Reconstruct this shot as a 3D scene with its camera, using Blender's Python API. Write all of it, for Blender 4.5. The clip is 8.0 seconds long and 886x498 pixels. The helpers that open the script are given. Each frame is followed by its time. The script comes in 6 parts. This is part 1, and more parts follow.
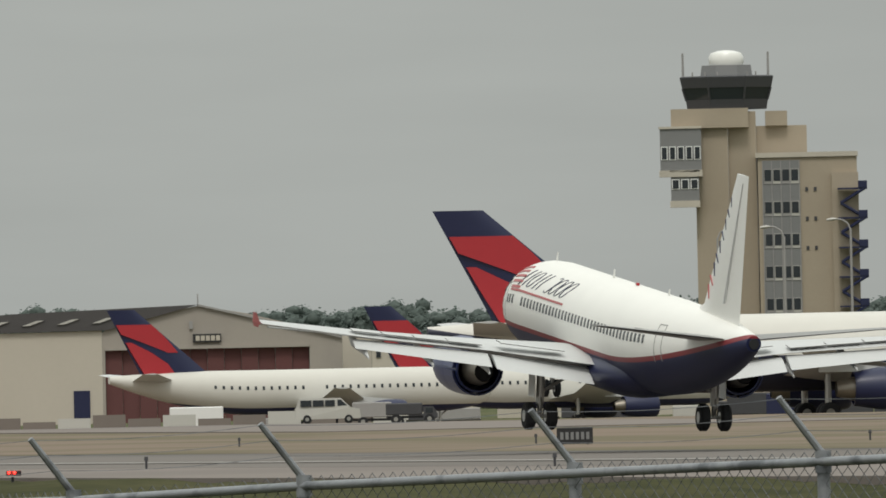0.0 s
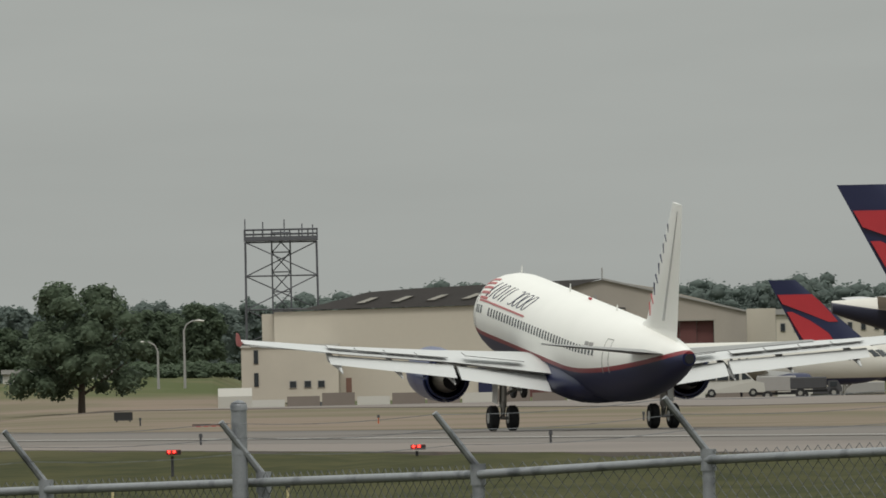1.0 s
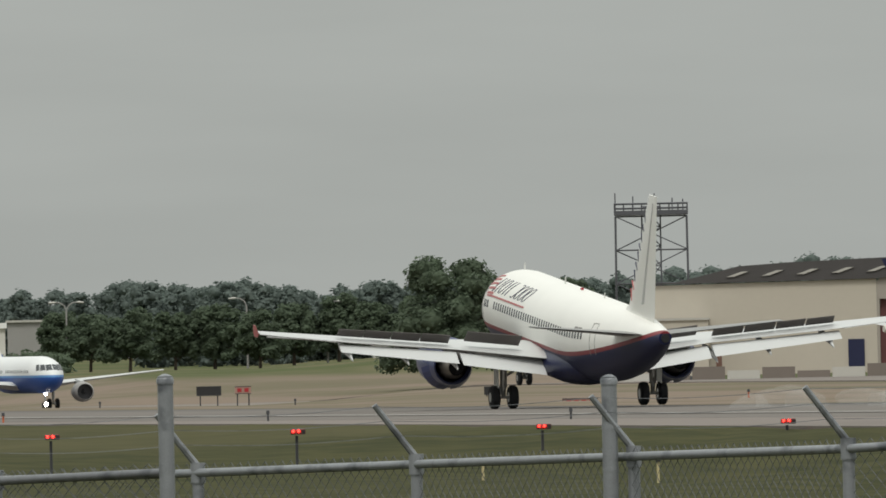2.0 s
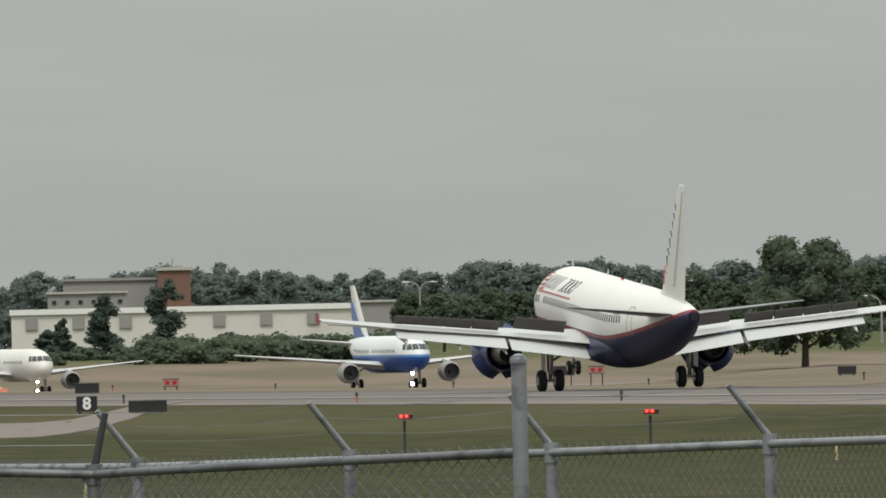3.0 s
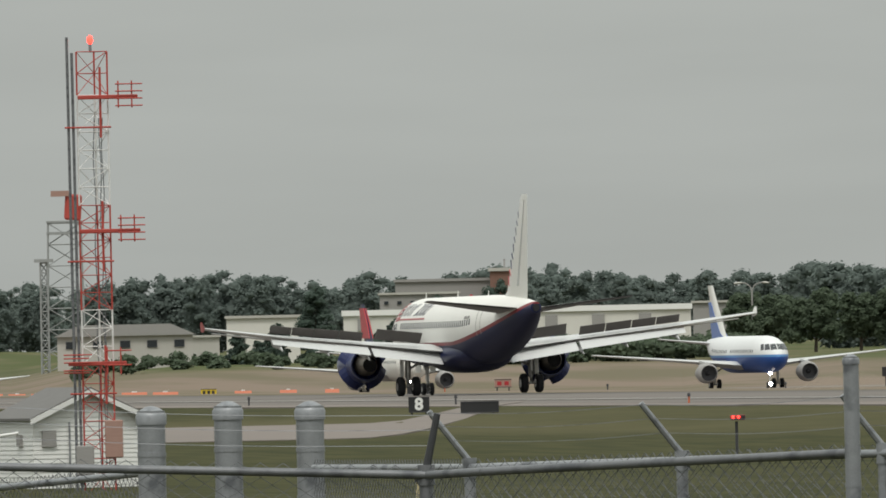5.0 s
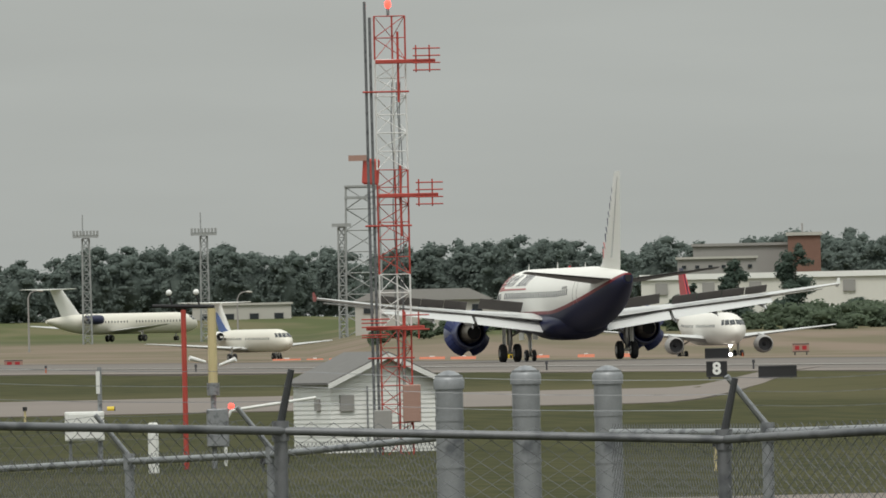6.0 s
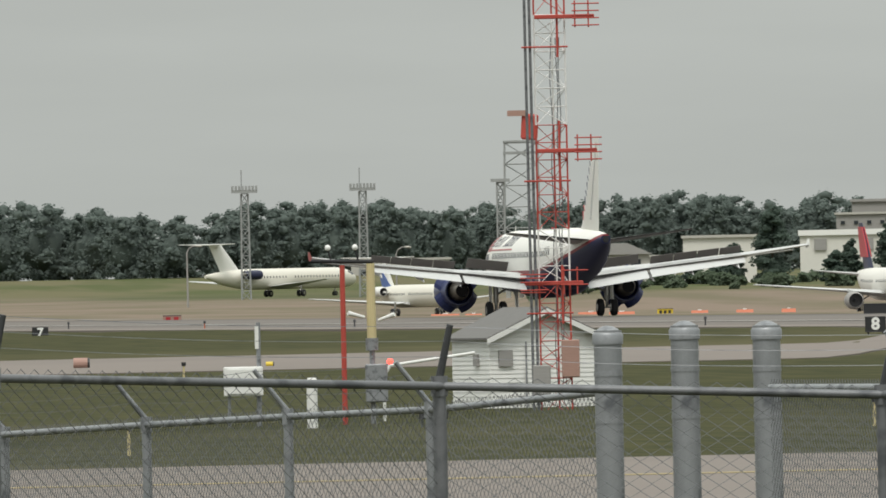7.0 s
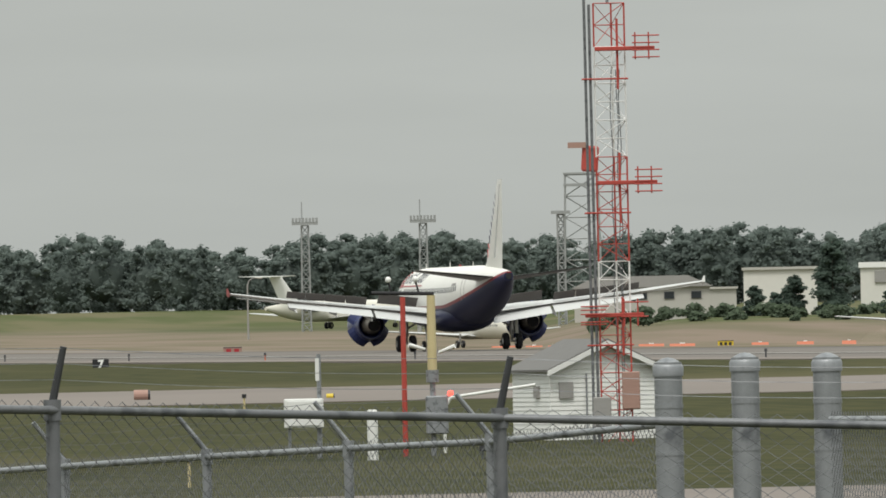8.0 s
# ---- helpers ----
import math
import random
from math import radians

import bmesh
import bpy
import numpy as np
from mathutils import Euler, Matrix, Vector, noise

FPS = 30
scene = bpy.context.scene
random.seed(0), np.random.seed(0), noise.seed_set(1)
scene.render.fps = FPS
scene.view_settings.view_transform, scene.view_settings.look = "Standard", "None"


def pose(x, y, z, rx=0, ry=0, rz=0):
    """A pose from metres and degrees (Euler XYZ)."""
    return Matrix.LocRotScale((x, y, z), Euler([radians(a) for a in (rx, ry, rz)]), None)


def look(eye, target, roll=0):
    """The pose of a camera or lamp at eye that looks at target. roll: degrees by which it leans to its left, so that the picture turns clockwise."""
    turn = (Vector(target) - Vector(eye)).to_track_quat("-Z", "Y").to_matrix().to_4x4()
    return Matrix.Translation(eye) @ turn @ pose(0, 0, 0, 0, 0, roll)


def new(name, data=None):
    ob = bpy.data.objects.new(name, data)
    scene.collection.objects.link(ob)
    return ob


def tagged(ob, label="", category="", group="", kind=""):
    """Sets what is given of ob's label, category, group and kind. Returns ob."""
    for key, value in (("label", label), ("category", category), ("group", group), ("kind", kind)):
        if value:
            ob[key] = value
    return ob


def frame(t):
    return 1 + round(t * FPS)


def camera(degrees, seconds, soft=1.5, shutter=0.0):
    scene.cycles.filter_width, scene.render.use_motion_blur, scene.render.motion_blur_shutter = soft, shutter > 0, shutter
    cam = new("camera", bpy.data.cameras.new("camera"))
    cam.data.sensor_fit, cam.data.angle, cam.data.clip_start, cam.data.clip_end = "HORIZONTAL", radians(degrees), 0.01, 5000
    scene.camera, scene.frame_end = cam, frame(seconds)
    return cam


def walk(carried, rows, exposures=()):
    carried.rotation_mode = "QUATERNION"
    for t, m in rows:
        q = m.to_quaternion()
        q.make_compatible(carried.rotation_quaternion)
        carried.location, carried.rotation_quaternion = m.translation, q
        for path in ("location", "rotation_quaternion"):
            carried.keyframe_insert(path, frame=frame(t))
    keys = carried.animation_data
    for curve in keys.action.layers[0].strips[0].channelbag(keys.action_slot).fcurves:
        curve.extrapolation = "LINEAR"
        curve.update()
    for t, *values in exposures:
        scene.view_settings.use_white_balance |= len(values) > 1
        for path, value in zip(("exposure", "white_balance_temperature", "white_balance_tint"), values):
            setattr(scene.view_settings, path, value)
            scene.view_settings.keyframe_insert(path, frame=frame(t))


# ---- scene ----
# The plan is kept in polar form round the tripod: u is a bearing and v a drop, both in steps of 1/F radian.
F = 34000.0
EYE_Z = 3.2
LEVEL = 245.0      # v of the horizon
EYE = Vector((0, 0, EYE_Z))


def bearing(u):
    return radians(9.3) + (u + 3473) / F


def spot(u, d, z=0.0):
    """The point at bearing u, d metres off, at height z."""
    a = bearing(u)
    return Vector((d * math.sin(a), d * math.cos(a), z))


def height(v, d):
    return EYE_Z - (v - LEVEL) * d / F


def at(u, v, d):
    return spot(u, d, height(v, d))


# ---- camera: one long lens on a tripod, panned after the landing aircraft ----
cam = camera(2 * math.degrees(math.atan(784 / F)), 8.0, soft=1.7)
PAN = [
    (0, 0.0, 0.0),
    (0.3, -220.3, 21.1),
    (0.5, -346.3, 21.3),
    (1, -716.4, 30.7),
    (1.2, -925.0, 36.0),
    (2.3, -1558.2, 69.0),
    (2.5, -1730.2, 71.7),
    (3, -1998.4, 84.5),
    (3.5, -2160.2, 95.2),
    (4, -2286.4, 86.1),
    (4.5, -2484.6, 83.6),
    (4.9, -2531.0, 76.0),
    (5, -2585.9, 70.6),
    (5.2, -2768.0, 66.0),
    (6.3, -3170.1, 137.4),
    (6.5, -3227.5, 145.3),
    (7, -3396.7, 195.3),
    (7.5, -3420.6, 192.5),
    (8, -3502.4, 136.5),
]
walk(cam, [(t, look(EYE, at(u, v, 1000), -1.25)) for t, u, v in PAN],
     exposures=[(0, 0.08), (1, 0.0), (2.5, 0.13), (3.5, 0.17), (4.5, 0.16), (6.5, 0.2), (7.3, 0.4), (8, 0.36)])

# ---- world and sun: an overcast midday sky ----
world = bpy.data.worlds.new("overcast_sky")
scene.world = world
world.use_nodes = True
wn, wl = world.node_tree.nodes, world.node_tree.links
wn.clear()
sky = wn.new("ShaderNodeTexSky")
sky.sky_type, sky.sun_disc = "NISHITA", False
sky.sun_elevation, sky.sun_rotation = radians(58), radians(200)
sky.air_density, sky.dust_density = 1.0, 4.0
wtc = wn.new("ShaderNodeTexCoord")
wsep = wn.new("ShaderNodeSeparateXYZ")
wl.new(wtc.outputs["Generated"], wsep.inputs[0])
wmax = wn.new("ShaderNodeMath")
wmax.operation = "MAXIMUM"
wl.new(wsep.outputs["Z"], wmax.inputs[0])
wmax.inputs[1].default_value = 0.0
lum = wn.new("ShaderNodeMath")          # cloud layer brighter towards the zenith
lum.operation = "MULTIPLY_ADD"
wl.new(wmax.outputs[0], lum.inputs[0])
lum.inputs[1].default_value, lum.inputs[2].default_value = 2.4, 1.0
wmap = wn.new("ShaderNodeMapping")
wmap.inputs["Scale"].default_value = (26, 26, 170)
wl.new(wtc.outputs["Generated"], wmap.inputs[0])
wnoise = wn.new("ShaderNodeTexNoise")
wnoise.inputs["Scale"].default_value, wnoise.inputs["Detail"].default_value = 1.0, 4
wl.new(wmap.outputs[0], wnoise.inputs["Vector"])
wr = wn.new("ShaderNodeMapRange")
wr.inputs[1].default_value, wr.inputs[2].default_value, wr.inputs[3].default_value, wr.inputs[4].default_value = 0.3, 0.7, 0.955, 1.045
wl.new(wnoise.outputs["Fac"], wr.inputs[0])
wmul = wn.new("ShaderNodeMath")
wmul.operation = "MULTIPLY"
wl.new(lum.outputs[0], wmul.inputs[0]), wl.new(wr.outputs[0], wmul.inputs[1])
wcol = wn.new("ShaderNodeMix")
wcol.data_type = "RGBA"
wcol.blend_type = "MULTIPLY"
wcol.inputs[0].default_value = 1.0
wcol.inputs[6].default_value = (0.362, 0.379, 0.360, 1)
wl.new(wmul.outputs[0], wcol.inputs[7])
bg_cloud, bg_sky, wadd, wout = (wn.new(k) for k in ("ShaderNodeBackground", "ShaderNodeBackground", "ShaderNodeAddShader", "ShaderNodeOutputWorld"))
wl.new(wcol.outputs[2], bg_cloud.inputs[0])
bg_cloud.inputs[1].default_value = 0.97
wl.new(sky.outputs[0], bg_sky.inputs[0])
bg_sky.inputs[1].default_value = 0.003     # little clear sky comes through the clouds
wl.new(bg_cloud.outputs[0], wadd.inputs[0]), wl.new(bg_sky.outputs[0], wadd.inputs[1])
wl.new(wadd.outputs[0], wout.inputs[0])

sun = new("sun", bpy.data.lights.new("sun", "SUN"))
sun.data.energy, sun.data.angle, sun.data.color = 1.2, radians(14), (1.0, 0.96, 0.9)
sun.matrix_world = look((-300, -900, 1500), (0, 0, 0))


# ---- materials ----
def material(name, color, rough=0.6, metal=0.0, vary=0.12, scale=3.0, fine=40.0, bump=0.02, stain=None, coat=0.0):
    """Paint or mineral: colour varied at two scales, a fine bump, and optional stains of another colour."""
    m = bpy.data.materials.new(name)
    m.use_nodes = True
    n, l = m.node_tree.nodes, m.node_tree.links
    b = n["Principled BSDF"]
    tc = n.new("ShaderNodeTexCoord")
    big, small = n.new("ShaderNodeTexNoise"), n.new("ShaderNodeTexNoise")
    big.inputs["Scale"].default_value, small.inputs["Scale"].default_value = scale, fine
    big.inputs["Detail"].default_value = 5
    for k in (big, small):
        l.new(tc.outputs["Object"], k.inputs["Vector"])
    mix = n.new("ShaderNodeMix")
    mix.data_type = "RGBA"
    dark = tuple(c * (1 - vary) for c in color)
    light = tuple(min(1, c * (1 + vary * 0.7)) for c in color)
    mix.inputs[6].default_value, mix.inputs[7].default_value = (*dark, 1), (*light, 1)
    avg = n.new("ShaderNodeMath")
    avg.operation = "MULTIPLY_ADD"
    avg.inputs[1].default_value, avg.inputs[2].default_value = 0.6, 0.2
    l.new(big.outputs["Fac"], avg.inputs[0])
    add = n.new("ShaderNodeMath")
    add.operation = "MULTIPLY_ADD"
    add.inputs[1].default_value = 0.4
    l.new(small.outputs["Fac"], add.inputs[0])
    l.new(avg.outputs[0], add.inputs[2])
    sub = n.new("ShaderNodeMath")
    sub.operation = "SUBTRACT"
    sub.inputs[1].default_value = 0.2
    l.new(add.outputs[0], sub.inputs[0])
    l.new(sub.outputs[0], mix.inputs[0])
    out = mix.outputs[2]
    if stain:
        sn = n.new("ShaderNodeTexNoise")
        sn.inputs["Scale"].default_value, sn.inputs["Detail"].default_value = scale * 0.37, 8
        l.new(tc.outputs["Object"], sn.inputs["Vector"])
        r = n.new("ShaderNodeMapRange")
        r.inputs[1].default_value, r.inputs[2].default_value = 0.52, 0.66
        l.new(sn.outputs["Fac"], r.inputs[0])
        m2 = n.new("ShaderNodeMix")
        m2.data_type = "RGBA"
        l.new(r.outputs[0], m2.inputs[0]), l.new(out, m2.inputs[6])
        m2.inputs[7].default_value = (*stain, 1)
        out = m2.outputs[2]
    l.new(out, b.inputs["Base Color"])
    b.inputs["Roughness"].default_value, b.inputs["Metallic"].default_value = rough, metal
    b.inputs["Coat Weight"].default_value = coat
    if bump:
        bp = n.new("ShaderNodeBump")
        bp.inputs["Strength"].default_value, bp.inputs["Distance"].default_value = 0.4, bump
        l.new(small.outputs["Fac"], bp.inputs["Height"])
        l.new(bp.outputs[0], b.inputs["Normal"])
    return m


def glow(name, color, strength):
    m = bpy.data.materials.new(name)
    m.use_nodes = True
    b = m.node_tree.nodes["Principled BSDF"]
    b.inputs["Base Color"].default_value = (*color, 1)
    b.inputs["Emission Color"].default_value = (*color, 1)
    b.inputs["Emission Strength"].default_value = strength
    return m


WHITE = material("white_aircraft_paint", (0.80, 0.79, 0.75), 0.32, vary=0.05, scale=0.5, fine=6, bump=0.0, coat=0.3)
CREAM = material("aged_white_aircraft_paint", (0.70, 0.67, 0.59), 0.4, vary=0.06, scale=0.5, fine=6, bump=0.0)
WINGGREY = material("pale_grey_wing_paint", (0.53, 0.535, 0.53), 0.4, vary=0.08, scale=0.8, fine=9, bump=0.0)
# tailplane grey, darkened to carry the shade of its lower side
TAILGREY = material("shade_darkened_grey_paint", (0.27, 0.268, 0.262), 0.5, vary=0.2, scale=1, bump=0.0)
ARM_DARK = material("blackened_angle_iron", (0.06, 0.062, 0.066), 0.6, 0.3, vary=0.3, scale=14, bump=0.0)
GABLE = material("grey_tan_block", (0.345, 0.31, 0.272), 0.8, vary=0.10, scale=0.25, fine=3, bump=0.0, stain=(0.30, 0.27, 0.24))
DARKGREY = material("dark_grey_paint", (0.05, 0.05, 0.055), 0.55, vary=0.2, scale=2, bump=0.0)
# dark tone that paints the shade under the raised spoilers
UNDERSIDE = material("spoiler_underside_shade", (0.09, 0.08, 0.075), 0.6, vary=0.25, scale=2, bump=0.0)
NAVY = material("navy_paint", (0.010, 0.014, 0.055), 0.45, vary=0.15, scale=1, bump=0.0, coat=0.05)
COWL_BLUE = material("deep_blue_cowl_paint", (0.022, 0.034, 0.125), 0.34, vary=0.18, scale=1.2, fine=7, bump=0.0, coat=0.25)
BLUE = material("bright_blue_paint", (0.03, 0.10, 0.34), 0.35, vary=0.15, scale=1, bump=0.0, coat=0.3)
RED = material("red_paint", (0.38, 0.020, 0.028), 0.4, vary=0.12, scale=1, bump=0.0)
STRIPE_RED = material("dull_red_paint", (0.42, 0.10, 0.10), 0.45, vary=0.1, scale=2, bump=0.0)
MAST_RED = material("mast_red_paint", (0.43, 0.06, 0.045), 0.55, vary=0.15, scale=4, bump=0.0)
MAST_WHITE = material("mast_white_paint", (0.72, 0.71, 0.70), 0.55, vary=0.1, scale=4, bump=0.0)
TYRE = material("tyre_rubber", (0.018, 0.018, 0.02), 0.85, vary=0.2, scale=8)
STEEL = material("bare_steel", (0.45, 0.44, 0.42), 0.35, 0.9, vary=0.15, scale=5, bump=0.0)
GALV = material("galvanised_steel", (0.29, 0.30, 0.315), 0.5, 0.45, vary=0.3, scale=16, fine=120, bump=0.001, stain=(0.13, 0.137, 0.15))
GALV_OLD = material("dull_galvanised_steel", (0.185, 0.19, 0.20), 0.55, 0.4, vary=0.3, scale=16, fine=120, bump=0.001, stain=(0.10, 0.105, 0.115))
GALV_DARK = material("weathered_galvanised_wire", (0.115, 0.12, 0.125), 0.65, 0.3, vary=0.25, scale=20, bump=0.0)
HOTMETAL = material("exhaust_metal", (0.28, 0.25, 0.21), 0.4, 0.8, vary=0.25, scale=5, bump=0.0)
BLACK = material("soot_black", (0.012, 0.012, 0.014), 0.7, vary=0.2, bump=0.0)
GLASS = material("dark_window_glass", (0.025, 0.03, 0.035), 0.12, vary=0.1, bump=0.0)
TAN = material("tan_precast_concrete", (0.37, 0.31, 0.235), 0.8, vary=0.10, scale=0.25, fine=3, bump=0.0, stain=(0.33, 0.275, 0.21))
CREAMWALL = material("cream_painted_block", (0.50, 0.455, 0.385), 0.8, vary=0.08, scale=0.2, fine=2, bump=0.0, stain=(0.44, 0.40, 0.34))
GREYWALL = material("grey_metal_siding", (0.30, 0.29, 0.28), 0.7, vary=0.10, scale=0.4, fine=3, bump=0.0)
GREYPANEL = material("grey_spandrel_panel", (0.20, 0.20, 0.20), 0.6, vary=0.10, scale=0.4, fine=3, bump=0.0)
PALEWALL = material("pale_grey_wall", (0.46, 0.445, 0.41), 0.8, vary=0.08, scale=0.2, fine=2, bump=0.0)
WHITEWALL = material("white_painted_metal_wall", (0.66, 0.645, 0.60), 0.7, vary=0.10, scale=0.12, fine=1.5, bump=0.0, stain=(0.50, 0.48, 0.44))
DOORRED = material("maroon_hangar_door", (0.115, 0.04, 0.038), 0.7, vary=0.2, scale=0.5, fine=4, bump=0.0)
ROOFDARK = material("dark_roof_felt", (0.075, 0.07, 0.07), 0.85, vary=0.2, scale=0.3, fine=4, bump=0.0)
SHINGLE = material("grey_asphalt_shingle", (0.15, 0.145, 0.14), 0.9, vary=0.22, scale=3, fine=20, bump=0.01)
BRICK = material("red_brown_brick", (0.20, 0.11, 0.085), 0.85, vary=0.2, scale=1, fine=8, bump=0.0)
SIDING = material("white_clapboard_paint", (0.74, 0.74, 0.72), 0.6, vary=0.06, scale=2, fine=20, bump=0.0)
YELLOW = material("pale_yellow_fibreglass", (0.56, 0.47, 0.26), 0.5, vary=0.1, scale=4, bump=0.0)
SIGNYELLOW = material("sign_yellow", (0.65, 0.47, 0.03), 0.5, vary=0.1, scale=4, bump=0.0)
ORANGE = material("orange_paint", (0.50, 0.12, 0.045), 0.5, vary=0.12, scale=4, bump=0.0)
SIGNBLACK = material("sign_black", (0.02, 0.02, 0.022), 0.5, vary=0.2, scale=4, bump=0.0)
SIGNWHITE = material("sign_white", (0.8, 0.8, 0.78), 0.5, vary=0.05, scale=4, bump=0.0)
DUSTY = material("dusty_pink_panel", (0.36, 0.22, 0.18), 0.7, vary=0.15, scale=3, bump=0.0)
BARK = material("bark", (0.09, 0.07, 0.055), 0.9, vary=0.3, scale=4, fine=20, bump=0.02)
PAPIRED = material("dark_red_housing", (0.22, 0.035, 0.03), 0.5, vary=0.15, scale=5, bump=0.0)
LAMPRED = glow("red_lamp", (1.0, 0.03, 0.02), 6)
WHITE_GLOW = glow("landing_lamp_and_reflection", (1.0, 0.93, 0.85), 25)


def leaf_material(name, color):
    m = bpy.data.materials.new(name)
    m.use_nodes = True
    n, l = m.node_tree.nodes, m.node_tree.links
    b = n["Principled BSDF"]
    g = n.new("ShaderNodeNewGeometry")
    mix = n.new("ShaderNodeMix")
    mix.data_type = "RGBA"
    mix.inputs[6].default_value = (*(c * 0.85 for c in color), 1)
    mix.inputs[7].default_value = (*(c * 1.15 for c in color), 1)
    l.new(g.outputs["Random Per Island"], mix.inputs[0])
    l.new(mix.outputs[2], b.inputs["Base Color"])
    b.inputs["Roughness"].default_value = 0.7
    b.inputs["Specular IOR Level"].default_value = 0.2
    tl, ms, out = n.new("ShaderNodeBsdfTranslucent"), n.new("ShaderNodeMixShader"), n["Material Output"]
    l.new(mix.outputs[2], tl.inputs[0])
    ms.inputs[0].default_value = 0.45
    l.new(b.outputs[0], ms.inputs[1]), l.new(tl.outputs[0], ms.inputs[2]), l.new(ms.outputs[0], out.inputs[0])
    return m


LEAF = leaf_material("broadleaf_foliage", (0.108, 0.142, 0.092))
# paler and bluer than real leaves: distance haze is mixed into this colour
LEAF_FAR = leaf_material("haze_tinted_foliage", (0.145, 0.178, 0.161))
LEAF_FIR = leaf_material("conifer_foliage", (0.085, 0.118, 0.095))


# ---- mesh helpers ----
def mesh_of(name, bm, mat, smooth=False):
    bmesh.ops.recalc_face_normals(bm, faces=bm.faces)
    me = bpy.data.meshes.new(name)
    bm.to_mesh(me)
    bm.free()
    for m in (mat if isinstance(mat, (list, tuple)) else [mat]):
        me.materials.append(m)
    if smooth:
        for p in me.polygons:
            p.use_smooth = True
        me.set_sharp_from_angle(angle=radians(40))
    return me


def part(name, bm, mat, parent=None, label="", smooth=False, m=None):
    ob = new(name, mesh_of(name, bm, mat, smooth) if isinstance(bm, bmesh.types.BMesh) else bm)
    if parent:
        ob.parent = parent
    if m is not None:
        ob.matrix_basis = m
    return tagged(ob, label)


def thing(name, m, label, category, group="", kind=""):
    ob = new(name)
    ob.empty_display_size = 0.5
    ob.matrix_basis = m
    return tagged(ob, label, category, group, kind)


def box(bm, c, s, m=None, bevel=0.0):
    """A box with centre c and sizes s, in the frame m."""
    mat = Matrix.Translation(c) @ Matrix.Diagonal((*s, 1))
    if m is not None:
        mat = m @ mat
    r = bmesh.ops.create_cube(bm, size=1, matrix=mat)
    if bevel:
        es = list({e for v in r["verts"] for e in v.link_edges})
        bmesh.ops.bevel(bm, geom=es, offset=bevel, segments=1, affect="EDGES")


def tube(bm, a, b, r, r2=None, n=8):
    a, b = Vector(a), Vector(b)
    d = b - a
    if d.length < 1e-6:
        return
    m = Matrix.Translation((a + b) / 2) @ d.to_track_quat("Z", "Y").to_matrix().to_4x4()
    bmesh.ops.create_cone(bm, cap_ends=True, segments=n, radius1=r, radius2=r if r2 is None else r2, depth=d.length, matrix=m)


def loft(bm, rings, caps=True, closed=True):
    vs = [[bm.verts.new(p) for p in r] for r in rings]
    k = len(vs[0])
    for a, b in zip(vs, vs[1:]):
        for i in range(k if closed else k - 1):
            j = (i + 1) % k
            bm.faces.new((a[i], a[j], b[j], b[i]))
    if caps and closed:
        bm.faces.new(vs[0][::-1])
        bm.faces.new(vs[-1])


def ring(x, cz, ry, rz, n=24, cy=0.0):
    return [(x, cy + ry * math.cos(2 * math.pi * i / n), cz + rz * math.sin(2 * math.pi * i / n)) for i in range(n)]


def foil(le, chord, thick, up=False, n=6):
    """An aerofoil section: le is the leading edge, chord runs aft (-x). up: a fin's section, thick across y."""
    pts = []
    for s in (1, -1):
        for i in range(n + 1):
            c = i / n if s > 0 else 1 - i / n
            if (s < 0 and i in (0, n)):
                continue
            t = s * thick * chord * 0.5 * (2.97 * math.sqrt(c) - 1.26 * c - 3.52 * c * c + 2.84 * c ** 3 - 1.03 * c ** 4) / 1.0
            if c == 1:
                t = 0
            p = Vector(le) + Vector((-c * chord, 0, 0))
            pts.append(p + (Vector((0, t, 0)) if up else Vector((0, 0, t))))
    return pts
# ---- ground, runway, roads ----
def smooth(a, b, x):
    k = min(1, max(0, (x - a) / (b - a)))
    return k * k * (3 - 2 * k)


PROFILE = [(0, 0.4), (120, 0.4), (300, -1.45), (520, -1.45), (640, -1.3), (800, -0.7), (900, -0.35), (1100, -0.25), (1300, -0.2), (1600, 0.1), (4800, 0.4)]


def shoulder_edge(y):
    """Where the grass meets the runway's shoulder."""
    return 166 + 17 * smooth(600, 900, y)


def ground_z(x, y):
    d = math.hypot(x, y)
    z = PROFILE[-1][1]
    for (d0, z0), (d1, z1) in zip(PROFILE, PROFILE[1:]):
        if d <= d1:
            z = z0 + (z1 - z0) * smooth(d0, d1, d)
            break
    if y > 0:
        near = shoulder_edge(y)
        k = smooth(near - 17, near - 1, x) * (1 - smooth(1500, 1700, d))
        z += (max(z, 0.2) - z) * k
        u = (math.atan2(x, y) - radians(9.3)) * F - 3473
        far = smooth(-1750, -1300, u)
        z += far * (0.4 * smooth(1200, 1420, d) - 1.25 * smooth(1480, 1680, d))   # a low rise before the apron
        dip = 0.45 * smooth(245, 275, x) + (0.65 * smooth(275, 330, x) + 0.6 * smooth(1600, 2000, y)) * smooth(262, 330, x)
        z -= dip * (1 - far) * (1 - smooth(2450, 3300, d))
        west = smooth(-3150, -3330, u)                       # a grassed bank below the buildings and the woods
        bank = (1 - west) * 3.1 * smooth(2150, 2400, d) + west * 3.9 * smooth(3530, 3740, d)
        mid = smooth(-1950, -2090, u)
        east = (3.1 + 0.85 * far) * smooth(1990, 2260, d) * smooth(-1000, -1085, u)
        z += bank * mid + east * (1 - mid)
    return z


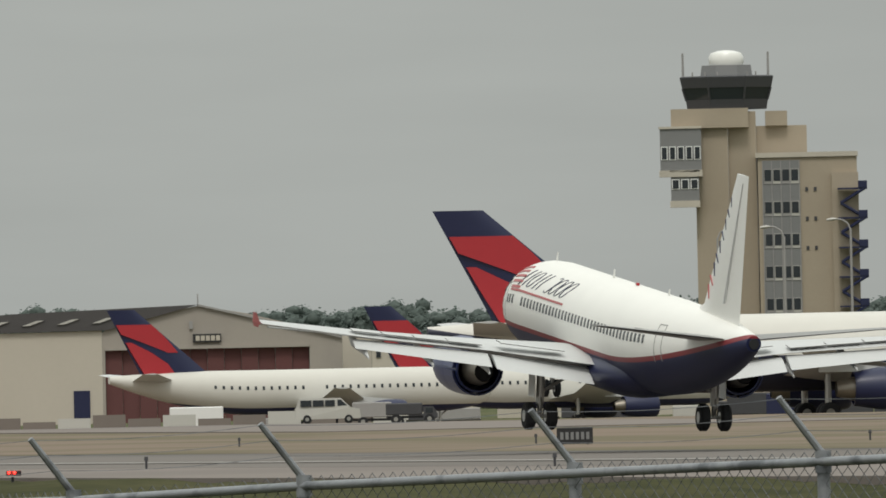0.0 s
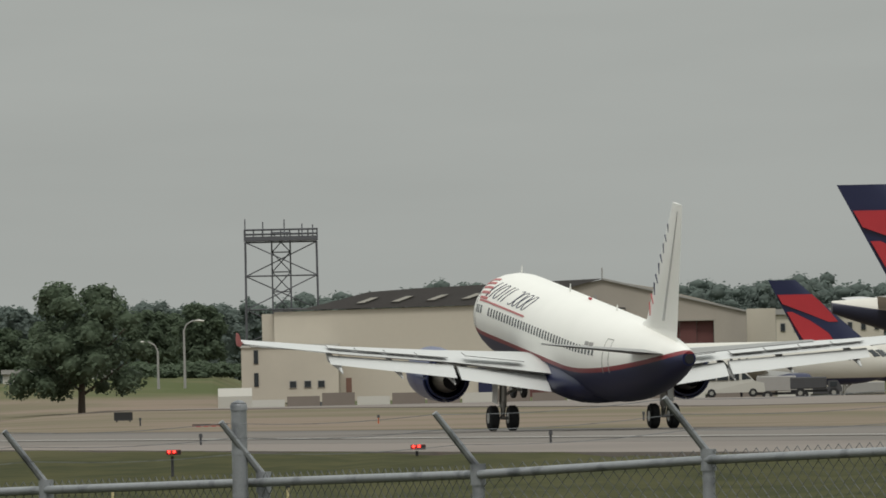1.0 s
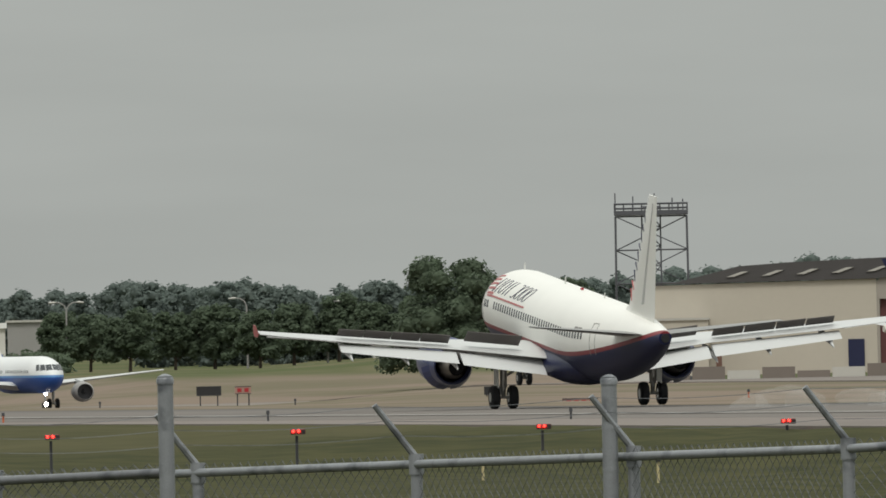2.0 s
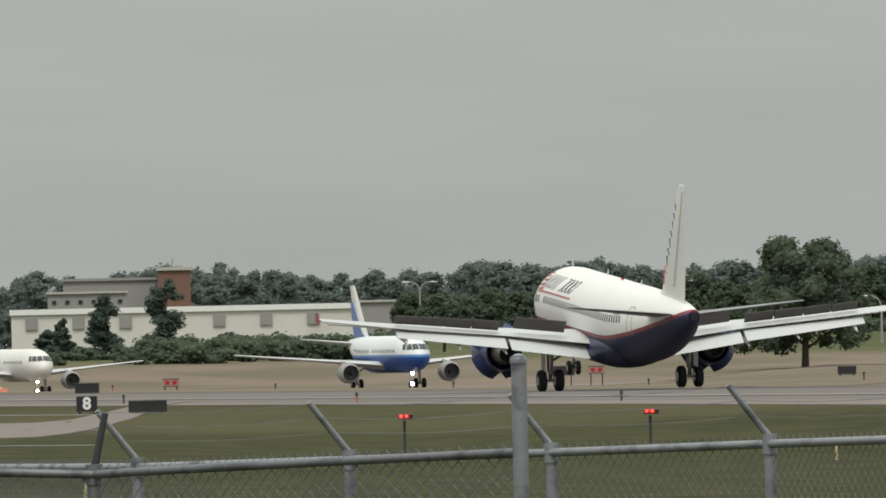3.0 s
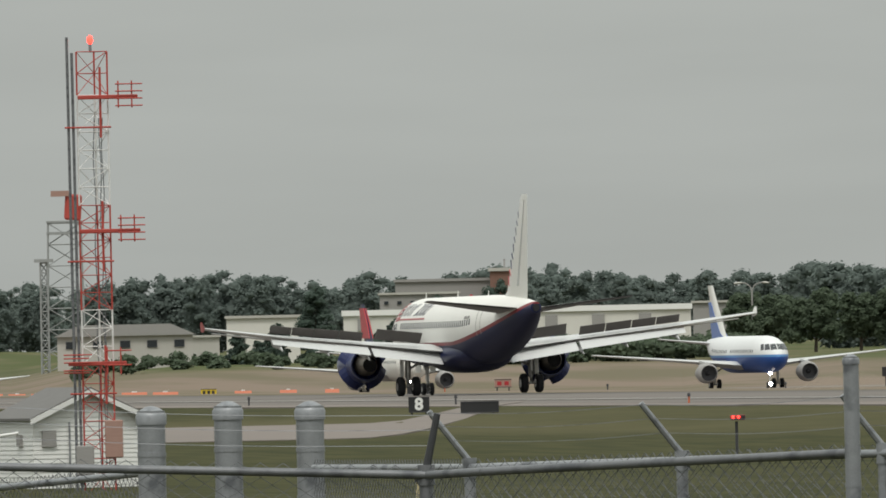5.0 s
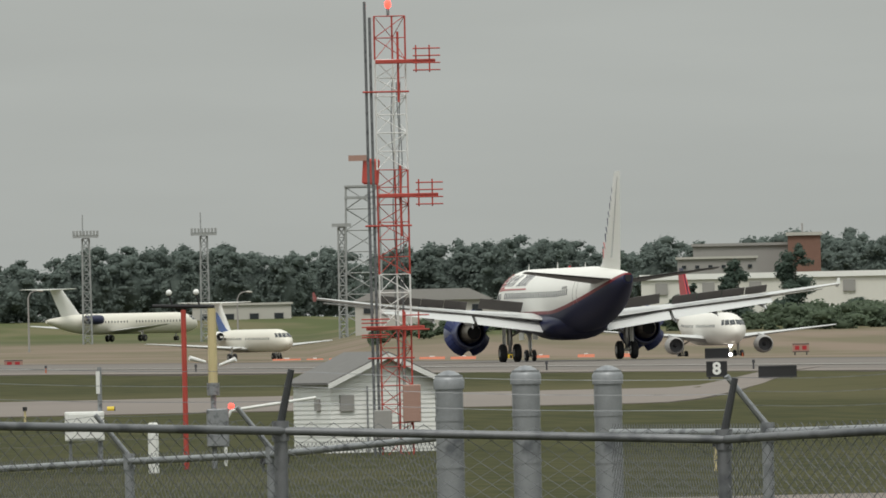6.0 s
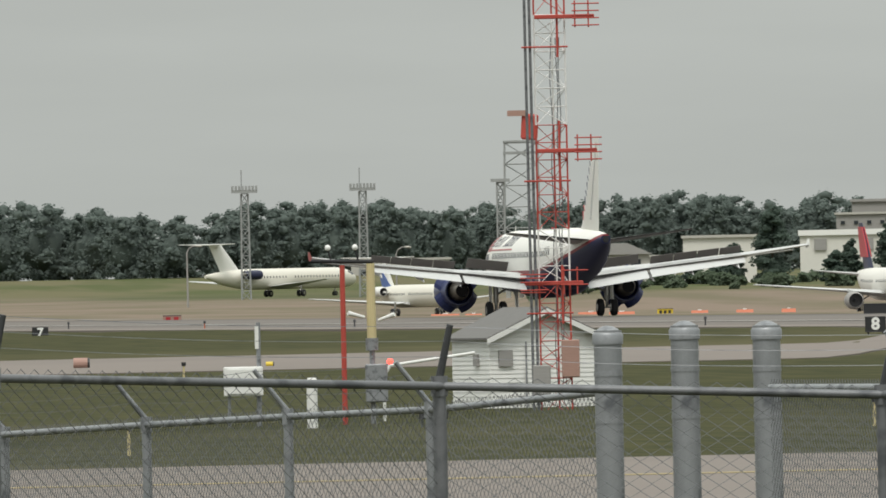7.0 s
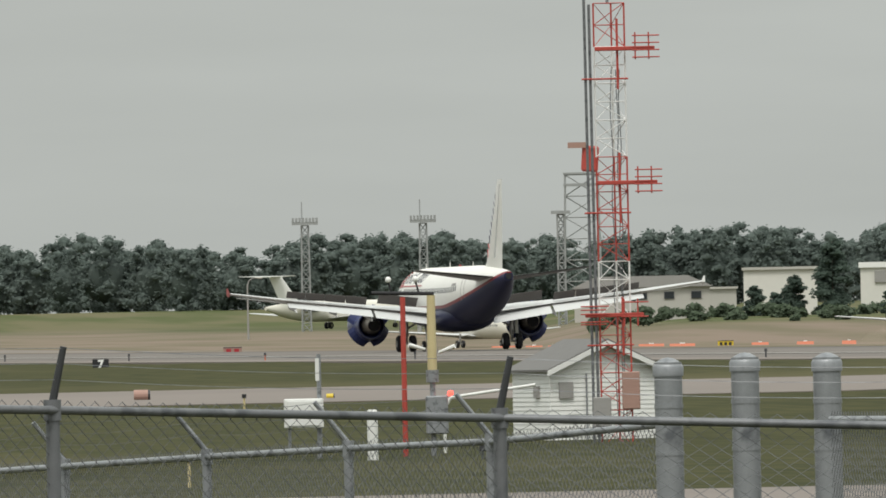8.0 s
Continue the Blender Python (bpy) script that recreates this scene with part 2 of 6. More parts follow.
def ground_material():
    """Mown grass near by, dry grass and bare soil past the runway."""
    m = bpy.data.materials.new("airfield_grass_and_soil")
    m.use_nodes = True
    n, l = m.node_tree.nodes, m.node_tree.links
    b = n["Principled BSDF"]
    tc = n.new("ShaderNodeTexCoord")
    sep = n.new("ShaderNodeSeparateXYZ")
    l.new(tc.outputs["Object"], sep.inputs[0])

    def noise_of(scale, detail=6, stretch=(1, 1, 1)):
        mp, k = n.new("ShaderNodeMapping"), n.new("ShaderNodeTexNoise")
        mp.inputs["Scale"].default_value = stretch
        l.new(tc.outputs["Object"], mp.inputs[0]), l.new(mp.outputs[0], k.inputs["Vector"])
        k.inputs["Scale"].default_value, k.inputs["Detail"].default_value = scale, detail
        return k.outputs["Fac"]

    def mixed(fac, a, c):
        k = n.new("ShaderNodeMix")
        k.data_type = "RGBA"
        l.new(fac, k.inputs[0])
        for i, v in ((6, a), (7, c)):
            if isinstance(v, tuple):
                k.inputs[i].default_value = (*v, 1)
            else:
                l.new(v, k.inputs[i])
        return k.outputs[2]

    def ramp(fac, lo, hi):
        k = n.new("ShaderNodeMapRange")
        k.interpolation_type = "SMOOTHSTEP"
        k.inputs[1].default_value, k.inputs[2].default_value = lo, hi
        l.new(fac, k.inputs[0])
        return k.outputs[0]

    fine = noise_of(0.9, 8, (1, 0.12, 1))
    broad = noise_of(0.02, 5, (1, 0.25, 1))
    grass = mixed(ramp(fine, 0.3, 0.7), (0.030, 0.033, 0.010), (0.058, 0.056, 0.020))
    grass = mixed(ramp(broad, 0.5, 0.72), grass, (0.082, 0.074, 0.034))
    soil = mixed(ramp(noise_of(0.05, 6, (1, 0.25, 1)), 0.4, 0.62), (0.198, 0.154, 0.119), (0.140, 0.122, 0.080))
    far = mixed(ramp(noise_of(0.012, 4), 0.42, 0.6), (0.065, 0.078, 0.032), (0.10, 0.10, 0.05))
    wob = n.new("ShaderNodeMath")
    wob.operation = "MULTIPLY_ADD"
    wob.inputs[1].default_value = 26
    l.new(broad, wob.inputs[0]), l.new(sep.outputs["X"], wob.inputs[2])
    c = mixed(ramp(wob.outputs[0], 236, 252), grass, soil)
    c = mixed(ramp(wob.outputs[0], 480, 560), c, far)
    c = mixed(ramp(sep.outputs["Z"], 0.45, 1.3), c, mixed(ramp(noise_of(0.05, 6, (1, 0.3, 1)), 0.4, 0.62), (0.075, 0.088, 0.034), (0.125, 0.115, 0.062)))
    c = mixed(ramp(sep.outputs["Y"], 150, 100), c, grass)
    l.new(c, b.inputs["Base Color"])
    b.inputs["Roughness"].default_value = 0.95
    b.inputs["Specular IOR Level"].default_value = 0.1
    return m


def ground():
    ds = [0.5, 30, 60, 90, 120, 160, 200, 240, 280, 320, 400, 480, 520, 560, 600, 640, 680, 720, 760, 800, 840, 880, 920, 960,
          1000, 1050, 1100, 1200, 1300, 1400, 1500, 1600, 1700, 1800, 1900, 2100, 2160, 2200, 2250, 2300, 2350, 2400, 2600, 3000, 3500, 3540, 3580, 3620, 3660, 3700, 3740, 4300, 4800]
    az = [radians(a) for a in range(-180, 0, 10)] + [radians(a * 0.25) for a in range(0, 120)] + [radians(a) for a in range(30, 180, 10)]
    verts, faces = [], []
    for d in ds:
        for a in az:
            x, y = d * math.sin(a), d * math.cos(a)
            verts.append((x, y, ground_z(x, y)))
    k = len(az)
    for i in range(len(ds) - 1):
        for j in range(k):
            q = (j + 1) % k
            faces.append((i * k + j, i * k + q, (i + 1) * k + q, (i + 1) * k + j))
    verts.append((0, 0, ground_z(0, 0)))
    for j in range(k):
        faces.append((len(verts) - 1, (j + 1) % k, j))
    me = bpy.data.meshes.new("ground")
    me.from_pydata(verts, [], faces)
    me.materials.append(ground_material())
    tagged(new("ground", me), "mown airfield grass with dry soil past the runway", "ground", kind="structure")


def paving_material(name, color, streaks):
    m = material(name, color, 0.9, vary=0.10, scale=0.05, fine=1.2, bump=0.0, stain=tuple(c * 0.86 for c in color))
    if streaks:
        # rubber marks laid along the middle of the runway
        n, l = m.node_tree.nodes, m.node_tree.links
        b = n["Principled BSDF"]
        src = b.inputs["Base Color"].links[0].from_socket
        tc = n["Texture Coordinate"]
        sep = n.new("ShaderNodeSeparateXYZ")
        l.new(tc.outputs["Object"], sep.inputs[0])
        dx = n.new("ShaderNodeMath")
        dx.operation = "SUBTRACT"
        dx.inputs[1].default_value = 238.0
        l.new(sep.outputs["X"], dx.inputs[0])
        ab = n.new("ShaderNodeMath")
        ab.operation = "ABSOLUTE"
        l.new(dx.outputs[0], ab.inputs[0])
        r = n.new("ShaderNodeMapRange")
        r.interpolation_type = "SMOOTHSTEP"
        r.inputs[1].default_value, r.inputs[2].default_value, r.inputs[3].default_value, r.inputs[4].default_value = 8, 26, 0.95, 0.0
        l.new(ab.outputs[0], r.inputs[0])
        mp, k = n.new("ShaderNodeMapping"), n.new("ShaderNodeTexNoise")
        mp.inputs["Scale"].default_value = (0.8, 0.01, 1)
        l.new(tc.outputs["Object"], mp.inputs[0]), l.new(mp.outputs[0], k.inputs["Vector"])
        k.inputs["Scale"].default_value, k.inputs["Detail"].default_value = 1.0, 4
        mu = n.new("ShaderNodeMath")
        mu.operation = "MULTIPLY"
        l.new(r.outputs[0], mu.inputs[0]), l.new(k.outputs["Fac"], mu.inputs[1])
        mm = n.new("ShaderNodeMath")
        mm.operation = "MULTIPLY"
        mm.inputs[1].default_value = 1.7
        mm.use_clamp = True
        l.new(mu.outputs[0], mm.inputs[0])
        mx = n.new("ShaderNodeMix")
        mx.data_type = "RGBA"
        l.new(mm.outputs[0], mx.inputs[0]), l.new(src, mx.inputs[6])
        mx.inputs[7].default_value = (0.045, 0.042, 0.042, 1)
        l.new(mx.outputs[2], b.inputs["Base Color"])
    return m


RUNWAY_Z = 0.32
ROADGREY = paving_material("worn_concrete", (0.178, 0.150, 0.132), False)


def strip_mesh(name, pts_fn, nu, nv, thick, mat, label, category):
    """A paved sheet with its own thickness: pts_fn(i, j) gives its top."""
    top = [[Vector(pts_fn(i / nu, j / nv)) for j in range(nv + 1)] for i in range(nu + 1)]
    verts, faces = [], []
    for r in top:
        verts += [tuple(p) for p in r]
    k = nv + 1
    for i in range(nu):
        for j in range(nv):
            faces.append((i * k + j, (i + 1) * k + j, (i + 1) * k + j + 1, i * k + j + 1))
    rim = [i * k for i in range(nu + 1)] + [nu * k + j for j in range(1, k)] + [i * k + nv for i in range(nu - 1, -1, -1)] + [j for j in range(nv - 1, 0, -1)]
    base = len(verts)
    verts += [(verts[i][0], verts[i][1], verts[i][2] - thick) for i in rim]
    for a in range(len(rim)):
        b = (a + 1) % len(rim)
        faces.append((rim[a], rim[b], base + b, base + a))
    me = bpy.data.meshes.new(name)
    me.from_pydata(verts, [], faces)
    me.materials.append(mat)
    return tagged(new(name, me), label, category, kind="structure")


def paving():
    rw = paving_material("runway_concrete", (0.138, 0.120, 0.106), True)
    strip_mesh("runway", lambda i, j: (190 + 72 * j, 350 + 2600 * i, RUNWAY_Z - 0.1 * (1 - smooth(0, 0.2, j)) - 0.45 * smooth(0.4, 1.0, j)), 10, 12, 0.6, rw, "pale concrete runway darkened by tyre rubber", "runway")
    def shoulder(i, j):
        y = 420 + 2300 * i
        near = shoulder_edge(y)
        return (near + (190.2 - near) * j, y, 0.215)
    strip_mesh("runway_shoulder", shoulder, 40, 4, 0.5, ROADGREY, "worn concrete runway shoulder beside the grass", "pavement")
    white = material("worn_white_marking", (0.40, 0.39, 0.37), 0.8, vary=0.15, scale=0.4, fine=3, bump=0.0)
    for x, w in ((197.5, 0.9),):
        strip_mesh("runway_edge_line", lambda i, j: (x + w * j, 350 + 2600 * i, RUNWAY_Z + 0.006), 10, 1, 0.005, white, "worn white runway edge line", "marking")

    def road(i, j):
        a = -4700 + 2700 * i
        d = 330 + 150 * j
        p = spot(a, d)
        return (p.x, p.y, ground_z(p.x, p.y) + 0.06)
    strip_mesh("service_road", road, 30, 6, 0.3, ROADGREY, "wide pale concrete service road", "road")
    yl = material("worn_yellow_marking", (0.30, 0.24, 0.12), 0.8, vary=0.2, scale=0.5, fine=3, bump=0.0)

    def road_line(i, j):
        a = -4700 + 2700 * i
        p = spot(a, 436 + 2.2 * j)
        return (p.x, p.y, ground_z(p.x, p.y) + 0.075)
    strip_mesh("road_line", road_line, 30, 1, 0.01, yl, "worn yellow line on the service road", "marking")

    def taxi(i, j):
        a = -4700 + 2260 * i
        k = max(0, (i - 0.86) / 0.14)
        d0, d1 = 822 + 205 * k * k, 905 + 128 * k * k
        p = spot(a, d0 + (d1 - d0) * j)
        return (p.x, p.y, ground_z(p.x, p.y) + 0.06)
    strip_mesh("taxiway", taxi, 40, 6, 0.4, ROADGREY, "pale concrete taxiway crossing the grass", "taxiway")

    def far_taxi(i, j):
        x = 330 + 44 * j
        y = 1250 + 1500 * i
        return (x, y, ground_z(x, y) + 0.06)
    strip_mesh("parallel_taxiway", far_taxi, 40, 3, 0.3, ROADGREY, "pale parallel taxiway beyond the runway", "taxiway")


ground()
paving()
# ---- aircraft ----
def fuselage_rings(L, nose, r, rz, cz, tail_z, n=28, tail_start=0.62, nose_len=1.6, nose_drop=0.35):
    """Rings from the nose (x = nose) to the tail cone (x = nose - L)."""
    rings = []
    nl = nose_len * 2 * r
    for i in range(9):
        k = (i / 8) ** 1.7
        f = math.sqrt(max(0.0006, 1 - (1 - k) ** 2.1))
        rings.append(ring(nose - nl * k, cz - nose_drop * (1 - k) ** 1.6, r * f, rz * f, n))
    x0 = nose - nl
    x1 = nose - L * tail_start
    for i in range(1, 8):
        rings.append(ring(x0 + (x1 - x0) * i / 7, cz, r, rz, n))
    x2 = nose - L
    for i in range(1, 13):
        k = i / 12
        s = 1 - 0.84 * k ** 1.85
        rings.append(ring(x1 + (x2 - x1) * k, cz + (tail_z - cz) * k ** 1.6, r * s, rz * s, n))
    return rings


def hull_shape(L, nose, r, rz, cz, tail_z, tail_start=0.62, nose_drop=0.35):
    """Half width, half height and centre height of the hull at a station x."""
    nl, x1 = 3.2 * r, nose - L * tail_start

    def shape(x):
        if x > nose - nl:
            k = (nose - x) / nl
            f = math.sqrt(max(0.0006, 1 - (1 - k) ** 2.1))
            return r * f, rz * f, cz - nose_drop * (1 - k) ** 1.6
        if x < x1:
            k = min(1, (x1 - x) / (L * (1 - tail_start)))
            s = 1 - 0.84 * k ** 1.85
            return r * s, rz * s, cz + (tail_z - cz) * k ** 1.6
        return r, rz, cz
    return shape


def cockpit_glass(parent, nose, R, RZ, CZ, S):
    """Windscreen panes laid on the nose."""
    nl = 1.6 * 2 * R

    def hull_x(y, z):
        lo, hi = 0.0, 1.0
        for _ in range(40):
            k = (lo + hi) / 2
            f = math.sqrt(max(0.0006, 1 - (1 - k) ** 2.1))
            cz = CZ - 0.35 * (1 - k) ** 1.6
            if (y / (R * f)) ** 2 + ((z - cz) / (RZ * f)) ** 2 > 1:
                lo = k
            else:
                hi = k
        return nose - nl * lo
    for s in (1, -1):
        for y0, y1, y2, y3 in ((0.04, 0.70, 0.62, 0.04), (0.76, 1.22, 1.06, 0.68), (1.27, 1.52, 1.34, 1.11)):
            q = []
            for y, z in ((y0, 0.52), (y1, 0.45), (y2, 1.05), (y3, 1.12)):
                yy, zz = s * y * S * R / 1.975 / S, CZ + z * S
                q.append(Vector((hull_x(yy, zz), yy, zz)))
            c = sum(q, Vector()) / 4
            out = Vector((0.6, s * 0.35, 0.6)).normalized()
            bm = bmesh.new()
            loft(bm, [[v - out * 0.08 for v in q], [v + out * 0.05 for v in q]])
            part("cockpit_window", bm, GLASS, parent, "dark cockpit window")


def belly_paint(name, upper, lower, stripe, base, rise, x_start, reach, power=1.6, band=0.28):
    """Hull paint: upper and lower colours with a stripe between, the line rising towards the tail."""
    m = bpy.data.materials.new(name)
    m.use_nodes = True
    n, l = m.node_tree.nodes, m.node_tree.links
    b = n["Principled BSDF"]
    tc, sep = n.new("ShaderNodeTexCoord"), n.new("ShaderNodeSeparateXYZ")
    l.new(tc.outputs["Object"], sep.inputs[0])

    def math_node(op, a, c, d=None):
        k = n.new("ShaderNodeMath")
        k.operation = op
        for i, v in enumerate((a, c, d)):
            if v is None:
                continue
            if isinstance(v, (int, float)):
                k.inputs[i].default_value = v
            else:
                l.new(v, k.inputs[i])
        return k.outputs[0]

    back = math_node("MAXIMUM", math_node("SUBTRACT", x_start, sep.outputs["X"]), 0.0)
    line = math_node("MULTIPLY_ADD", math_node("POWER", math_node("DIVIDE", back, reach), power), rise, base)
    over = math_node("SUBTRACT", sep.outputs["Z"], line)
    ns = n.new("ShaderNodeTexNoise")
    ns.inputs["Scale"].default_value, ns.inputs["Detail"].default_value = 0.6, 6
    l.new(tc.outputs["Object"], ns.inputs["Vector"])

    def mixed(f, a, c):
        k = n.new("ShaderNodeMix")
        k.data_type = "RGBA"
        l.new(f, k.inputs[0])
        for i, v in ((6, a), (7, c)):
            if isinstance(v, tuple):
                k.inputs[i].default_value = (*v, 1)
            else:
                l.new(v, k.inputs[i])
        return k.outputs[2]
    up = mixed(ns.outputs["Fac"], tuple(c * 0.95 for c in upper), tuple(min(0.9, c * 1.03) for c in upper))
    c = mixed(math_node("GREATER_THAN", over, 0.0), lower, stripe)
    c = mixed(math_node("GREATER_THAN", over, band), c, up)
    l.new(c, b.inputs["Base Color"])
    b.inputs["Roughness"].default_value, b.inputs["Specular IOR Level"].default_value = 0.45, 0.3
    return m


def wing_mesh(sections, mat, name, cut=None):
    """A wing lofted from sections (y, x of leading edge, chord, z, thickness)."""
    bm = bmesh.new()
    loft(bm, [foil((x, y, z), c, t) for y, x, c, z, t in sections])
    return mesh_of(name, bm, mat, True)


def nacelle(parent, y, x0, z, r, length, skin, core_len, name="engine"):
    """A turbofan: lip, cowl, fan face, core nozzle and plug."""
    e = thing(name, Matrix.Translation((0, 0, 0)), "", "")
    e.parent = parent
    bm = bmesh.new()
    prof = [(0.0, 0.80), (-0.08, 0.9), (-0.35, 0.98), (-1.0, 1.02), (-length * 0.6, 1.0), (-length, 0.80)]
    loft(bm, [ring(x0 + a, z, r * k, r * k, 24, y) for a, k in prof], caps=False)
    loft(bm, [ring(x0 + a, z, r * k, r * k, 24, y) for a, k in ((-length, 0.80), (-length, 0.74), (-length * 0.5, 0.76), (-0.6, 0.76), (0.0, 0.80))], caps=False)
    cowl = part("cowl", bm, skin, e, smooth=True)
    bm = bmesh.new()
    loft(bm, [ring(x0 + a, z, r * k, r * k, 24, y) for a, k in ((-0.12, 0.775), (-0.35, 0.745), (-0.78, 0.74))], caps=False)
    part("inlet_duct", bm, DARKGREY, e, "dark inlet duct", smooth=True)
    bm = bmesh.new()
    tube(bm, (x0 - 0.7, y, z), (x0 - 0.75, y, z), r * 0.75, n=24)
    tube(bm, (x0 - 0.3, y, z), (x0 - 0.7, y, z), 0.02, r * 0.25, n=12)
    part("fan", bm, DARKGREY, e, "dark fan disc")
    bm = bmesh.new()
    loft(bm, [ring(x0 + a, z, r * k, r * k, 20, y) for a, k in ((-length * 0.6, 0.6), (-length, 0.56), (-length - core_len, 0.36))], caps=False)
    part("core_nozzle", bm, HOTMETAL, e, "bare metal exhaust nozzle", smooth=True)
    bm = bmesh.new()
    loft(bm, [ring(x0 + a, z, r * k, r * k, 16, y) for a, k in ((-length, 0.40), (-length - core_len * 0.9, 0.33))])
    part("nozzle_inside", bm, BLACK, e, "sooty nozzle interior", smooth=True)
    return e


def wheel(parent, c, r, w, hub=True):
    bm = bmesh.new()
    x, y, z = c
    prof = [(-w / 2, r * 0.55), (-w / 2, r * 0.85), (-w * 0.3, r), (w * 0.3, r), (w / 2, r * 0.85), (w / 2, r * 0.55)]
    loft(bm, [[(x + k * math.cos(2 * math.pi * i / 20), y + a, z + k * math.sin(2 * math.pi * i / 20)) for i in range(20)] for a, k in prof])
    t = part("tyre", bm, TYRE, parent, "black rubber tyre", smooth=True)
    if hub:
        bm = bmesh.new()
        tube(bm, (x, y - w * 0.53, z), (x, y + w * 0.53, z), r * 0.42, n=14)
        part("rim", bm, STEEL, t, "grey wheel rim")
    return t


def gear_leg(parent, name, x, y, z_top, r, w, gap, brace, rake=0.0):
    g = thing(name, Matrix.Identity(4), "", "")
    g.parent = parent
    bm = bmesh.new()
    tube(bm, (x + rake, y, z_top), (x, y, r + 0.5), 0.16 * r / 0.58 + 0.02, n=12)
    tube(bm, (x, y, r + 0.7), (x, y, r), 0.10 * r / 0.58 + 0.01, n=12)
    tube(bm, (x, y - gap, r), (x, y + gap, r), 0.07, n=10)
    part("strut", bm, STEEL, g, "steel landing gear strut", smooth=True)
    bm = bmesh.new()
    tube(bm, (x, y, r + 1.0), brace, 0.07, n=8)
    tube(bm, (x - 0.05, y, r + 0.9), (x - 0.45, y, r + 0.45), 0.04, n=6)
    tube(bm, (x - 0.45, y, r + 0.45), (x - 0.05, y, r + 0.1), 0.04, n=6)
    part("brace", bm, STEEL, g)
    for s in (-1, 1):
        wheel(g, (x, y + s * gap, r), r, w)
    return g


def skin_patch(bm, x0, x1, a0, a1, shape, lift=0.015, n=4, side=1, nx=3):
    """A thin decal on the hull from station x0 to x1, between angles a0 and a1 (degrees above the beam)."""
    def at_hull(x, a, out):
        r, rz, cz = shape(x)
        return (x, side * (r + out) * math.cos(radians(a)), cz + (rz + out) * math.sin(radians(a)))
    xs = [x0 + (x1 - x0) * i / nx for i in range(nx + 1)]
    rows = []
    for i in range(n + 1):
        a = a0 + (a1 - a0) * i / n
        rows.append([at_hull(x, a, lift) for x in xs] + [at_hull(x, a, -0.02) for x in reversed(xs)])
    loft(bm, rows)


def cabin_windows(parent, xs, shape, angle, w, h, holes=()):
    shared = {}
    mid = shape(0)
    for side in (1, -1):
        for x in xs:
            if any(a < x < b for a, b in holes):
                continue
            r = shape(x)[0]
            da = math.degrees(h / mid[0]) / 2
            if shape(x + w) == mid and shape(x - w) == mid:
                if side not in shared:
                    bm = bmesh.new()
                    skin_patch(bm, -w / 2, w / 2, angle - da, angle + da, lambda q: mid, 0.012, n=2, side=side, nx=1)
                    shared[side] = mesh_of("cabin_window", bm, GLASS)
                part("cabin_window", shared[side], None, parent, m=Matrix.Translation((x, 0, 0)))
            elif r > 0.8 * mid[0]:
                bm = bmesh.new()
                skin_patch(bm, x - w / 2, x + w / 2, angle - da, angle + da, shape, 0.012, n=2, side=side, nx=1)
                part("cabin_window", bm, GLASS, parent)


A320_ROWS = [  # seconds, distance along the runway, height of the wheels, heading, pitch, roll
    (0, 778.3, 1.51, -0.93, 5.38, 1.75),
    (0.5, 816.0, 0.92, -0.8, 5.75, 1.1),
    (1.0, 854.4, 0.50, -0.65, 6.02, 0.45),
    (1.4, 884.5, 0.36, -0.7, 5.8, 0.1),
    (2.5, 966.5, 0.34, -0.91, 4.33, -0.5),
    (3.5, 1036.9, 0.34, -0.47, 2.73, -0.55),
    (4.5, 1104.9, 0.34, 0.85, 0.0, -0.5),
    (5.5, 1172.5, 0.34, 0.95, -0.15, -0.4),
    (6.5, 1239.5, 0.34, 1.02, -0.2, -0.35),
    (7.0, 1272.3, 0.34, 1.03, -0.2, -0.3),
    (8.0, 1335.9, 0.34, 1.04, -0.18, -0.3),
]
RUN_X = 218.6


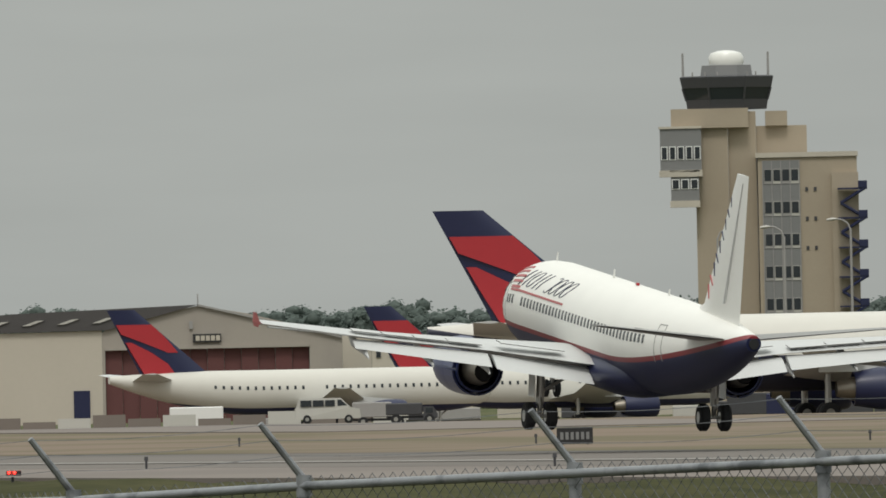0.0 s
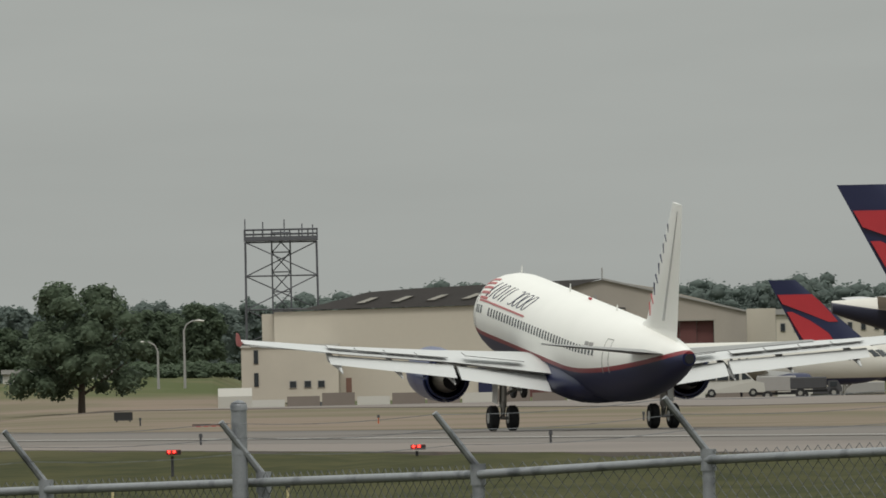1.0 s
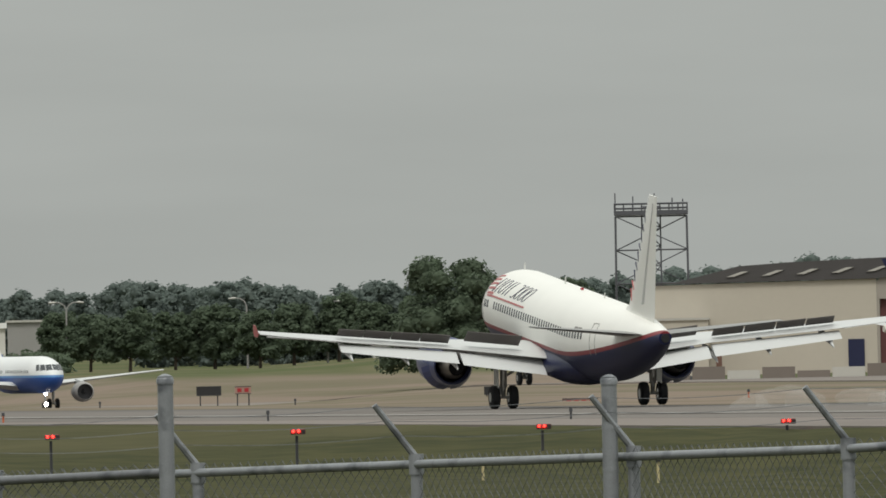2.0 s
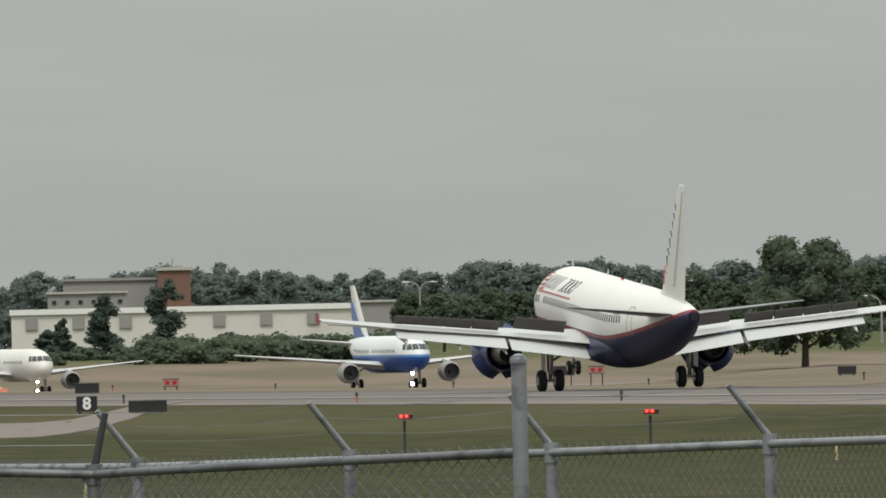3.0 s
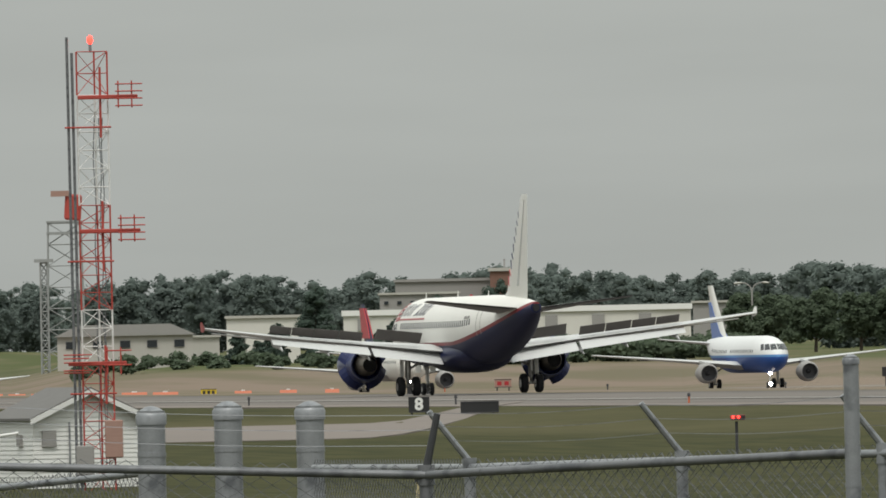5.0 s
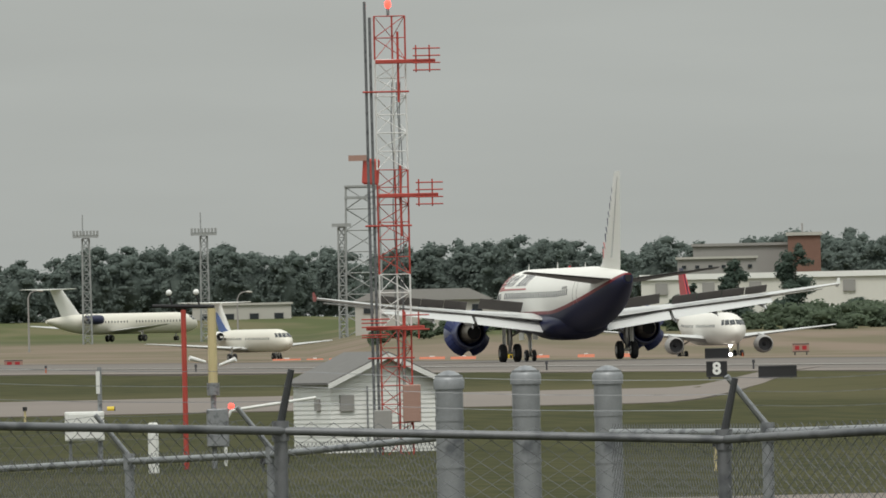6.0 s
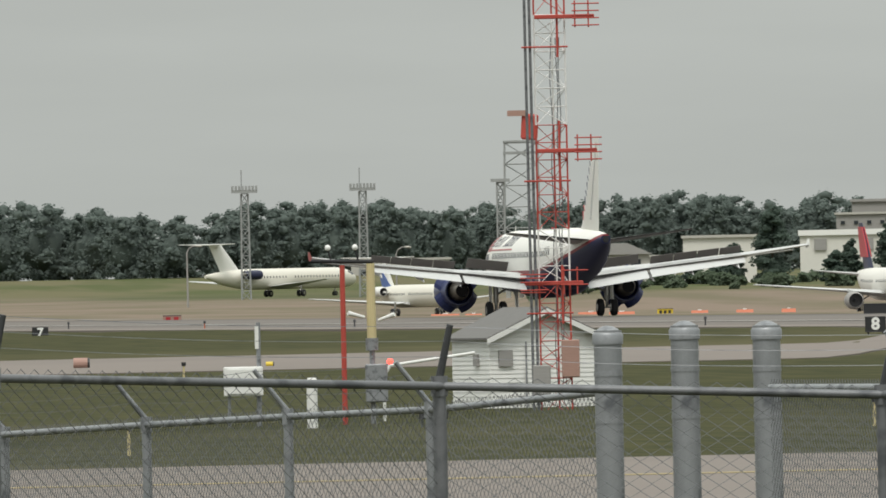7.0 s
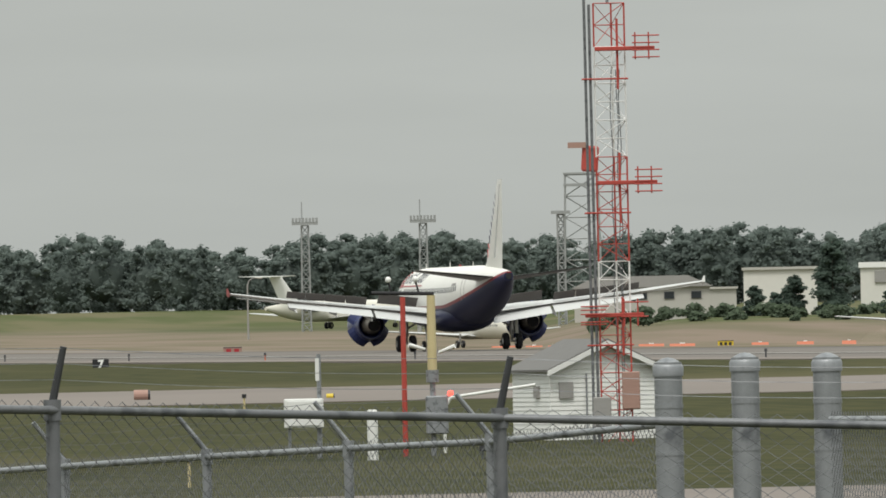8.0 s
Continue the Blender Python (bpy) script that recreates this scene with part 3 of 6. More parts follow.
def landing_airliner():
    a = thing("airliner", Matrix.Identity(4), "white and navy twin-jet airliner touching down on the runway", "airplane")
    R, RZ, CZ = 1.975, 2.07, 3.85
    hull = belly_paint("white_over_navy_hull_paint", (0.78, 0.77, 0.73), (0.010, 0.014, 0.055), (0.22, 0.030, 0.036), 2.98, 2.32, -3.0, 16.8, 1.7, 0.21)
    bm = bmesh.new()
    loft(bm, fuselage_rings(37.5, 17.7, R, RZ, CZ, 5.08))
    fus = part("fuselage", bm, hull, a, smooth=True)
    bm = bmesh.new()
    loft(bm, [ring(-19.6, 5.06, 0.22, 0.23, 16), ring(-19.9, 5.08, 0.21, 0.22, 16)])
    part("exhaust_port", bm, BLACK, fus, "dark tail cone exhaust port")
    bm = bmesh.new()   # wing-body fairing
    loft(bm, [ring(6.5, 2.5, 0.2, 0.2, 20), ring(5.2, 2.35, 1.7, 0.85, 20), ring(2, 2.3, 2.15, 1.0, 20), ring(-2.5, 2.3, 2.15, 1.0, 20), ring(-5.5, 2.45, 1.6, 0.8, 20), ring(-7.0, 2.7, 0.2, 0.2, 20)])
    part("wing_fairing", bm, NAVY, fus, "navy belly fairing", smooth=True)
    shape = hull_shape(37.5, 17.7, R, RZ, CZ, 5.08)
    cabin_windows(fus, [13.4 - i * 0.533 for i in range(43)], shape, 11, 0.23, 0.36, holes=((11.1, 11.9),))
    for side in (1, -1):
        # doors, drawn by their seams
        for x in (14.3, -10.9):
            for dx in (-0.42, 0.42):
                bm = bmesh.new()
                skin_patch(bm, x + dx - 0.018, x + dx + 0.018, -18, 34, shape, 0.008, n=8, side=side, nx=1)
                part("door_seam", bm, GREYWALL, fus)
            bm = bmesh.new()
            skin_patch(bm, x - 0.42, x + 0.42, 33, 34, shape, 0.008, n=1, side=side)
            part("door_seam", bm, GREYWALL, fus)
        # livery shapes high on the forward hull
        for i in range(5):
            bm = bmesh.new()
            skin_patch(bm, 12.2 - 0.12 * i, 14.6 - i * 0.32, 57 - i * 8, 60.5 - i * 8, shape, 0.015, side=side, nx=5)
            part("livery_bar", bm, STRIPE_RED, fus, "dull red livery bar")
        bm = bmesh.new()
        skin_patch(bm, 4.3, 13.2, 21.5, 24.0, shape, 0.015, side=side, nx=8)
        part("livery_line", bm, STRIPE_RED, fus, "long dull red livery line")
        # slender slanted loops and strokes in navy
        for x, kind in ((11.7, "stroke"), (11.0, "stroke"), (10.2, "loop"), (9.3, "stroke"), (8.7, "stroke"), (7.3, "arc"), (6.5, "loop"), (5.6, "loop"), (4.7, "loop")):
            bm = bmesh.new()
            n = 16
            path = []
            for i in range(n + 1):
                k = i / n
                if kind == "stroke":
                    path.append((x - 1.0 * (k - 0.5) * 1.1, 42 + 26 * (k - 0.5)))
                else:
                    q = 2 * math.pi * k if kind == "loop" else -2.2 + 4.4 * k
                    da = 13 * math.sin(q)
                    path.append((x - 0.36 * math.cos(q) - 1.05 * da / 26, 42 + da))
            w = 0.038
            rings = []
            for (x0, a0) in path:
                ca, sa = math.cos(radians(a0)), math.sin(radians(a0))
                hr, hz, hc = shape(x0)
                rings.append([(x0 + e, side * (hr + o) * ca, hc + (hz + o) * sa) for e, o in ((-w, 0.016), (w, 0.016), (w, -0.01), (-w, -0.01))])
            loft(bm, rings, caps=kind != "loop")
            part("livery_stroke", bm, NAVY, fus, "slender slanted navy livery shape")
        for x in (-8.1, -8.8):
            bm = bmesh.new()
            skin_patch(bm, x, x + 0.55, 18, 23, shape, 0.012, side=side)
            part("registration_bar", bm, GREYWALL, fus, "plain grey marking bar")
    cockpit_glass(fus, 17.7, R, RZ, CZ, 1.0)
    for x, h in ((12.5, 0.35), (3.0, 0.4), (-6, 0.3)):
        bm = bmesh.new()
        loft(bm, [foil((x, 0, 5.9), 0.4, 0.12, True, 3), foil((x - 0.2, 0, 5.9 + h), 0.2, 0.12, True, 3)])
        part("blade_antenna", bm, WHITE, fus)
    bm = bmesh.new()
    loft(bm, [ring(-1.0, 5.98, 0.08, 0.06, 8), ring(-1.2, 5.98, 0.08, 0.06, 8)])
    part("beacon", bm, RED, fus, "red beacon on the roof")
    # fin with livery marks along its leading edge
    bm = bmesh.new()
    loft(bm, [foil((-10.0, 0, 5.55), 7.4, 0.06, True), foil((-11.9, 0, 6.1), 5.65, 0.09, True), foil((-16.1, 0, 11.4), 2.05, 0.09, True), foil((-16.45, 0, 11.84), 1.75, 0.07, True)])
    fin = part("tail_fin", bm, WHITE, a, "white tail fin with blue and red script marks", smooth=True)
    for i in range(9):
        k = i / 9
        xle = -12.4 - 3.3 * k
        z = 6.7 + 4.4 * k
        for s in (1, -1):
            bm = bmesh.new()
            m = Matrix.Translation((xle - 0.95 + 0.25 * k, s * (0.235 - 0.145 * k), z)) @ Matrix.Rotation(radians(-40 if i % 2 else -75), 4, "Y")
            box(bm, (0, 0, 0), (0.62 - 0.25 * k, 0.05, 0.07), m)
            part("fin_mark", bm, STRIPE_RED if i < 2 else NAVY, fin, "small script mark on the fin")
    # rudder hinge line, raked aft with the fin
    bm = bmesh.new()
    loft(bm, [[(-15.75, -0.27, 6.4), (-15.80, -0.27, 6.4), (-15.80, 0.27, 6.4), (-15.75, 0.27, 6.4)],
              [(-17.55, -0.085, 11.5), (-17.59, -0.085, 11.5), (-17.59, 0.085, 11.5), (-17.55, 0.085, 11.5)]])
    for s in (1, -1):
        # tailplane and elevator hold the underside's shade in their dark greys
        bm2 = bmesh.new()
        loft(bm2, [foil((-13.6, s * 0.4, 4.98), 4.1, 0.07), foil((-17.15, s * 6.22, 5.52), 1.4, 0.06)])
        trim = Matrix.Translation((-16.6, 0, 5.05)) @ Matrix.Rotation(radians(4.5), 4, "Y") @ Matrix.Translation((16.6, 0, -5.05))
        part("tailplane", bm2, TAILGREY, a, "tailplane in mid grey darkened for shade", smooth=True, m=trim)
        bm2 = bmesh.new()
        loft(bm2, [foil((-16.55, s * 1.1, 5.02), 1.25, 0.05), foil((-18.1, s * 6.1, 5.48), 0.5, 0.05)])
        part("elevator", bm2, DARKGREY, a, "elevator edge painted dark for shade", smooth=True, m=trim)
    part("rudder_seam", bm, WINGGREY, fin)
    # wings
    for s in (1, -1):
        secs = [(s * 1.2, 5.3, 7.4, 2.55, 0.14), (s * 6.4, 2.75, 4.15, 3.15, 0.12), (s * 12, 0.0, 2.8, 3.75, 0.11), (s * 16.9, -2.45, 1.6, 4.40, 0.10)]
        wing = part("wing", wing_mesh(secs, WINGGREY, "wing"), None, a, "pale grey wing")
        bm = bmesh.new()
        loft(bm, [foil((-2.7, s * 16.95, 4.2), 0.8, 0.06, True, 4), foil((-2.6, s * 16.98, 4.4), 1.4, 0.06, True, 4), foil((-3.0, s * 17.05, 4.8), 0.6, 0.06, True, 4)])
        part("wingtip_fence", bm, STRIPE_RED if s > 0 else WHITE, wing, "small wingtip fence")
        # slats
        bm = bmesh.new()
        loft(bm, [foil((5.05 - 1.0, s * 2.3, 2.45), 0.8, 0.2), foil((3.15, s * 6.2, 2.95), 0.65, 0.2)])
        loft(bm, [foil((2.85, s * 6.9, 3.0), 0.65, 0.2), foil((-2.0, s * 16.2, 4.1), 0.4, 0.2)])
        part("slat", bm, STEEL, wing, "bare metal leading edge slat", smooth=True)
        # flaps, fully lowered
        for y0, y1, x0, x1, z0, z1, c0, c1 in ((2.1, 6.3, -1.0, -1.15, 2.55, 3.03, 1.6, 1.3), (6.5, 12.7, -1.15, -2.6, 3.08, 3.74, 1.25, 0.85)):
            bm = bmesh.new()
            rot = []
            for y, x, z, c in ((y0, x0, z0, c0), (y1, x1, z1, c1)):
                pts = foil((0, 0, 0), c, 0.14)
                m = Matrix.Translation((x, s * y, z - 0.05)) @ Matrix.Rotation(radians(-24), 4, "Y")
                rot.append([m @ p for p in pts])
            loft(bm, rot)
            part("flap", bm, WINGGREY, wing, "lowered pale grey flap", smooth=True)
        for y, x, z in ((6.6, -0.6, 2.75), (9.2, -1.2, 3.1), (12.2, -2.0, 3.45)):
            bm = bmesh.new()
            loft(bm, [ring(x + 1.8, z + 0.1, 0.03, 0.03, 10, s * y), ring(x + 0.9, z - 0.05, 0.16, 0.22, 10, s * y), ring(x - 0.8, z - 0.22, 0.14, 0.18, 10, s * y), ring(x - 1.7, z - 0.5, 0.03, 0.04, 10, s * y)])
            part("flap_fairing", bm, WINGGREY, wing, smooth=True)
        # aileron
        bm = bmesh.new()
        loft(bm, [foil((-2.35, s * 12.9, 3.83), 0.75, 0.1), foil((-3.45, s * 16.6, 4.36), 0.5, 0.1)])
        part("aileron", bm, WHITE, wing, smooth=True)
        # spoilers: rigid panels that lift on their hinges after touchdown
        for y0, y1 in ((3.1, 5.9), (6.7, 8.2), (8.25, 9.75), (9.8, 11.2), (11.25, 12.6)):
            def hinge(y):
                if y < 6.4:
                    return Vector((-0.35 - 0.05 * (y - 3), s * y, 2.72 + (y - 1.2) * 0.115 + 0.22))
                return Vector((-0.42 - (y - 6.4) * 0.225, s * y, 3.15 + (y - 6.4) * 0.108 + 0.21))
            p0, p1 = hinge(y0), hinge(y1)
            c = (p0 + p1) / 2
            depth = 0.85 if y0 < 6 else 0.72 - 0.02 * (y0 - 6.7)
            bm = bmesh.new()
            for q0, q1, t0, t1 in ((p0 - c, p1 - c, 0.0, 0.045),):
                loft(bm, [[q0 + Vector((0, 0, t0)), q0 + Vector((-depth, 0, t0 - 0.05)), q0 + Vector((-depth, 0, t0 - 0.02)), q0 + Vector((0, 0, t1))],
                          [q1 + Vector((0, 0, t0)), q1 + Vector((-depth, 0, t0 - 0.05)), q1 + Vector((-depth, 0, t0 - 0.02)), q1 + Vector((0, 0, t1))]])
            sp = part("spoiler", bm, [UNDERSIDE, WINGGREY], a, "wing spoiler with shade painted on its underside", m=Matrix.Translation(c))
            # upward faces keep the wing grey, all others take the painted shade
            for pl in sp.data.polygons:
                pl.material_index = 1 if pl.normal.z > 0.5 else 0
            SPOILERS.append((sp, c, p1 - p0 if s > 0 else p0 - p1))
        # engine, pylon and reverser doors
        e = nacelle(a, s * 5.7, 6.7, 1.95, 1.2, 3.6, COWL_BLUE, 1.0)
        bm = bmesh.new()
        loft(bm, [[(6.0, s * 5.75 - 0.15, 2.6), (6.0, s * 5.75 + 0.15, 2.6), (5.4, s * 5.75 + 0.15, 3.0), (5.4, s * 5.75 - 0.15, 3.0)],
                  [(2.5, s * 5.75 - 0.2, 2.3), (2.5, s * 5.75 + 0.2, 2.3), (2.6, s * 5.75 + 0.2, 3.2), (2.6, s * 5.75 - 0.2, 3.2)],
                  [(0.6, s * 5.75 - 0.08, 2.75), (0.6, s * 5.75 + 0.08, 2.75), (0.6, s * 5.75 + 0.08, 3.1), (0.6, s * 5.75 - 0.08, 3.1)]])
        part("pylon", bm, WINGGREY, e)
        for q in range(4):
            ang = 45 + 90 * q
            bm = bmesh.new()
            rows = []
            for i in range(7):
                t = radians(-42 + 14 * i)
                rows.append([(0.0, 1.19 * math.sin(t), 1.19 * math.cos(t)), (-1.25, 1.12 * math.sin(t), 1.12 * math.cos(t)), (-1.25, 1.04 * math.sin(t), 1.04 * math.cos(t)), (0.0, 1.11 * math.sin(t), 1.11 * math.cos(t))])
            # the door's own origin lies on its hinge, at the door's middle
            rows = [[(x + 0.5, y, z - 1.15) for x, y, z in r] for r in rows]
            loft(bm, rows)
            base = Matrix.Translation((4.5, s * 5.7, 1.95)) @ Matrix.Rotation(radians(ang), 4, "X") @ Matrix.Translation((-0.5, 0, 1.15))
            dr = part("reverser_door", bm, COWL_BLUE, a, "deep blue thrust reverser door", m=base)
            DOORS.append((dr, base))
        GEAR.append(gear_leg(a, "main_gear", 0, s * 3.795, 2.95, 0.585, 0.42, 0.465, (0.1, s * 2.0, 2.6)))
        bm = bmesh.new()
        box(bm, (0.05, s * 4.15, 1.75), (0.95, 0.05, 1.3))
        part("gear_door", bm, WHITE, a, "white landing gear door")
    gear_leg(a, "nose_gear", 12.63, 0, 2.0, 0.38, 0.22, 0.25, (13.8, 0, 1.9))
    bm = bmesh.new()
    for s in (1, -1):
        box(bm, (13.1, s * 0.45, 1.65), (1.6, 0.04, 0.5))
    part("nose_gear_door", bm, WHITE, a)
    return a


SPOILERS, DOORS, GEAR = [], [], []
airliner = landing_airliner()


# ---- parked and taxiing aircraft ----
def tail_flash(parent, name, fin_fn, rows, mat, label=""):
    """Painted areas on both sides of a fin: rows of (height share, from share of chord, to share)."""
    for s in (1, -1):
        bm = bmesh.new()
        rings = []
        for k, c0, c1 in rows:
            (x, z, chord) = fin_fn(k)
            y = s * (0.05 * chord + 0.02)
            y2 = s * 0.02 * chord
            rings.append([(x - c0 * chord, y, z), (x - c1 * chord, y, z), (x - c1 * chord, y2, z), (x - c0 * chord, y2, z)])
        loft(bm, rings)
        part(name, bm, mat, parent, label)


def jet(m, label, S=1.0, stretch=1.0, hull=None, fin_mat=None, flash=None, engines=((5.75, 7.1),), cowl=WHITE, rear=False, lamp=False, windows=30, winglet=False):
    """An airliner standing or taxiing on its wheels; S scales it, rear puts engines on the tail with a T tail."""
    a = thing("airliner", m, label, "airplane", "")
    R, RZ, CZ = 1.975 * S, 2.07 * S, 3.85 * S
    nose, L = 17.7 * S * stretch, 37.5 * S * stretch
    if rear:
        R, RZ, CZ = 1.67 * S, 1.75 * S, 3.0 * S
    bm = bmesh.new()
    loft(bm, fuselage_rings(L, nose, R, RZ, CZ, CZ + (1.4 if not rear else 0.6) * S, 24, tail_start=0.62 if not rear else 0.70))
    fus = part("fuselage", bm, hull or WHITE, a, smooth=True)
    shape = hull_shape(L, nose, R, RZ, CZ, CZ + (1.4 if not rear else 0.6) * S, 0.62 if not rear else 0.70)
    cabin_windows(fus, [nose - L * 0.14 - i * L * 0.62 / windows for i in range(windows)], shape, 11, 0.23 * S, 0.33 * S, holes=((-L * 0.02, L * 0.01),))
    cockpit_glass(fus, nose, R, RZ, CZ, S)
    wz = CZ - 1.25 * S
    wx = (5.3 if not rear else 0.5) * S
    for s in (1, -1):
        secs = [(s * 1.2 * S, wx, 7.4 * S, wz, 0.13), (s * 6.4 * S, wx - 2.55 * S, 4.1 * S, wz + 0.55 * S, 0.11), (s * 16.9 * S, wx - 7.75 * S, 1.5 * S, wz + 1.5 * S, 0.10)]
        if rear:
            secs = [(s * 1.2 * S, wx, 6.2 * S, wz, 0.12), (s * 15.0 * S, wx - 6.6 * S, 1.4 * S, wz + 1.1 * S, 0.10)]
        w = part("wing", wing_mesh(secs, WINGGREY, "wing"), None, a, "pale grey wing")
        if winglet:
            bm = bmesh.new()
            y, x, c, z, _ = secs[-1]
            loft(bm, [foil((x, y, z), c, 0.08, True, 4), foil((x - 1.3 * S, y + s * 0.5 * S, z + 1.5 * S), 0.5 * S, 0.08, True, 4)])
            part("winglet", bm, WHITE, w, smooth=True)
        if not rear:
            bm = bmesh.new()
            loft(bm, [foil((-13.6 * S * stretch, s * 0.4 * S, 5.1 * S), 4.1 * S, 0.10), foil((-13.6 * S * stretch - 3.65 * S, s * 6.22 * S, 5.75 * S), 1.4 * S, 0.09)])
            part("tailplane", bm, WINGGREY, a, "pale grey tailplane", smooth=True)
            for y, x in engines:
                e = nacelle(a, s * y * S, x * S, 1.85 * S, 1.12 * S, 3.4 * S, cowl, 0.9 * S)
                bm = bmesh.new()
                zz = 2.75 * S
                loft(bm, [[(x * S - 1.2 * S, s * y * S - 0.15, zz), (x * S - 1.2 * S, s * y * S + 0.15, zz), (x * S - 1.2 * S, s * y * S + 0.15, zz + 0.25), (x * S - 1.2 * S, s * y * S - 0.15, zz + 0.25)],
                          [(x * S - 5.2 * S, s * y * S - 0.15, zz), (x * S - 5.2 * S, s * y * S + 0.15, zz), (x * S - 5.2 * S, s * y * S + 0.15, zz + 0.6 * S), (x * S - 5.2 * S, s * y * S - 0.15, zz + 0.6 * S)]])
                part("pylon", bm, WINGGREY, e)
        else:
            e = nacelle(a, s * (R + 0.9 * S), -9.0 * S * stretch, CZ + 0.75 * S, 0.78 * S, 4.2 * S, cowl, 0.6 * S)
            bm = bmesh.new()
            box(bm, (-10.8 * S * stretch, s * (R + 0.2 * S), CZ + 0.7 * S), (2.6 * S, 1.2 * S, 0.3 * S))
            part("pylon", bm, WHITE, e)
            bm = bmesh.new()
            zt = 8.9 * S
            loft(bm, [foil((-16.2 * S * stretch, s * 0.1, zt), 3.0 * S, 0.09), foil((-16.2 * S * stretch - 2.6 * S, s * 5.8 * S, zt + 0.1 * S), 1.3 * S, 0.08)])
            part("tailplane", bm, WHITE, a, "white tailplane on top of the fin", smooth=True)
        gr = 0.58 * S
        gear_leg(a, "main_gear", 0, s * 3.6 * S, wz + 0.3, gr, 0.4 * S, 0.46 * S, (0.1, s * 2.0 * S, wz + 0.2))
    gear_leg(a, "nose_gear", 12.6 * S * stretch, 0, CZ - RZ + 0.4 * S, 0.38 * S, 0.22 * S, 0.25 * S, (12.6 * S * stretch + 1.0 * S, 0, CZ - RZ + 0.3 * S))

    xf = -9.8 * S * stretch if not rear else -11.0 * S * stretch
    z0, z1 = (CZ + 1.6 * S, 11.7 * S) if not rear else (CZ + 1.2 * S, 8.9 * S)

    def fin_at(k):
        if rear:
            return (xf - 4.9 * S * k, z0 + (z1 - z0) * k, (5.2 - 1.9 * k) * S)
        return (xf - 7.4 * S * k, z0 + (z1 - z0) * k, (6.8 - 4.1 * k) * S)
    bm = bmesh.new()
    loft(bm, [foil((fin_at(k)[0], 0, fin_at(k)[1]), fin_at(k)[2], 0.09, True) for k in (0, 0.33, 0.66, 1)])
    fin = part("tail_fin", bm, fin_mat or WHITE, a, smooth=True)
    if flash == "red":
        tail_flash(fin, "red_panel", fin_at, [(0.36, 0.12, 0.30), (0.50, 0.07, 0.58), (0.64, 0.03, 0.97), (0.78, 0.02, 0.97)], RED, "red panel on the navy fin")
        tail_flash(fin, "red_panel", fin_at, [(0.02, 0.50, 0.95), (0.2, 0.48, 0.96), (0.38, 0.62, 0.97), (0.52, 0.86, 0.97)], RED, "red panel on the navy fin")
    elif flash == "redfin":
        tail_flash(fin, "red_panel", fin_at, [(0.30, 0.12, 0.97), (0.6, 0.05, 0.97), (0.92, 0.03, 0.97)], RED, "red panel on the fin")
    elif flash == "blue":
        tail_flash(fin, "blue_panel", fin_at, [(0.0, 0.0, 0.97), (0.15, 0.25, 0.97), (0.7, 0.75, 0.97)], BLUE, "blue panel on the white fin")
    if lamp:
        # upper ball is the lamp; the lower glowing one imitates its ground reflection
        for z in (0.55, 1.75):
            bm = bmesh.new()
            bmesh.ops.create_uvsphere(bm, u_segments=10, v_segments=6, radius=0.21 * S, matrix=Matrix.Translation((12.9 * S * stretch, 0, z * S)))
            part("taxi_light_and_reflection", bm, WHITE_GLOW, a, "bright white glow of the taxi light and its ground reflection")
    return a


WHITE_BLUE = belly_paint("white_over_blue_hull_paint", (0.72, 0.73, 0.73), (0.02, 0.07, 0.27), (0.10, 0.25, 0.5), 2.8, 0.9, -8.0, 12.0, 1.6, 0.2)
WHITE_NAVY = belly_paint("white_over_dark_belly_paint", (0.74, 0.72, 0.67), (0.03, 0.035, 0.07), (0.06, 0.06, 0.09), 1.75 * 0.8, 1.4, -6.0, 12.0, 1.6, 0.06)
# the parked jets' whites are lowered to imitate haze and weaker light
JUMBO = belly_paint("dimmed_white_over_dark_belly_paint", (0.62, 0.60, 0.55), (0.02, 0.022, 0.04), (0.05, 0.05, 0.08), 5.9, 2.6, -8.0, 24.0, 1.6, 0.1)
WHITE_NAVY_BIG = belly_paint("dimmed_white_over_navy_belly_paint", (0.60, 0.58, 0.53), (0.03, 0.035, 0.09), (0.06, 0.06, 0.1), 2.35, 2.0, -6.0, 16.0, 1.6, 0.06)


def rest(u, d, turn, dz=0.0):
    """A pose on the ground at bearing u; turn: degrees anticlockwise from facing right across the view."""
    p = spot(u, d)
    return pose(p.x, p.y, ground_z(p.x, p.y) + dz, 0, 0, -math.degrees(bearing(u)) + turn)


jet(rest(-238, 1775, 20), "white twin-jet airliner with a navy and red fin by the hangar", 1.0, 1.0, WHITE_NAVY_BIG, NAVY, "red", ((5.75, 7.1),), NAVY)
jet(rest(210, 1810, 20), "white twin-jet airliner with a red and navy fin, parked", 1.0, 1.0, WHITE_NAVY_BIG, NAVY, "red", ((5.75, 7.1),), NAVY)
jet(rest(655, 1650, 10), "large white four-engined airliner with a tall navy and red fin", 1.62, 1.05, JUMBO, NAVY, "red", ((5.4, 6.6), (10.0, 3.6)), NAVY, windows=64)
jet(rest(-3678, 3480, 50), "white rear-engined airliner with a high tail, parked on the grass edge", 1.08, 1.04, CREAM, None, None, rear=True, cowl=NAVY)
TAXI_A = (-2077, 1700, -78)
TAXI_B = (-2719, 1930, -79)
TAXI_C = (-3468, 2400, -70)
taxi_a = jet(rest(*TAXI_A), "white and blue regional jet taxiing with its lights on", 0.79, 1.0, WHITE_BLUE, None, "blue", ((5.75, 7.1),), GREYWALL, lamp=True)
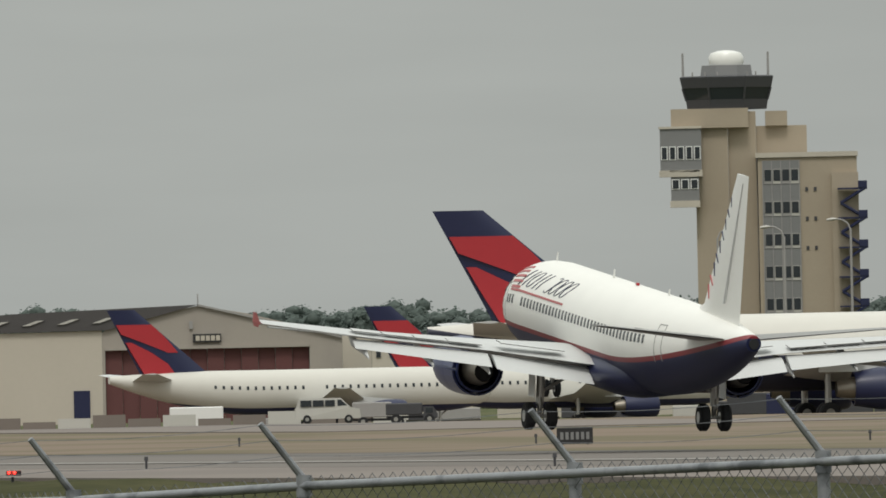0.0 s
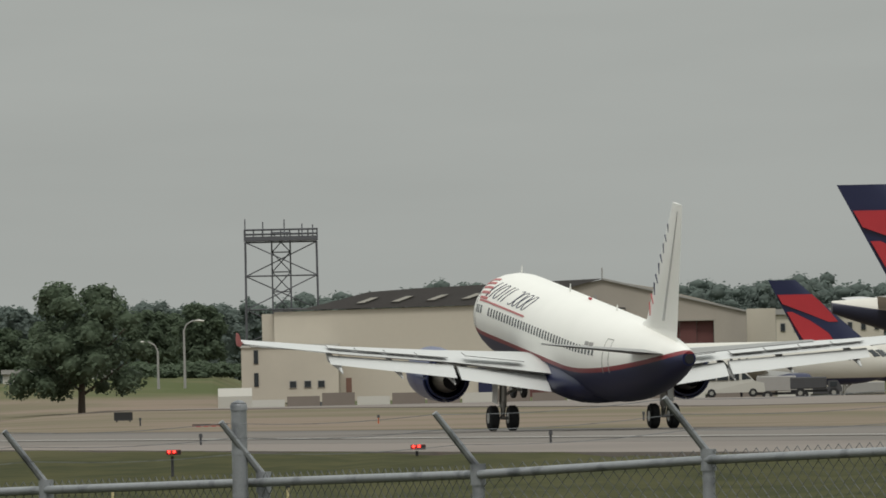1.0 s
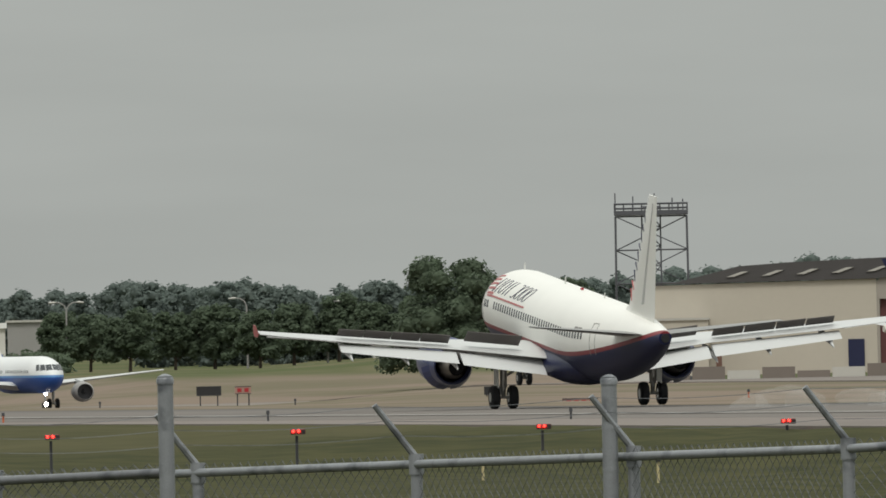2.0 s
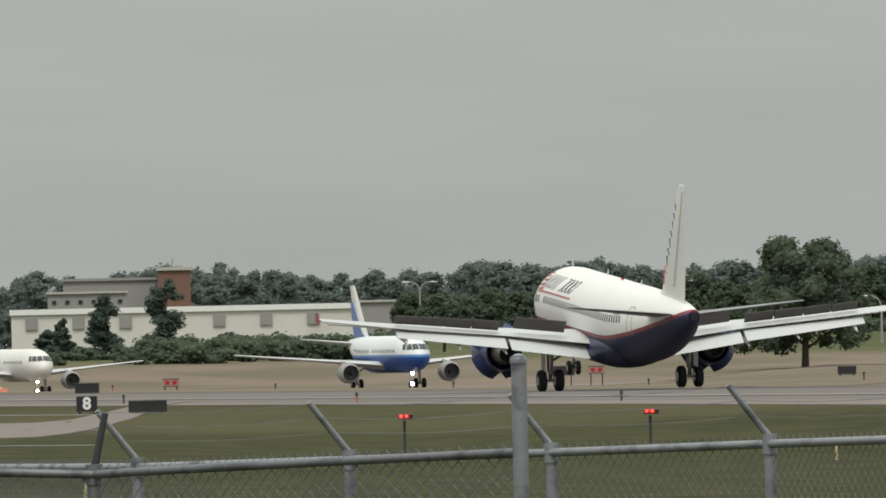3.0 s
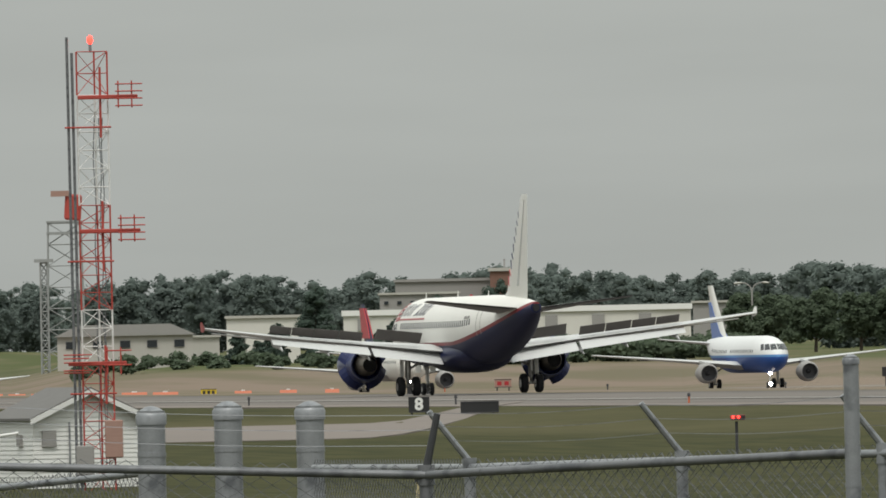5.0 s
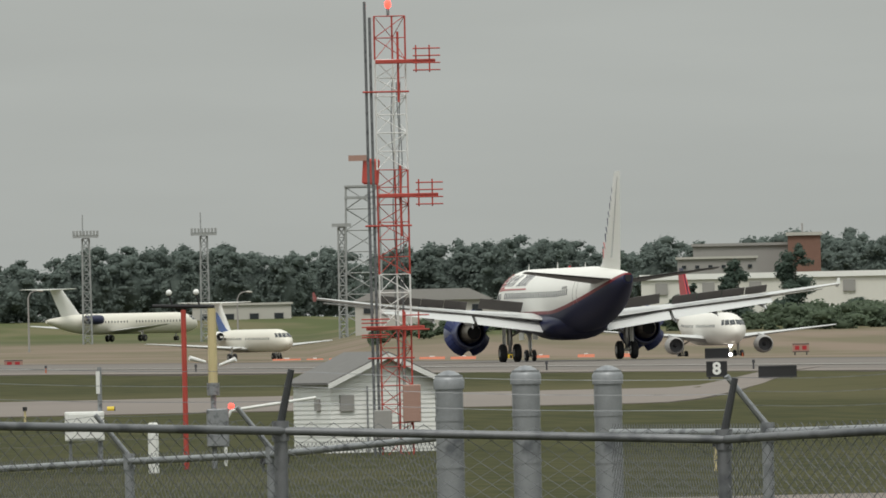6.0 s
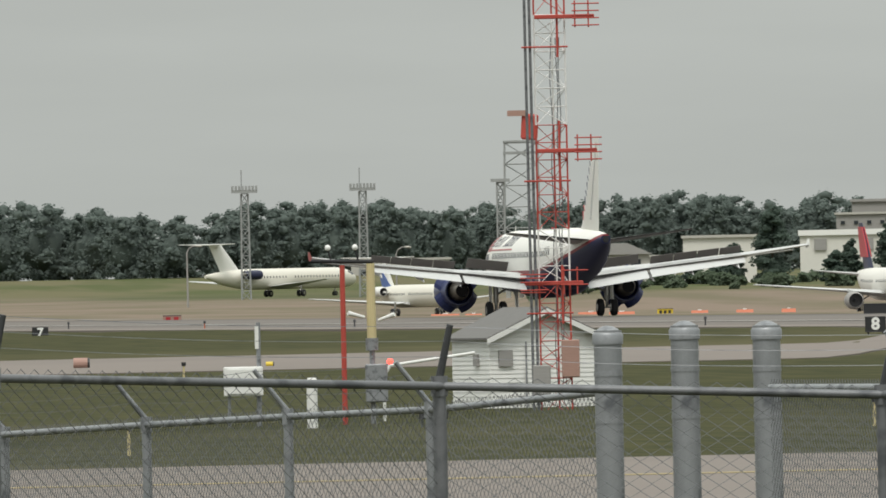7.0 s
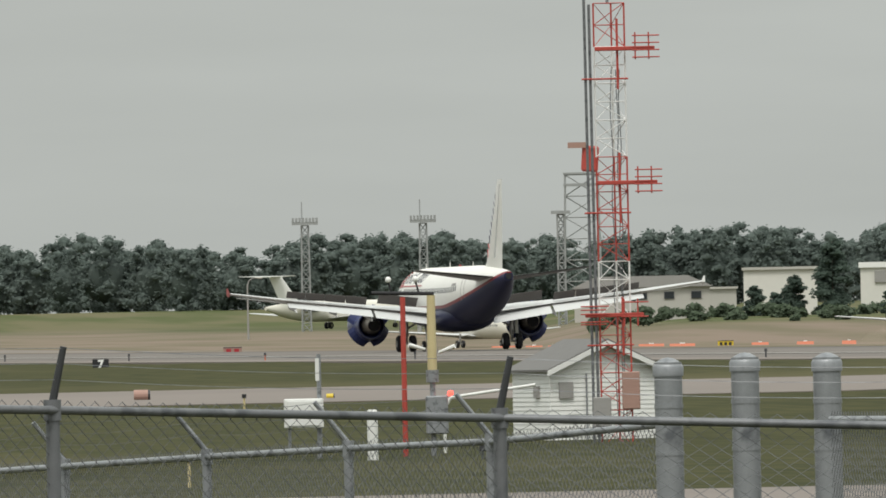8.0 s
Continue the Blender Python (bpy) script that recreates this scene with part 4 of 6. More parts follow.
taxi_b = jet(rest(*TAXI_B), "white regional jet with a red fin taxiing with its lights on", 0.79, 1.02, WHITE_NAVY, NAVY, "redfin", ((5.75, 7.1),), GREYWALL, lamp=True, winglet=False)
taxi_c = jet(rest(*TAXI_C), "small white rear-engined jet on the far taxiway", 0.82, 0.88, CREAM, None, "blue", rear=True, cowl=WHITE)


# ---- buildings ----
class Site:
    """A building plot: boxes are given by bearings, drops and depth, and stand round one origin."""
    def __init__(self, name, u, d, label, category, group=""):
        self.u, self.d = u, d
        p = spot(u, d)
        self.z = ground_z(p.x, p.y)
        self.ob = thing(name, pose(p.x, p.y, self.z, 0, 0, -math.degrees(bearing(u))), label, category, group)

    def x(self, u):
        return (u - self.u) * self.d / F

    def h(self, v):
        return height(v, self.d) - self.z

    def block(self, name, u0, u1, v0, v1, y0, depth, mat, label="", parent=None, bevel=0.0):
        """A box from bearing u0 to u1, drop v0 (top) to v1 (bottom; None: the ground), its face at y0."""
        zt, zb = self.h(v0), self.h(v1) if v1 is not None else -0.3
        bm = bmesh.new()
        box(bm, ((self.x(u0) + self.x(u1)) / 2, y0 + depth / 2, (zt + zb) / 2), (self.x(u1) - self.x(u0), depth, zt - zb), bevel=bevel)
        return part(name, bm, mat, parent or self.ob, label)

    def prism(self, name, pts, y0, y1, mat, label="", parent=None):
        """A shape given in the view (u, v), drawn back from y0 to y1."""
        bm = bmesh.new()
        q = [(self.x(u), self.h(v)) for u, v in pts]
        loft(bm, [[(x, y0, z) for x, z in q], [(x, y1, z) for x, z in q]])
        return part(name, bm, mat, parent or self.ob, label)


def control_tower():
    s = Site("control_tower", 520, 2300, "tan concrete airport control tower with a dark glass cab", "control tower")
    s.block("shaft", 450, 508, -236, None, 0, 8, TAN)
    s.block("shaft", 508.3, 558, -232, None, 0.8, 8, TAN)
    s.block("upper_storey", 408, 545, -238, -204, -0.8, 9, TAN)
    s.block("upper_storey", 575, 614, -232, -206, 1.0, 7, TAN)
    s.block("shaft", 558.3, 648, -206, None, 2.0, 8, TAN)
    for u0, u1, v0, v1, n, w0, w1 in ((388, 461, -203, -130, 5, -172, -148), (406, 456, -126, -76, 3, -114, -96)):
        b = s.block("bay", u0, u1, v0, v1, -2.4, 2.6, GREYPANEL, "grey panelled projecting bay")
        s.block("sill", u0 - 2, u1 + 1, v1 + 0.2, v1 + 12, -2.6, 2.7, CREAMWALL, parent=b)
        s.block("coping", u0 - 2, u1 + 1, v0 - 4, v0 - 0.2, -2.6, 2.7, CREAMWALL, parent=b)
        st = (u1 - u0) / n
        for i in range(n):
            f = s.block("window", u0 + i * st + 1.5, u0 + (i + 1) * st - 1.5, w0, w1, -2.48, 0.1, SIGNWHITE, parent=b)
            s.block("pane", u0 + i * st + 3, u0 + (i + 1) * st - 3, w0 + 1.5, w1 - 1.5, -2.53, 0.06, GLASS, parent=f)
    # cab: an eight-sided inverted frustum of dark glass between two rims
    cx, cy = s.x(508), 4.5

    def octagon(r, z):
        return [(cx + r * math.cos(radians(22.5 + 45 * i)), cy + r * math.sin(radians(22.5 + 45 * i)), z) for i in range(8)]
    px = s.d / F
    k = 1 / math.cos(radians(22.5))
    bm = bmesh.new()
    loft(bm, [octagon(70 * px * k, s.h(-237)), octagon(73 * px * k, s.h(-254))])
    part("cab_base", bm, DARKGREY, s.ob)
    bm = bmesh.new()
    loft(bm, [octagon(72 * px * k, s.h(-253.8)), octagon(78 * px * k, s.h(-275))])
    cab = part("cab_glass", bm, GLASS, s.ob, "dark sloping cab windows")
    bm = bmesh.new()
    loft(bm, [octagon(79 * px * k, s.h(-275)), octagon(83 * px * k, s.h(-294)), octagon(80 * px * k, s.h(-296))])
    part("cab_roof", bm, DARKGREY, s.ob, "dark flared cab roof")
    for i in range(8):
        a, b = octagon(72.5 * px * k, s.h(-254))[i], octagon(78.5 * px * k, s.h(-275))[i]
        bm = bmesh.new()
        tube(bm, a, b, 0.12, n=6)
        part("mullion", bm, DARKGREY, cab)
    bm = bmesh.new()
    loft(bm, [octagon(50 * px, s.h(-296)), octagon(47 * px, s.h(-315))])
    part("roof_house", bm, GREYPANEL, s.ob)
    bm = bmesh.new()
    loft(bm, [[(cx + r * px * math.cos(2 * math.pi * i / 24), cy + r * px * math.sin(2 * math.pi * i / 24), s.h(v)) for i in range(24)] for r, v in ((29, -315), (31, -320), (31, -330), (27, -337), (14, -341), (2, -342))])
    part("radome", bm, WHITE, s.ob, "white drum radome on the roof", smooth=True)
    for u in (431, 582):
        bm = bmesh.new()
        tube(bm, (s.x(u), cy, s.h(-294)), (s.x(u), cy, s.h(-338)), 0.15, 0.12, n=8)
        part("antenna", bm, GREYWALL, s.ob)
    for u in (448, 470, 492, 545, 560):
        bm = bmesh.new()
        tube(bm, (s.x(u), cy - 4, s.h(-295)), (s.x(u), cy - 4, s.h(-303)), 0.1, n=6)
        part("roof_post", bm, GREYWALL, s.ob)
    # office annex with a gridded window wall, a blank pier and an outside stair
    an = s.block("annex", 560, 735, -148, None, -3.5, 5.2, TAN, "tan office annex")
    s.block("annex_coping", 556, 737, -157, -148.5, -3.8, 5.6, CREAMWALL, parent=an)
    bay = s.block("window_wall", 568, 634, -143, 150, -3.62, 0.12, GREYPANEL, "grey gridded window wall", parent=an)
    for r in range(5):
        v = -132 + r * 57
        for c in range(4):
            u = 570.5 + c * 15.8
            f = s.block("window", u, u + 14, v + 4, v + 30, -3.70, 0.08, PALEWALL if c % 2 else GREYWALL, parent=an)
            s.block("pane", u + 1.0, u + 13.0, v + 5.0, v + 25, -3.74, 0.05, GLASS, parent=f)
    for i in range(5):
        u = 568 + i * 16.2
        s.block("mullion", u - 0.8, u + 0.8, -143, 150, -3.78, 0.15, GREYWALL, parent=an)
    s.block("pier", 690, 737, -120, None, -4.4, 0.9, TAN, parent=an)
    for i in range(6):
        v = -118 + i * 52
        s.block("stair_landing", 700, 752, v + 26, v + 29, -7, 2.4, NAVY, "dark blue outside stair landing", parent=an)
        bm = bmesh.new()
        za, zb = s.h(v + 27), s.h(v + 79)
        for y in (-6.9, -4.8):
            tube(bm, (s.x(748), y, za), (s.x(705), y, (za + zb) / 2), 0.18, n=6)
            tube(bm, (s.x(705), y, (za + zb) / 2), (s.x(748), y, zb), 0.18, n=6)
        part("stair_flight", bm, NAVY, an)
        s.block("stair_rail", 736, 752, v + 14, v + 26, -7.1, 0.2, NAVY, parent=an)
    for u in (640, 655):
        for i in range(3):
            s.block("vent", u + 3, u + 8, -95 + i * 52, -88 + i * 52, -3.6, 0.1, DARKGREY, parent=an)


def hangar():
    s = Site("hangar", -500, 2060, "cream hangar with a dark curved roof and maroon sliding doors", "hangar")
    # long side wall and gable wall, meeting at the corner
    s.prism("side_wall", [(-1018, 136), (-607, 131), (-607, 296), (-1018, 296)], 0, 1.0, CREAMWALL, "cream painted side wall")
    s.prism("gable_wall", [(-606.7, 136), (-600, 130), (-520, 106), (-436, 91), (-350, 106), (-265, 128), (-182, 153), (-182, 296), (-240, 296), (-240, 168), (-602, 165), (-602, 296), (-606.7, 296)], 0.02, 1.0, GABLE, "grey-tan gable wall, darker than the side wall")
    for i in range(12):
        a, b = -601.5 + i * 30.1, -601.5 + (i + 1) * 30.1 - 0.6
        s.block("door_leaf", a, b, 166.5, 296, 0.5 + 0.25 * (i % 2), 0.2, DOORRED, "maroon hangar door leaf")
    s.block("door_lintel", -602, -240, 161, 167, -0.15, 0.16, GABLE)
    roof = s.prism("roof", [(-1022, 133.5), (-963, 131), (-850, 104), (-760, 99), (-436, 89), (-596, 130.5)], -0.4, 3.0, ROOFDARK, "dark felt roof with pale skylights")
    for i in range(5):
        u = -872 + i * 62
        v = 121 - i * 1.2
        s.prism("skylight", [(u, v + 2), (u + 26, v - 7), (u + 40, v - 7.5), (u + 14, v + 1.6)], -0.55, -0.38, PALEWALL, "pale roof skylight", parent=roof)
    s.prism("bargeboard", [(-436, 88), (-182, 150.5), (-182, 153.5), (-436, 91.5)], -0.3, 0.0, GREYWALL)
    sg = s.block("sign_board", -446, -396, 141, 156, -0.35, 0.3, SIGNBLACK, "dark sign board with pale bars")
    for i in range(5):
        s.block("sign_bar", -441 + i * 9, -434 + i * 9, 144, 153, -0.42, 0.06, CREAMWALL, parent=sg)
    s.block("plaque", -452, -446, 118, 132, -0.2, 0.2, GREYWALL)
    s.block("side_door", -659, -630, 237, 292, -0.12, 0.1, NAVY, "dark blue side door")
    low = s.block("lean_to", -1076, -905, 198, 296, -6, 5.9, CREAMWALL, "cream flat-roofed lean-to")
    s.block("lean_to_coping", -1078, -903, 194, 198, -6.2, 6.1, PALEWALL, parent=low)
    for u in (-992, -966, -942):
        f = s.block("window", u, u + 13, 258, 271, -6.1, 0.12, GREYWALL, parent=low)
        s.block("pane", u + 1, u + 12, 259.2, 269.8, -6.14, 0.06, GLASS, parent=f)
    for v in (203, 243):
        s.block("window", -1054, -1046, v, v + 24, -6.1, 0.12, GLASS, parent=low)
    s.block("door", -893, -883, 255, 285, -0.1, 0.1, BRICK)
    s.block("upper_block", -1040, -965, 139, 198, 1.2, 6, CREAMWALL)
    bm = bmesh.new()
    tube(bm, (s.x(-436), 0.5, s.h(91)), (s.x(-436), 0.5, s.h(70)), 0.08, n=6)
    part("roof_antenna", bm, GREYWALL, s.ob)
    s.block("side_annex", -181, -130, 148, 296, 3, 5, CREAMWALL)


def simple_building(name, u0, u1, v0, d, depth, mat, label, roof_v=None, roof_mat=ROOFDARK, gable=False, windows=0, wv=None, group=""):
    s = Site(name, (u0 + u1) / 2, d, label, "building", group)
    s.block("wall", u0, u1, v0, None, 0, depth, mat)
    if roof_v is not None:
        if gable:
            s.prism("roof", [(u0 - 6, v0), (u0 + (u1 - u0) * 0.16, roof_v), (u1 - (u1 - u0) * 0.16, roof_v), (u1 + 6, v0)], -0.6, depth, roof_mat)
        else:
            s.block("roof", u0 - 3, u1 + 3, roof_v, v0 - 0.2, -0.4, depth + 0.8, roof_mat)
    for i in range(windows):
        st = (u1 - u0) / windows
        a = u0 + (i + 0.3) * st
        f = s.block("window", a, a + 0.4 * st, wv[0], wv[1], -0.1, 0.1, GREYWALL)
        s.block("pane", a + 1, a + 0.4 * st - 1, wv[0] + 1, wv[1] - 1, -0.16, 0.07, GLASS, parent=f)
    return s


def backdrop_buildings():
    s = simple_building("warehouse", -2765, -2150, 186, 2650, 30, WHITEWALL, "long pale flat-roofed warehouse below the woods", 176, SIGNWHITE)
    for i in range(7):
        u = -2740 + i * 83
        s.block("loading_door", u, u + 22, 192, 212, -0.3, 0.25, GREYWALL, "grey loading door")
    simple_building("trailer_store", -2146, -2076, 176, 2600, 14, GREYWALL, "dark grey windowless store beside the warehouse", 172, PALEWALL)
    simple_building("office_block", -2700, -2560, 150, 2800, 25, GREYWALL, "low grey building under the tree line", 146, PALEWALL, windows=6, wv=(160, 168))
    simple_building("office_block", -2672, -2505, 128, 2860, 22, GREYWALL, "grey upper building with a flat roof", 123, GREYWALL)
    b = simple_building("brick_block", -2504, -2446, 112, 2850, 20, BRICK, "red-brown brick block with a pale parapet", 106, PALEWALL)
    bm = bmesh.new()
    tube(bm, (b.x(-2478), 3, b.h(108)), (b.x(-2478), 3, b.h(90)), 0.15, n=6)
    part("roof_antenna", bm, GREYWALL, b.ob)
    simple_building("cream_block", -2972, -2842, 186, 2500, 16, WHITEWALL, "white flat-roofed block before the woods", 181, PALEWALL)
    simple_building("house", -3272, -3032, 212, 2450, 14, PALEWALL, "pale bungalow with a grey hipped roof", 192, GREYWALL, True, windows=5, wv=(220, 234))
    simple_building("cream_block", -3100, -2985, 218, 2550, 14, PALEWALL, "low pale building by the woods", 214, PALEWALL)
    simple_building("cargo_shed", -3560, -3385, 214, 3700, 14, PALEWALL, "pale flat-roofed cargo shed at the field edge", 210, PALEWALL, windows=4, wv=(228, 240))
    simple_building("shed_row", -1500, -1300, 236, 2250, 10, PALEWALL, "low pale shed beyond the trees", 228, GREYWALL, windows=6, wv=(248, 262))
    simple_building("brick_block", -1440, -1290, 268, 2200, 6, BRICK, "low brown wall building by the trees", 264, GREYWALL)
    simple_building("terminal_pier", -130, 60, 160, 2300, 20, CREAMWALL, "cream low pier building behind parked aircraft", 150, GREYWALL, windows=8, wv=(175, 190))
    simple_building("terminal_pier", 90, 430, 196, 2350, 20, CREAMWALL, "long cream pier building", 188, GREYWALL, windows=12, wv=(210, 226))


# ---- masts ----
def lattice(parent, legs_lo, legs_hi, bays, r, r_brace, mat, label=""):
    """A braced mast section: each leg is a part, the small braces are one."""
    n = len(legs_lo)
    lv = []
    bm = bmesh.new()
    for i in range(bays + 1):
        k = i / bays
        lv.append([Vector(a).lerp(Vector(b), k) for a, b in zip(legs_lo, legs_hi)])
    for j in range(n):
        leg = bmesh.new()
        tube(leg, lv[0][j], lv[-1][j], r, n=6)
        part("leg", leg, mat, parent, label)
        q = (j + 1) % n
        for i in range(bays):
            tube(bm, lv[i + 1][j], lv[i + 1][q], r_brace, n=4)
            if (i + j) % 2:
                tube(bm, lv[i][j], lv[i + 1][q], r_brace, n=4)
            else:
                tube(bm, lv[i][q], lv[i + 1][j], r_brace, n=4)
    tagged(part("bracing", bm, mat, parent, label), kind="stuff")


def square(w, z, cx=0.0, cy=0.0):
    return [(cx - w / 2, cy - w / 2, z), (cx + w / 2, cy - w / 2, z), (cx + w / 2, cy + w / 2, z), (cx - w / 2, cy + w / 2, z)]


def far_masts():
    px = 2200 / F
    s = Site("lattice_tower", -1003, 2200, "dark steel lattice tower with a railed top platform", "lattice tower")
    st = material("dark_weathered_steel", (0.115, 0.115, 0.13), 0.6, 0.4, vary=0.2, scale=2, bump=0.0)
    w = 126 * px
    lattice(s.ob, square(w * 1.03, -0.3), square(w, s.h(12)), 5, 0.12, 0.065, st)
    lattice(s.ob, square(w * 0.26, -0.3), square(w * 0.26, s.h(-5)), 9, 0.10, 0.06, st)
    bm = bmesh.new()
    box(bm, (0, 0, s.h(6)), (w * 1.04, w * 1.04, 0.5))
    part("platform", bm, st, s.ob)
    bm = bmesh.new()
    for z in (s.h(-2), s.h(-10)):
        q = square(w * 1.02, z)
        for i in range(4):
            tube(bm, q[i], q[(i + 1) % 4], 0.09, n=5)
    for i in range(9):
        for y in (-w * 0.51, w * 0.51):
            tube(bm, (w * 1.02 * (i / 8 - 0.5), y, s.h(6)), (w * 1.02 * (i / 8 - 0.5), y, s.h(-11)), 0.08, n=5)
    part("railing", bm, st, s.ob)
    for i, (k, v) in enumerate(((-0.5, -30), (-0.25, -24), (0.05, -28), (0.3, -20), (0.45, -18))):
        bm = bmesh.new()
        tube(bm, (w * k, 0, s.h(5)), (w * k, 0, s.h(v)), 0.07, n=5)
        part("whip_antenna", bm, st, s.ob)
    # mast grey, lightened so that its colour carries the distance haze
    grey = material("haze_lightened_grey_steel", (0.33, 0.34, 0.34), 0.6, 0.3, vary=0.15, scale=1, bump=0.0)
    for u in (-3746, -3537):
        s = Site("floodlight_mast", u, 3300, "grey lattice floodlight mast rising from the woods", "floodlight mast", "floodlight masts")
        px = 3300 / F
        lattice(s.ob, square(16 * px, -0.3), square(12 * px, s.h(90)), 12, 0.16, 0.07, grey)
        bm = bmesh.new()
        box(bm, (0, 0, s.h(86)), (46 * px, 3, 0.5))
        for i in range(8):
            box(bm, ((i - 3.5) * 6 * px, -1.2, s.h(80)), (4 * px, 0.7, 0.75))
        part("lamp_platform", bm, grey, s.ob, "platform with a row of floodlights")
        bm = bmesh.new()
        tube(bm, (-0.5, 0, s.h(86)), (-0.5, 0, s.h(48)), 0.1, n=5)
        part("lightning_rod", bm, grey, s.ob)
    s = Site("radar_tower", -3255, 3000, "grey lattice radar tower with a red antenna", "radar tower")
    px = 3000 / F
    lattice(s.ob, square(66 * px, -0.3), square(58 * px, s.h(10)), 7, 0.16, 0.08, grey)
    bm = bmesh.new()
    box(bm, (0, 0, s.h(28)), (64 * px, 64 * px, 0.4))
    box(bm, (0, 0, s.h(8)), (64 * px, 64 * px, 0.3))
    part("deck", bm, grey, s.ob)
    bm = bmesh.new()
    box(bm, (-4 * px, 0, s.h(-18)), (30 * px, 1.5, 46 * px), Matrix.Rotation(radians(4), 4, "Y"), bevel=0.3)
    an = part("antenna", bm, MAST_RED, s.ob, "red box antenna", )
    bm = bmesh.new()
    box(bm, (-6 * px, -0.2, s.h(-42)), (34 * px, 1.8, 10 * px))
    part("feed", bm, DUSTY, an)
    s = Site("monitor_mast", -3293, 2950, "slim grey mast beside the radar tower", "mast")
    px = 2950 / F
    lattice(s.ob, square(14 * px, -0.3), square(12 * px, s.h(80)), 12, 0.15, 0.1, grey)
    bm = bmesh.new()
    box(bm, (0, 0, s.h(76)), (34 * px, 2, 0.5))
    part("platform", bm, grey, s.ob)


def glide_slope_mast():
    s = Site("glide_slope_mast", -3208, 640, "red and white lattice antenna mast with three dipole booms", "antenna mast")
    px = 640 / F
    w, mx = 1.02, 0.14
    tri = lambda z: [(mx - w / 2, -0.3, z), (mx + w / 2, -0.3, z), (mx + 0.08, 0.58, z)]
    bands = [(-0.2, s.h(262), MAST_RED, "red"), (s.h(262), s.h(165), MAST_WHITE, "white"), (s.h(165), s.h(-20), MAST_RED, "red"), (s.h(-20), s.h(-215), MAST_WHITE, "white"), (s.h(-215), s.h(-292), MAST_RED, "red")]
    for a, b, m, c in bands:
        lattice(s.ob, tri(a), tri(b), max(2, round((b - a) / 0.62)), 0.034, 0.015, m, c + " lattice mast section")
    for x in (-0.63, -0.47):
        bm = bmesh.new()
        tube(bm, (x, -0.35, -0.2), (x - 0.05, -0.35, s.h(-318 if x < -0.5 else -290)), 0.048, n=8)
        part("conduit", bm, GALV_OLD, s.ob, "grey conduit pipe up the mast")
    # feed cables hung down the inside of the lattice
    for x, y in ((0.02, 0.0), (0.22, 0.1), (0.30, -0.05)):
        bm = bmesh.new()
        z, top = 0.4, s.h(-200)
        q = []
        while z < top:
            q.append((mx + x + 0.03 * math.sin(z * 2.1 + x * 20), y, z))
            z += 0.5
        loft(bm, [[(cx + 0.016, cy, cz), (cx, cy + 0.016, cz), (cx - 0.016, cy, cz), (cx, cy - 0.016, cz)] for cx, cy, cz in q])
        part("feed_cable", bm, GALV_OLD, s.ob, "grey feed cable inside the mast")
    bm = bmesh.new()
    tube(bm, (0.1, 0, s.h(-292)), (0.1, 0, s.h(-308)), 0.05, n=8)
    lp = part("lamp_post", bm, GALV, s.ob)
    bm = bmesh.new()
    bmesh.ops.create_uvsphere(bm, u_segments=10, v_segments=8, radius=0.11, matrix=Matrix.Translation((0.1, 0, s.h(-313))) @ Matrix.Diagonal((1, 1, 1.4, 1)))
    part("obstruction_light", bm, LAMPRED, lp, "glowing red obstruction light")
    for v in (-211, 26, 260):
        z = s.h(v)
        lo = v > 200
        x0, x1 = (-0.85, 1.1) if lo else (-0.35, 1.65)
        bm = bmesh.new()
        box(bm, ((x0 + x1) / 2, -0.55, z), (x1 - x0, 0.16, 0.14), bevel=0.02)
        beam = part("boom", bm, MAST_RED, s.ob, "red antenna boom")
        n = 5
        for i in range(4):
            zz = z + 0.42 - i * 0.24
            bm = bmesh.new()
            a0, a1 = (x0 - 0.15, x0 + 0.7) if (lo and i % 2) else (x1 - 0.75, x1 + 0.16)
            tube(bm, (a0, -0.75, zz), (a1, -0.75, zz), 0.022, n=6)
            part("dipole", bm, MAST_RED, beam)
        if lo:
            for i in range(3):
                bm = bmesh.new()
                tube(bm, (x0 - 0.15, -0.78, z + 0.3 - i * 0.26), (x0 + 0.8, -0.78, z + 0.3 - i * 0.26), 0.022, n=6)
                part("dipole", bm, MAST_RED, beam)
        for x in (x1 - 0.65, x1 - 0.2):
            bm = bmesh.new()
            box(bm, (x, -0.7, z + 0.08), (0.05, 0.08, 0.9))
            part("bracket", bm, MAST_RED, beam)
        bm = bmesh.new()
        tube(bm, (0.4, -0.45, z + 1.0 if not lo else z + 0.6), (0.4, -0.45, z - 1.35), 0.045, n=6)
        tube(bm, (-0.8, -0.45, z - 1.0), (0.75, -0.45, z - 1.0), 0.03, n=6)
        part("support", bm, MAST_RED, beam)
    bm = bmesh.new()
    box(bm, (0.62, -0.6, 1.7), (0.6, 0.35, 1.25), bevel=0.03)
    part("junction_box", bm, DUSTY, s.ob, "faded brown junction box")
    bm = bmesh.new()
    box(bm, (-0.35, -0.6, 1.0), (0.6, 0.35, 1.0), bevel=0.03)
    part("junction_box", bm, GREYWALL, s.ob, "grey junction box")


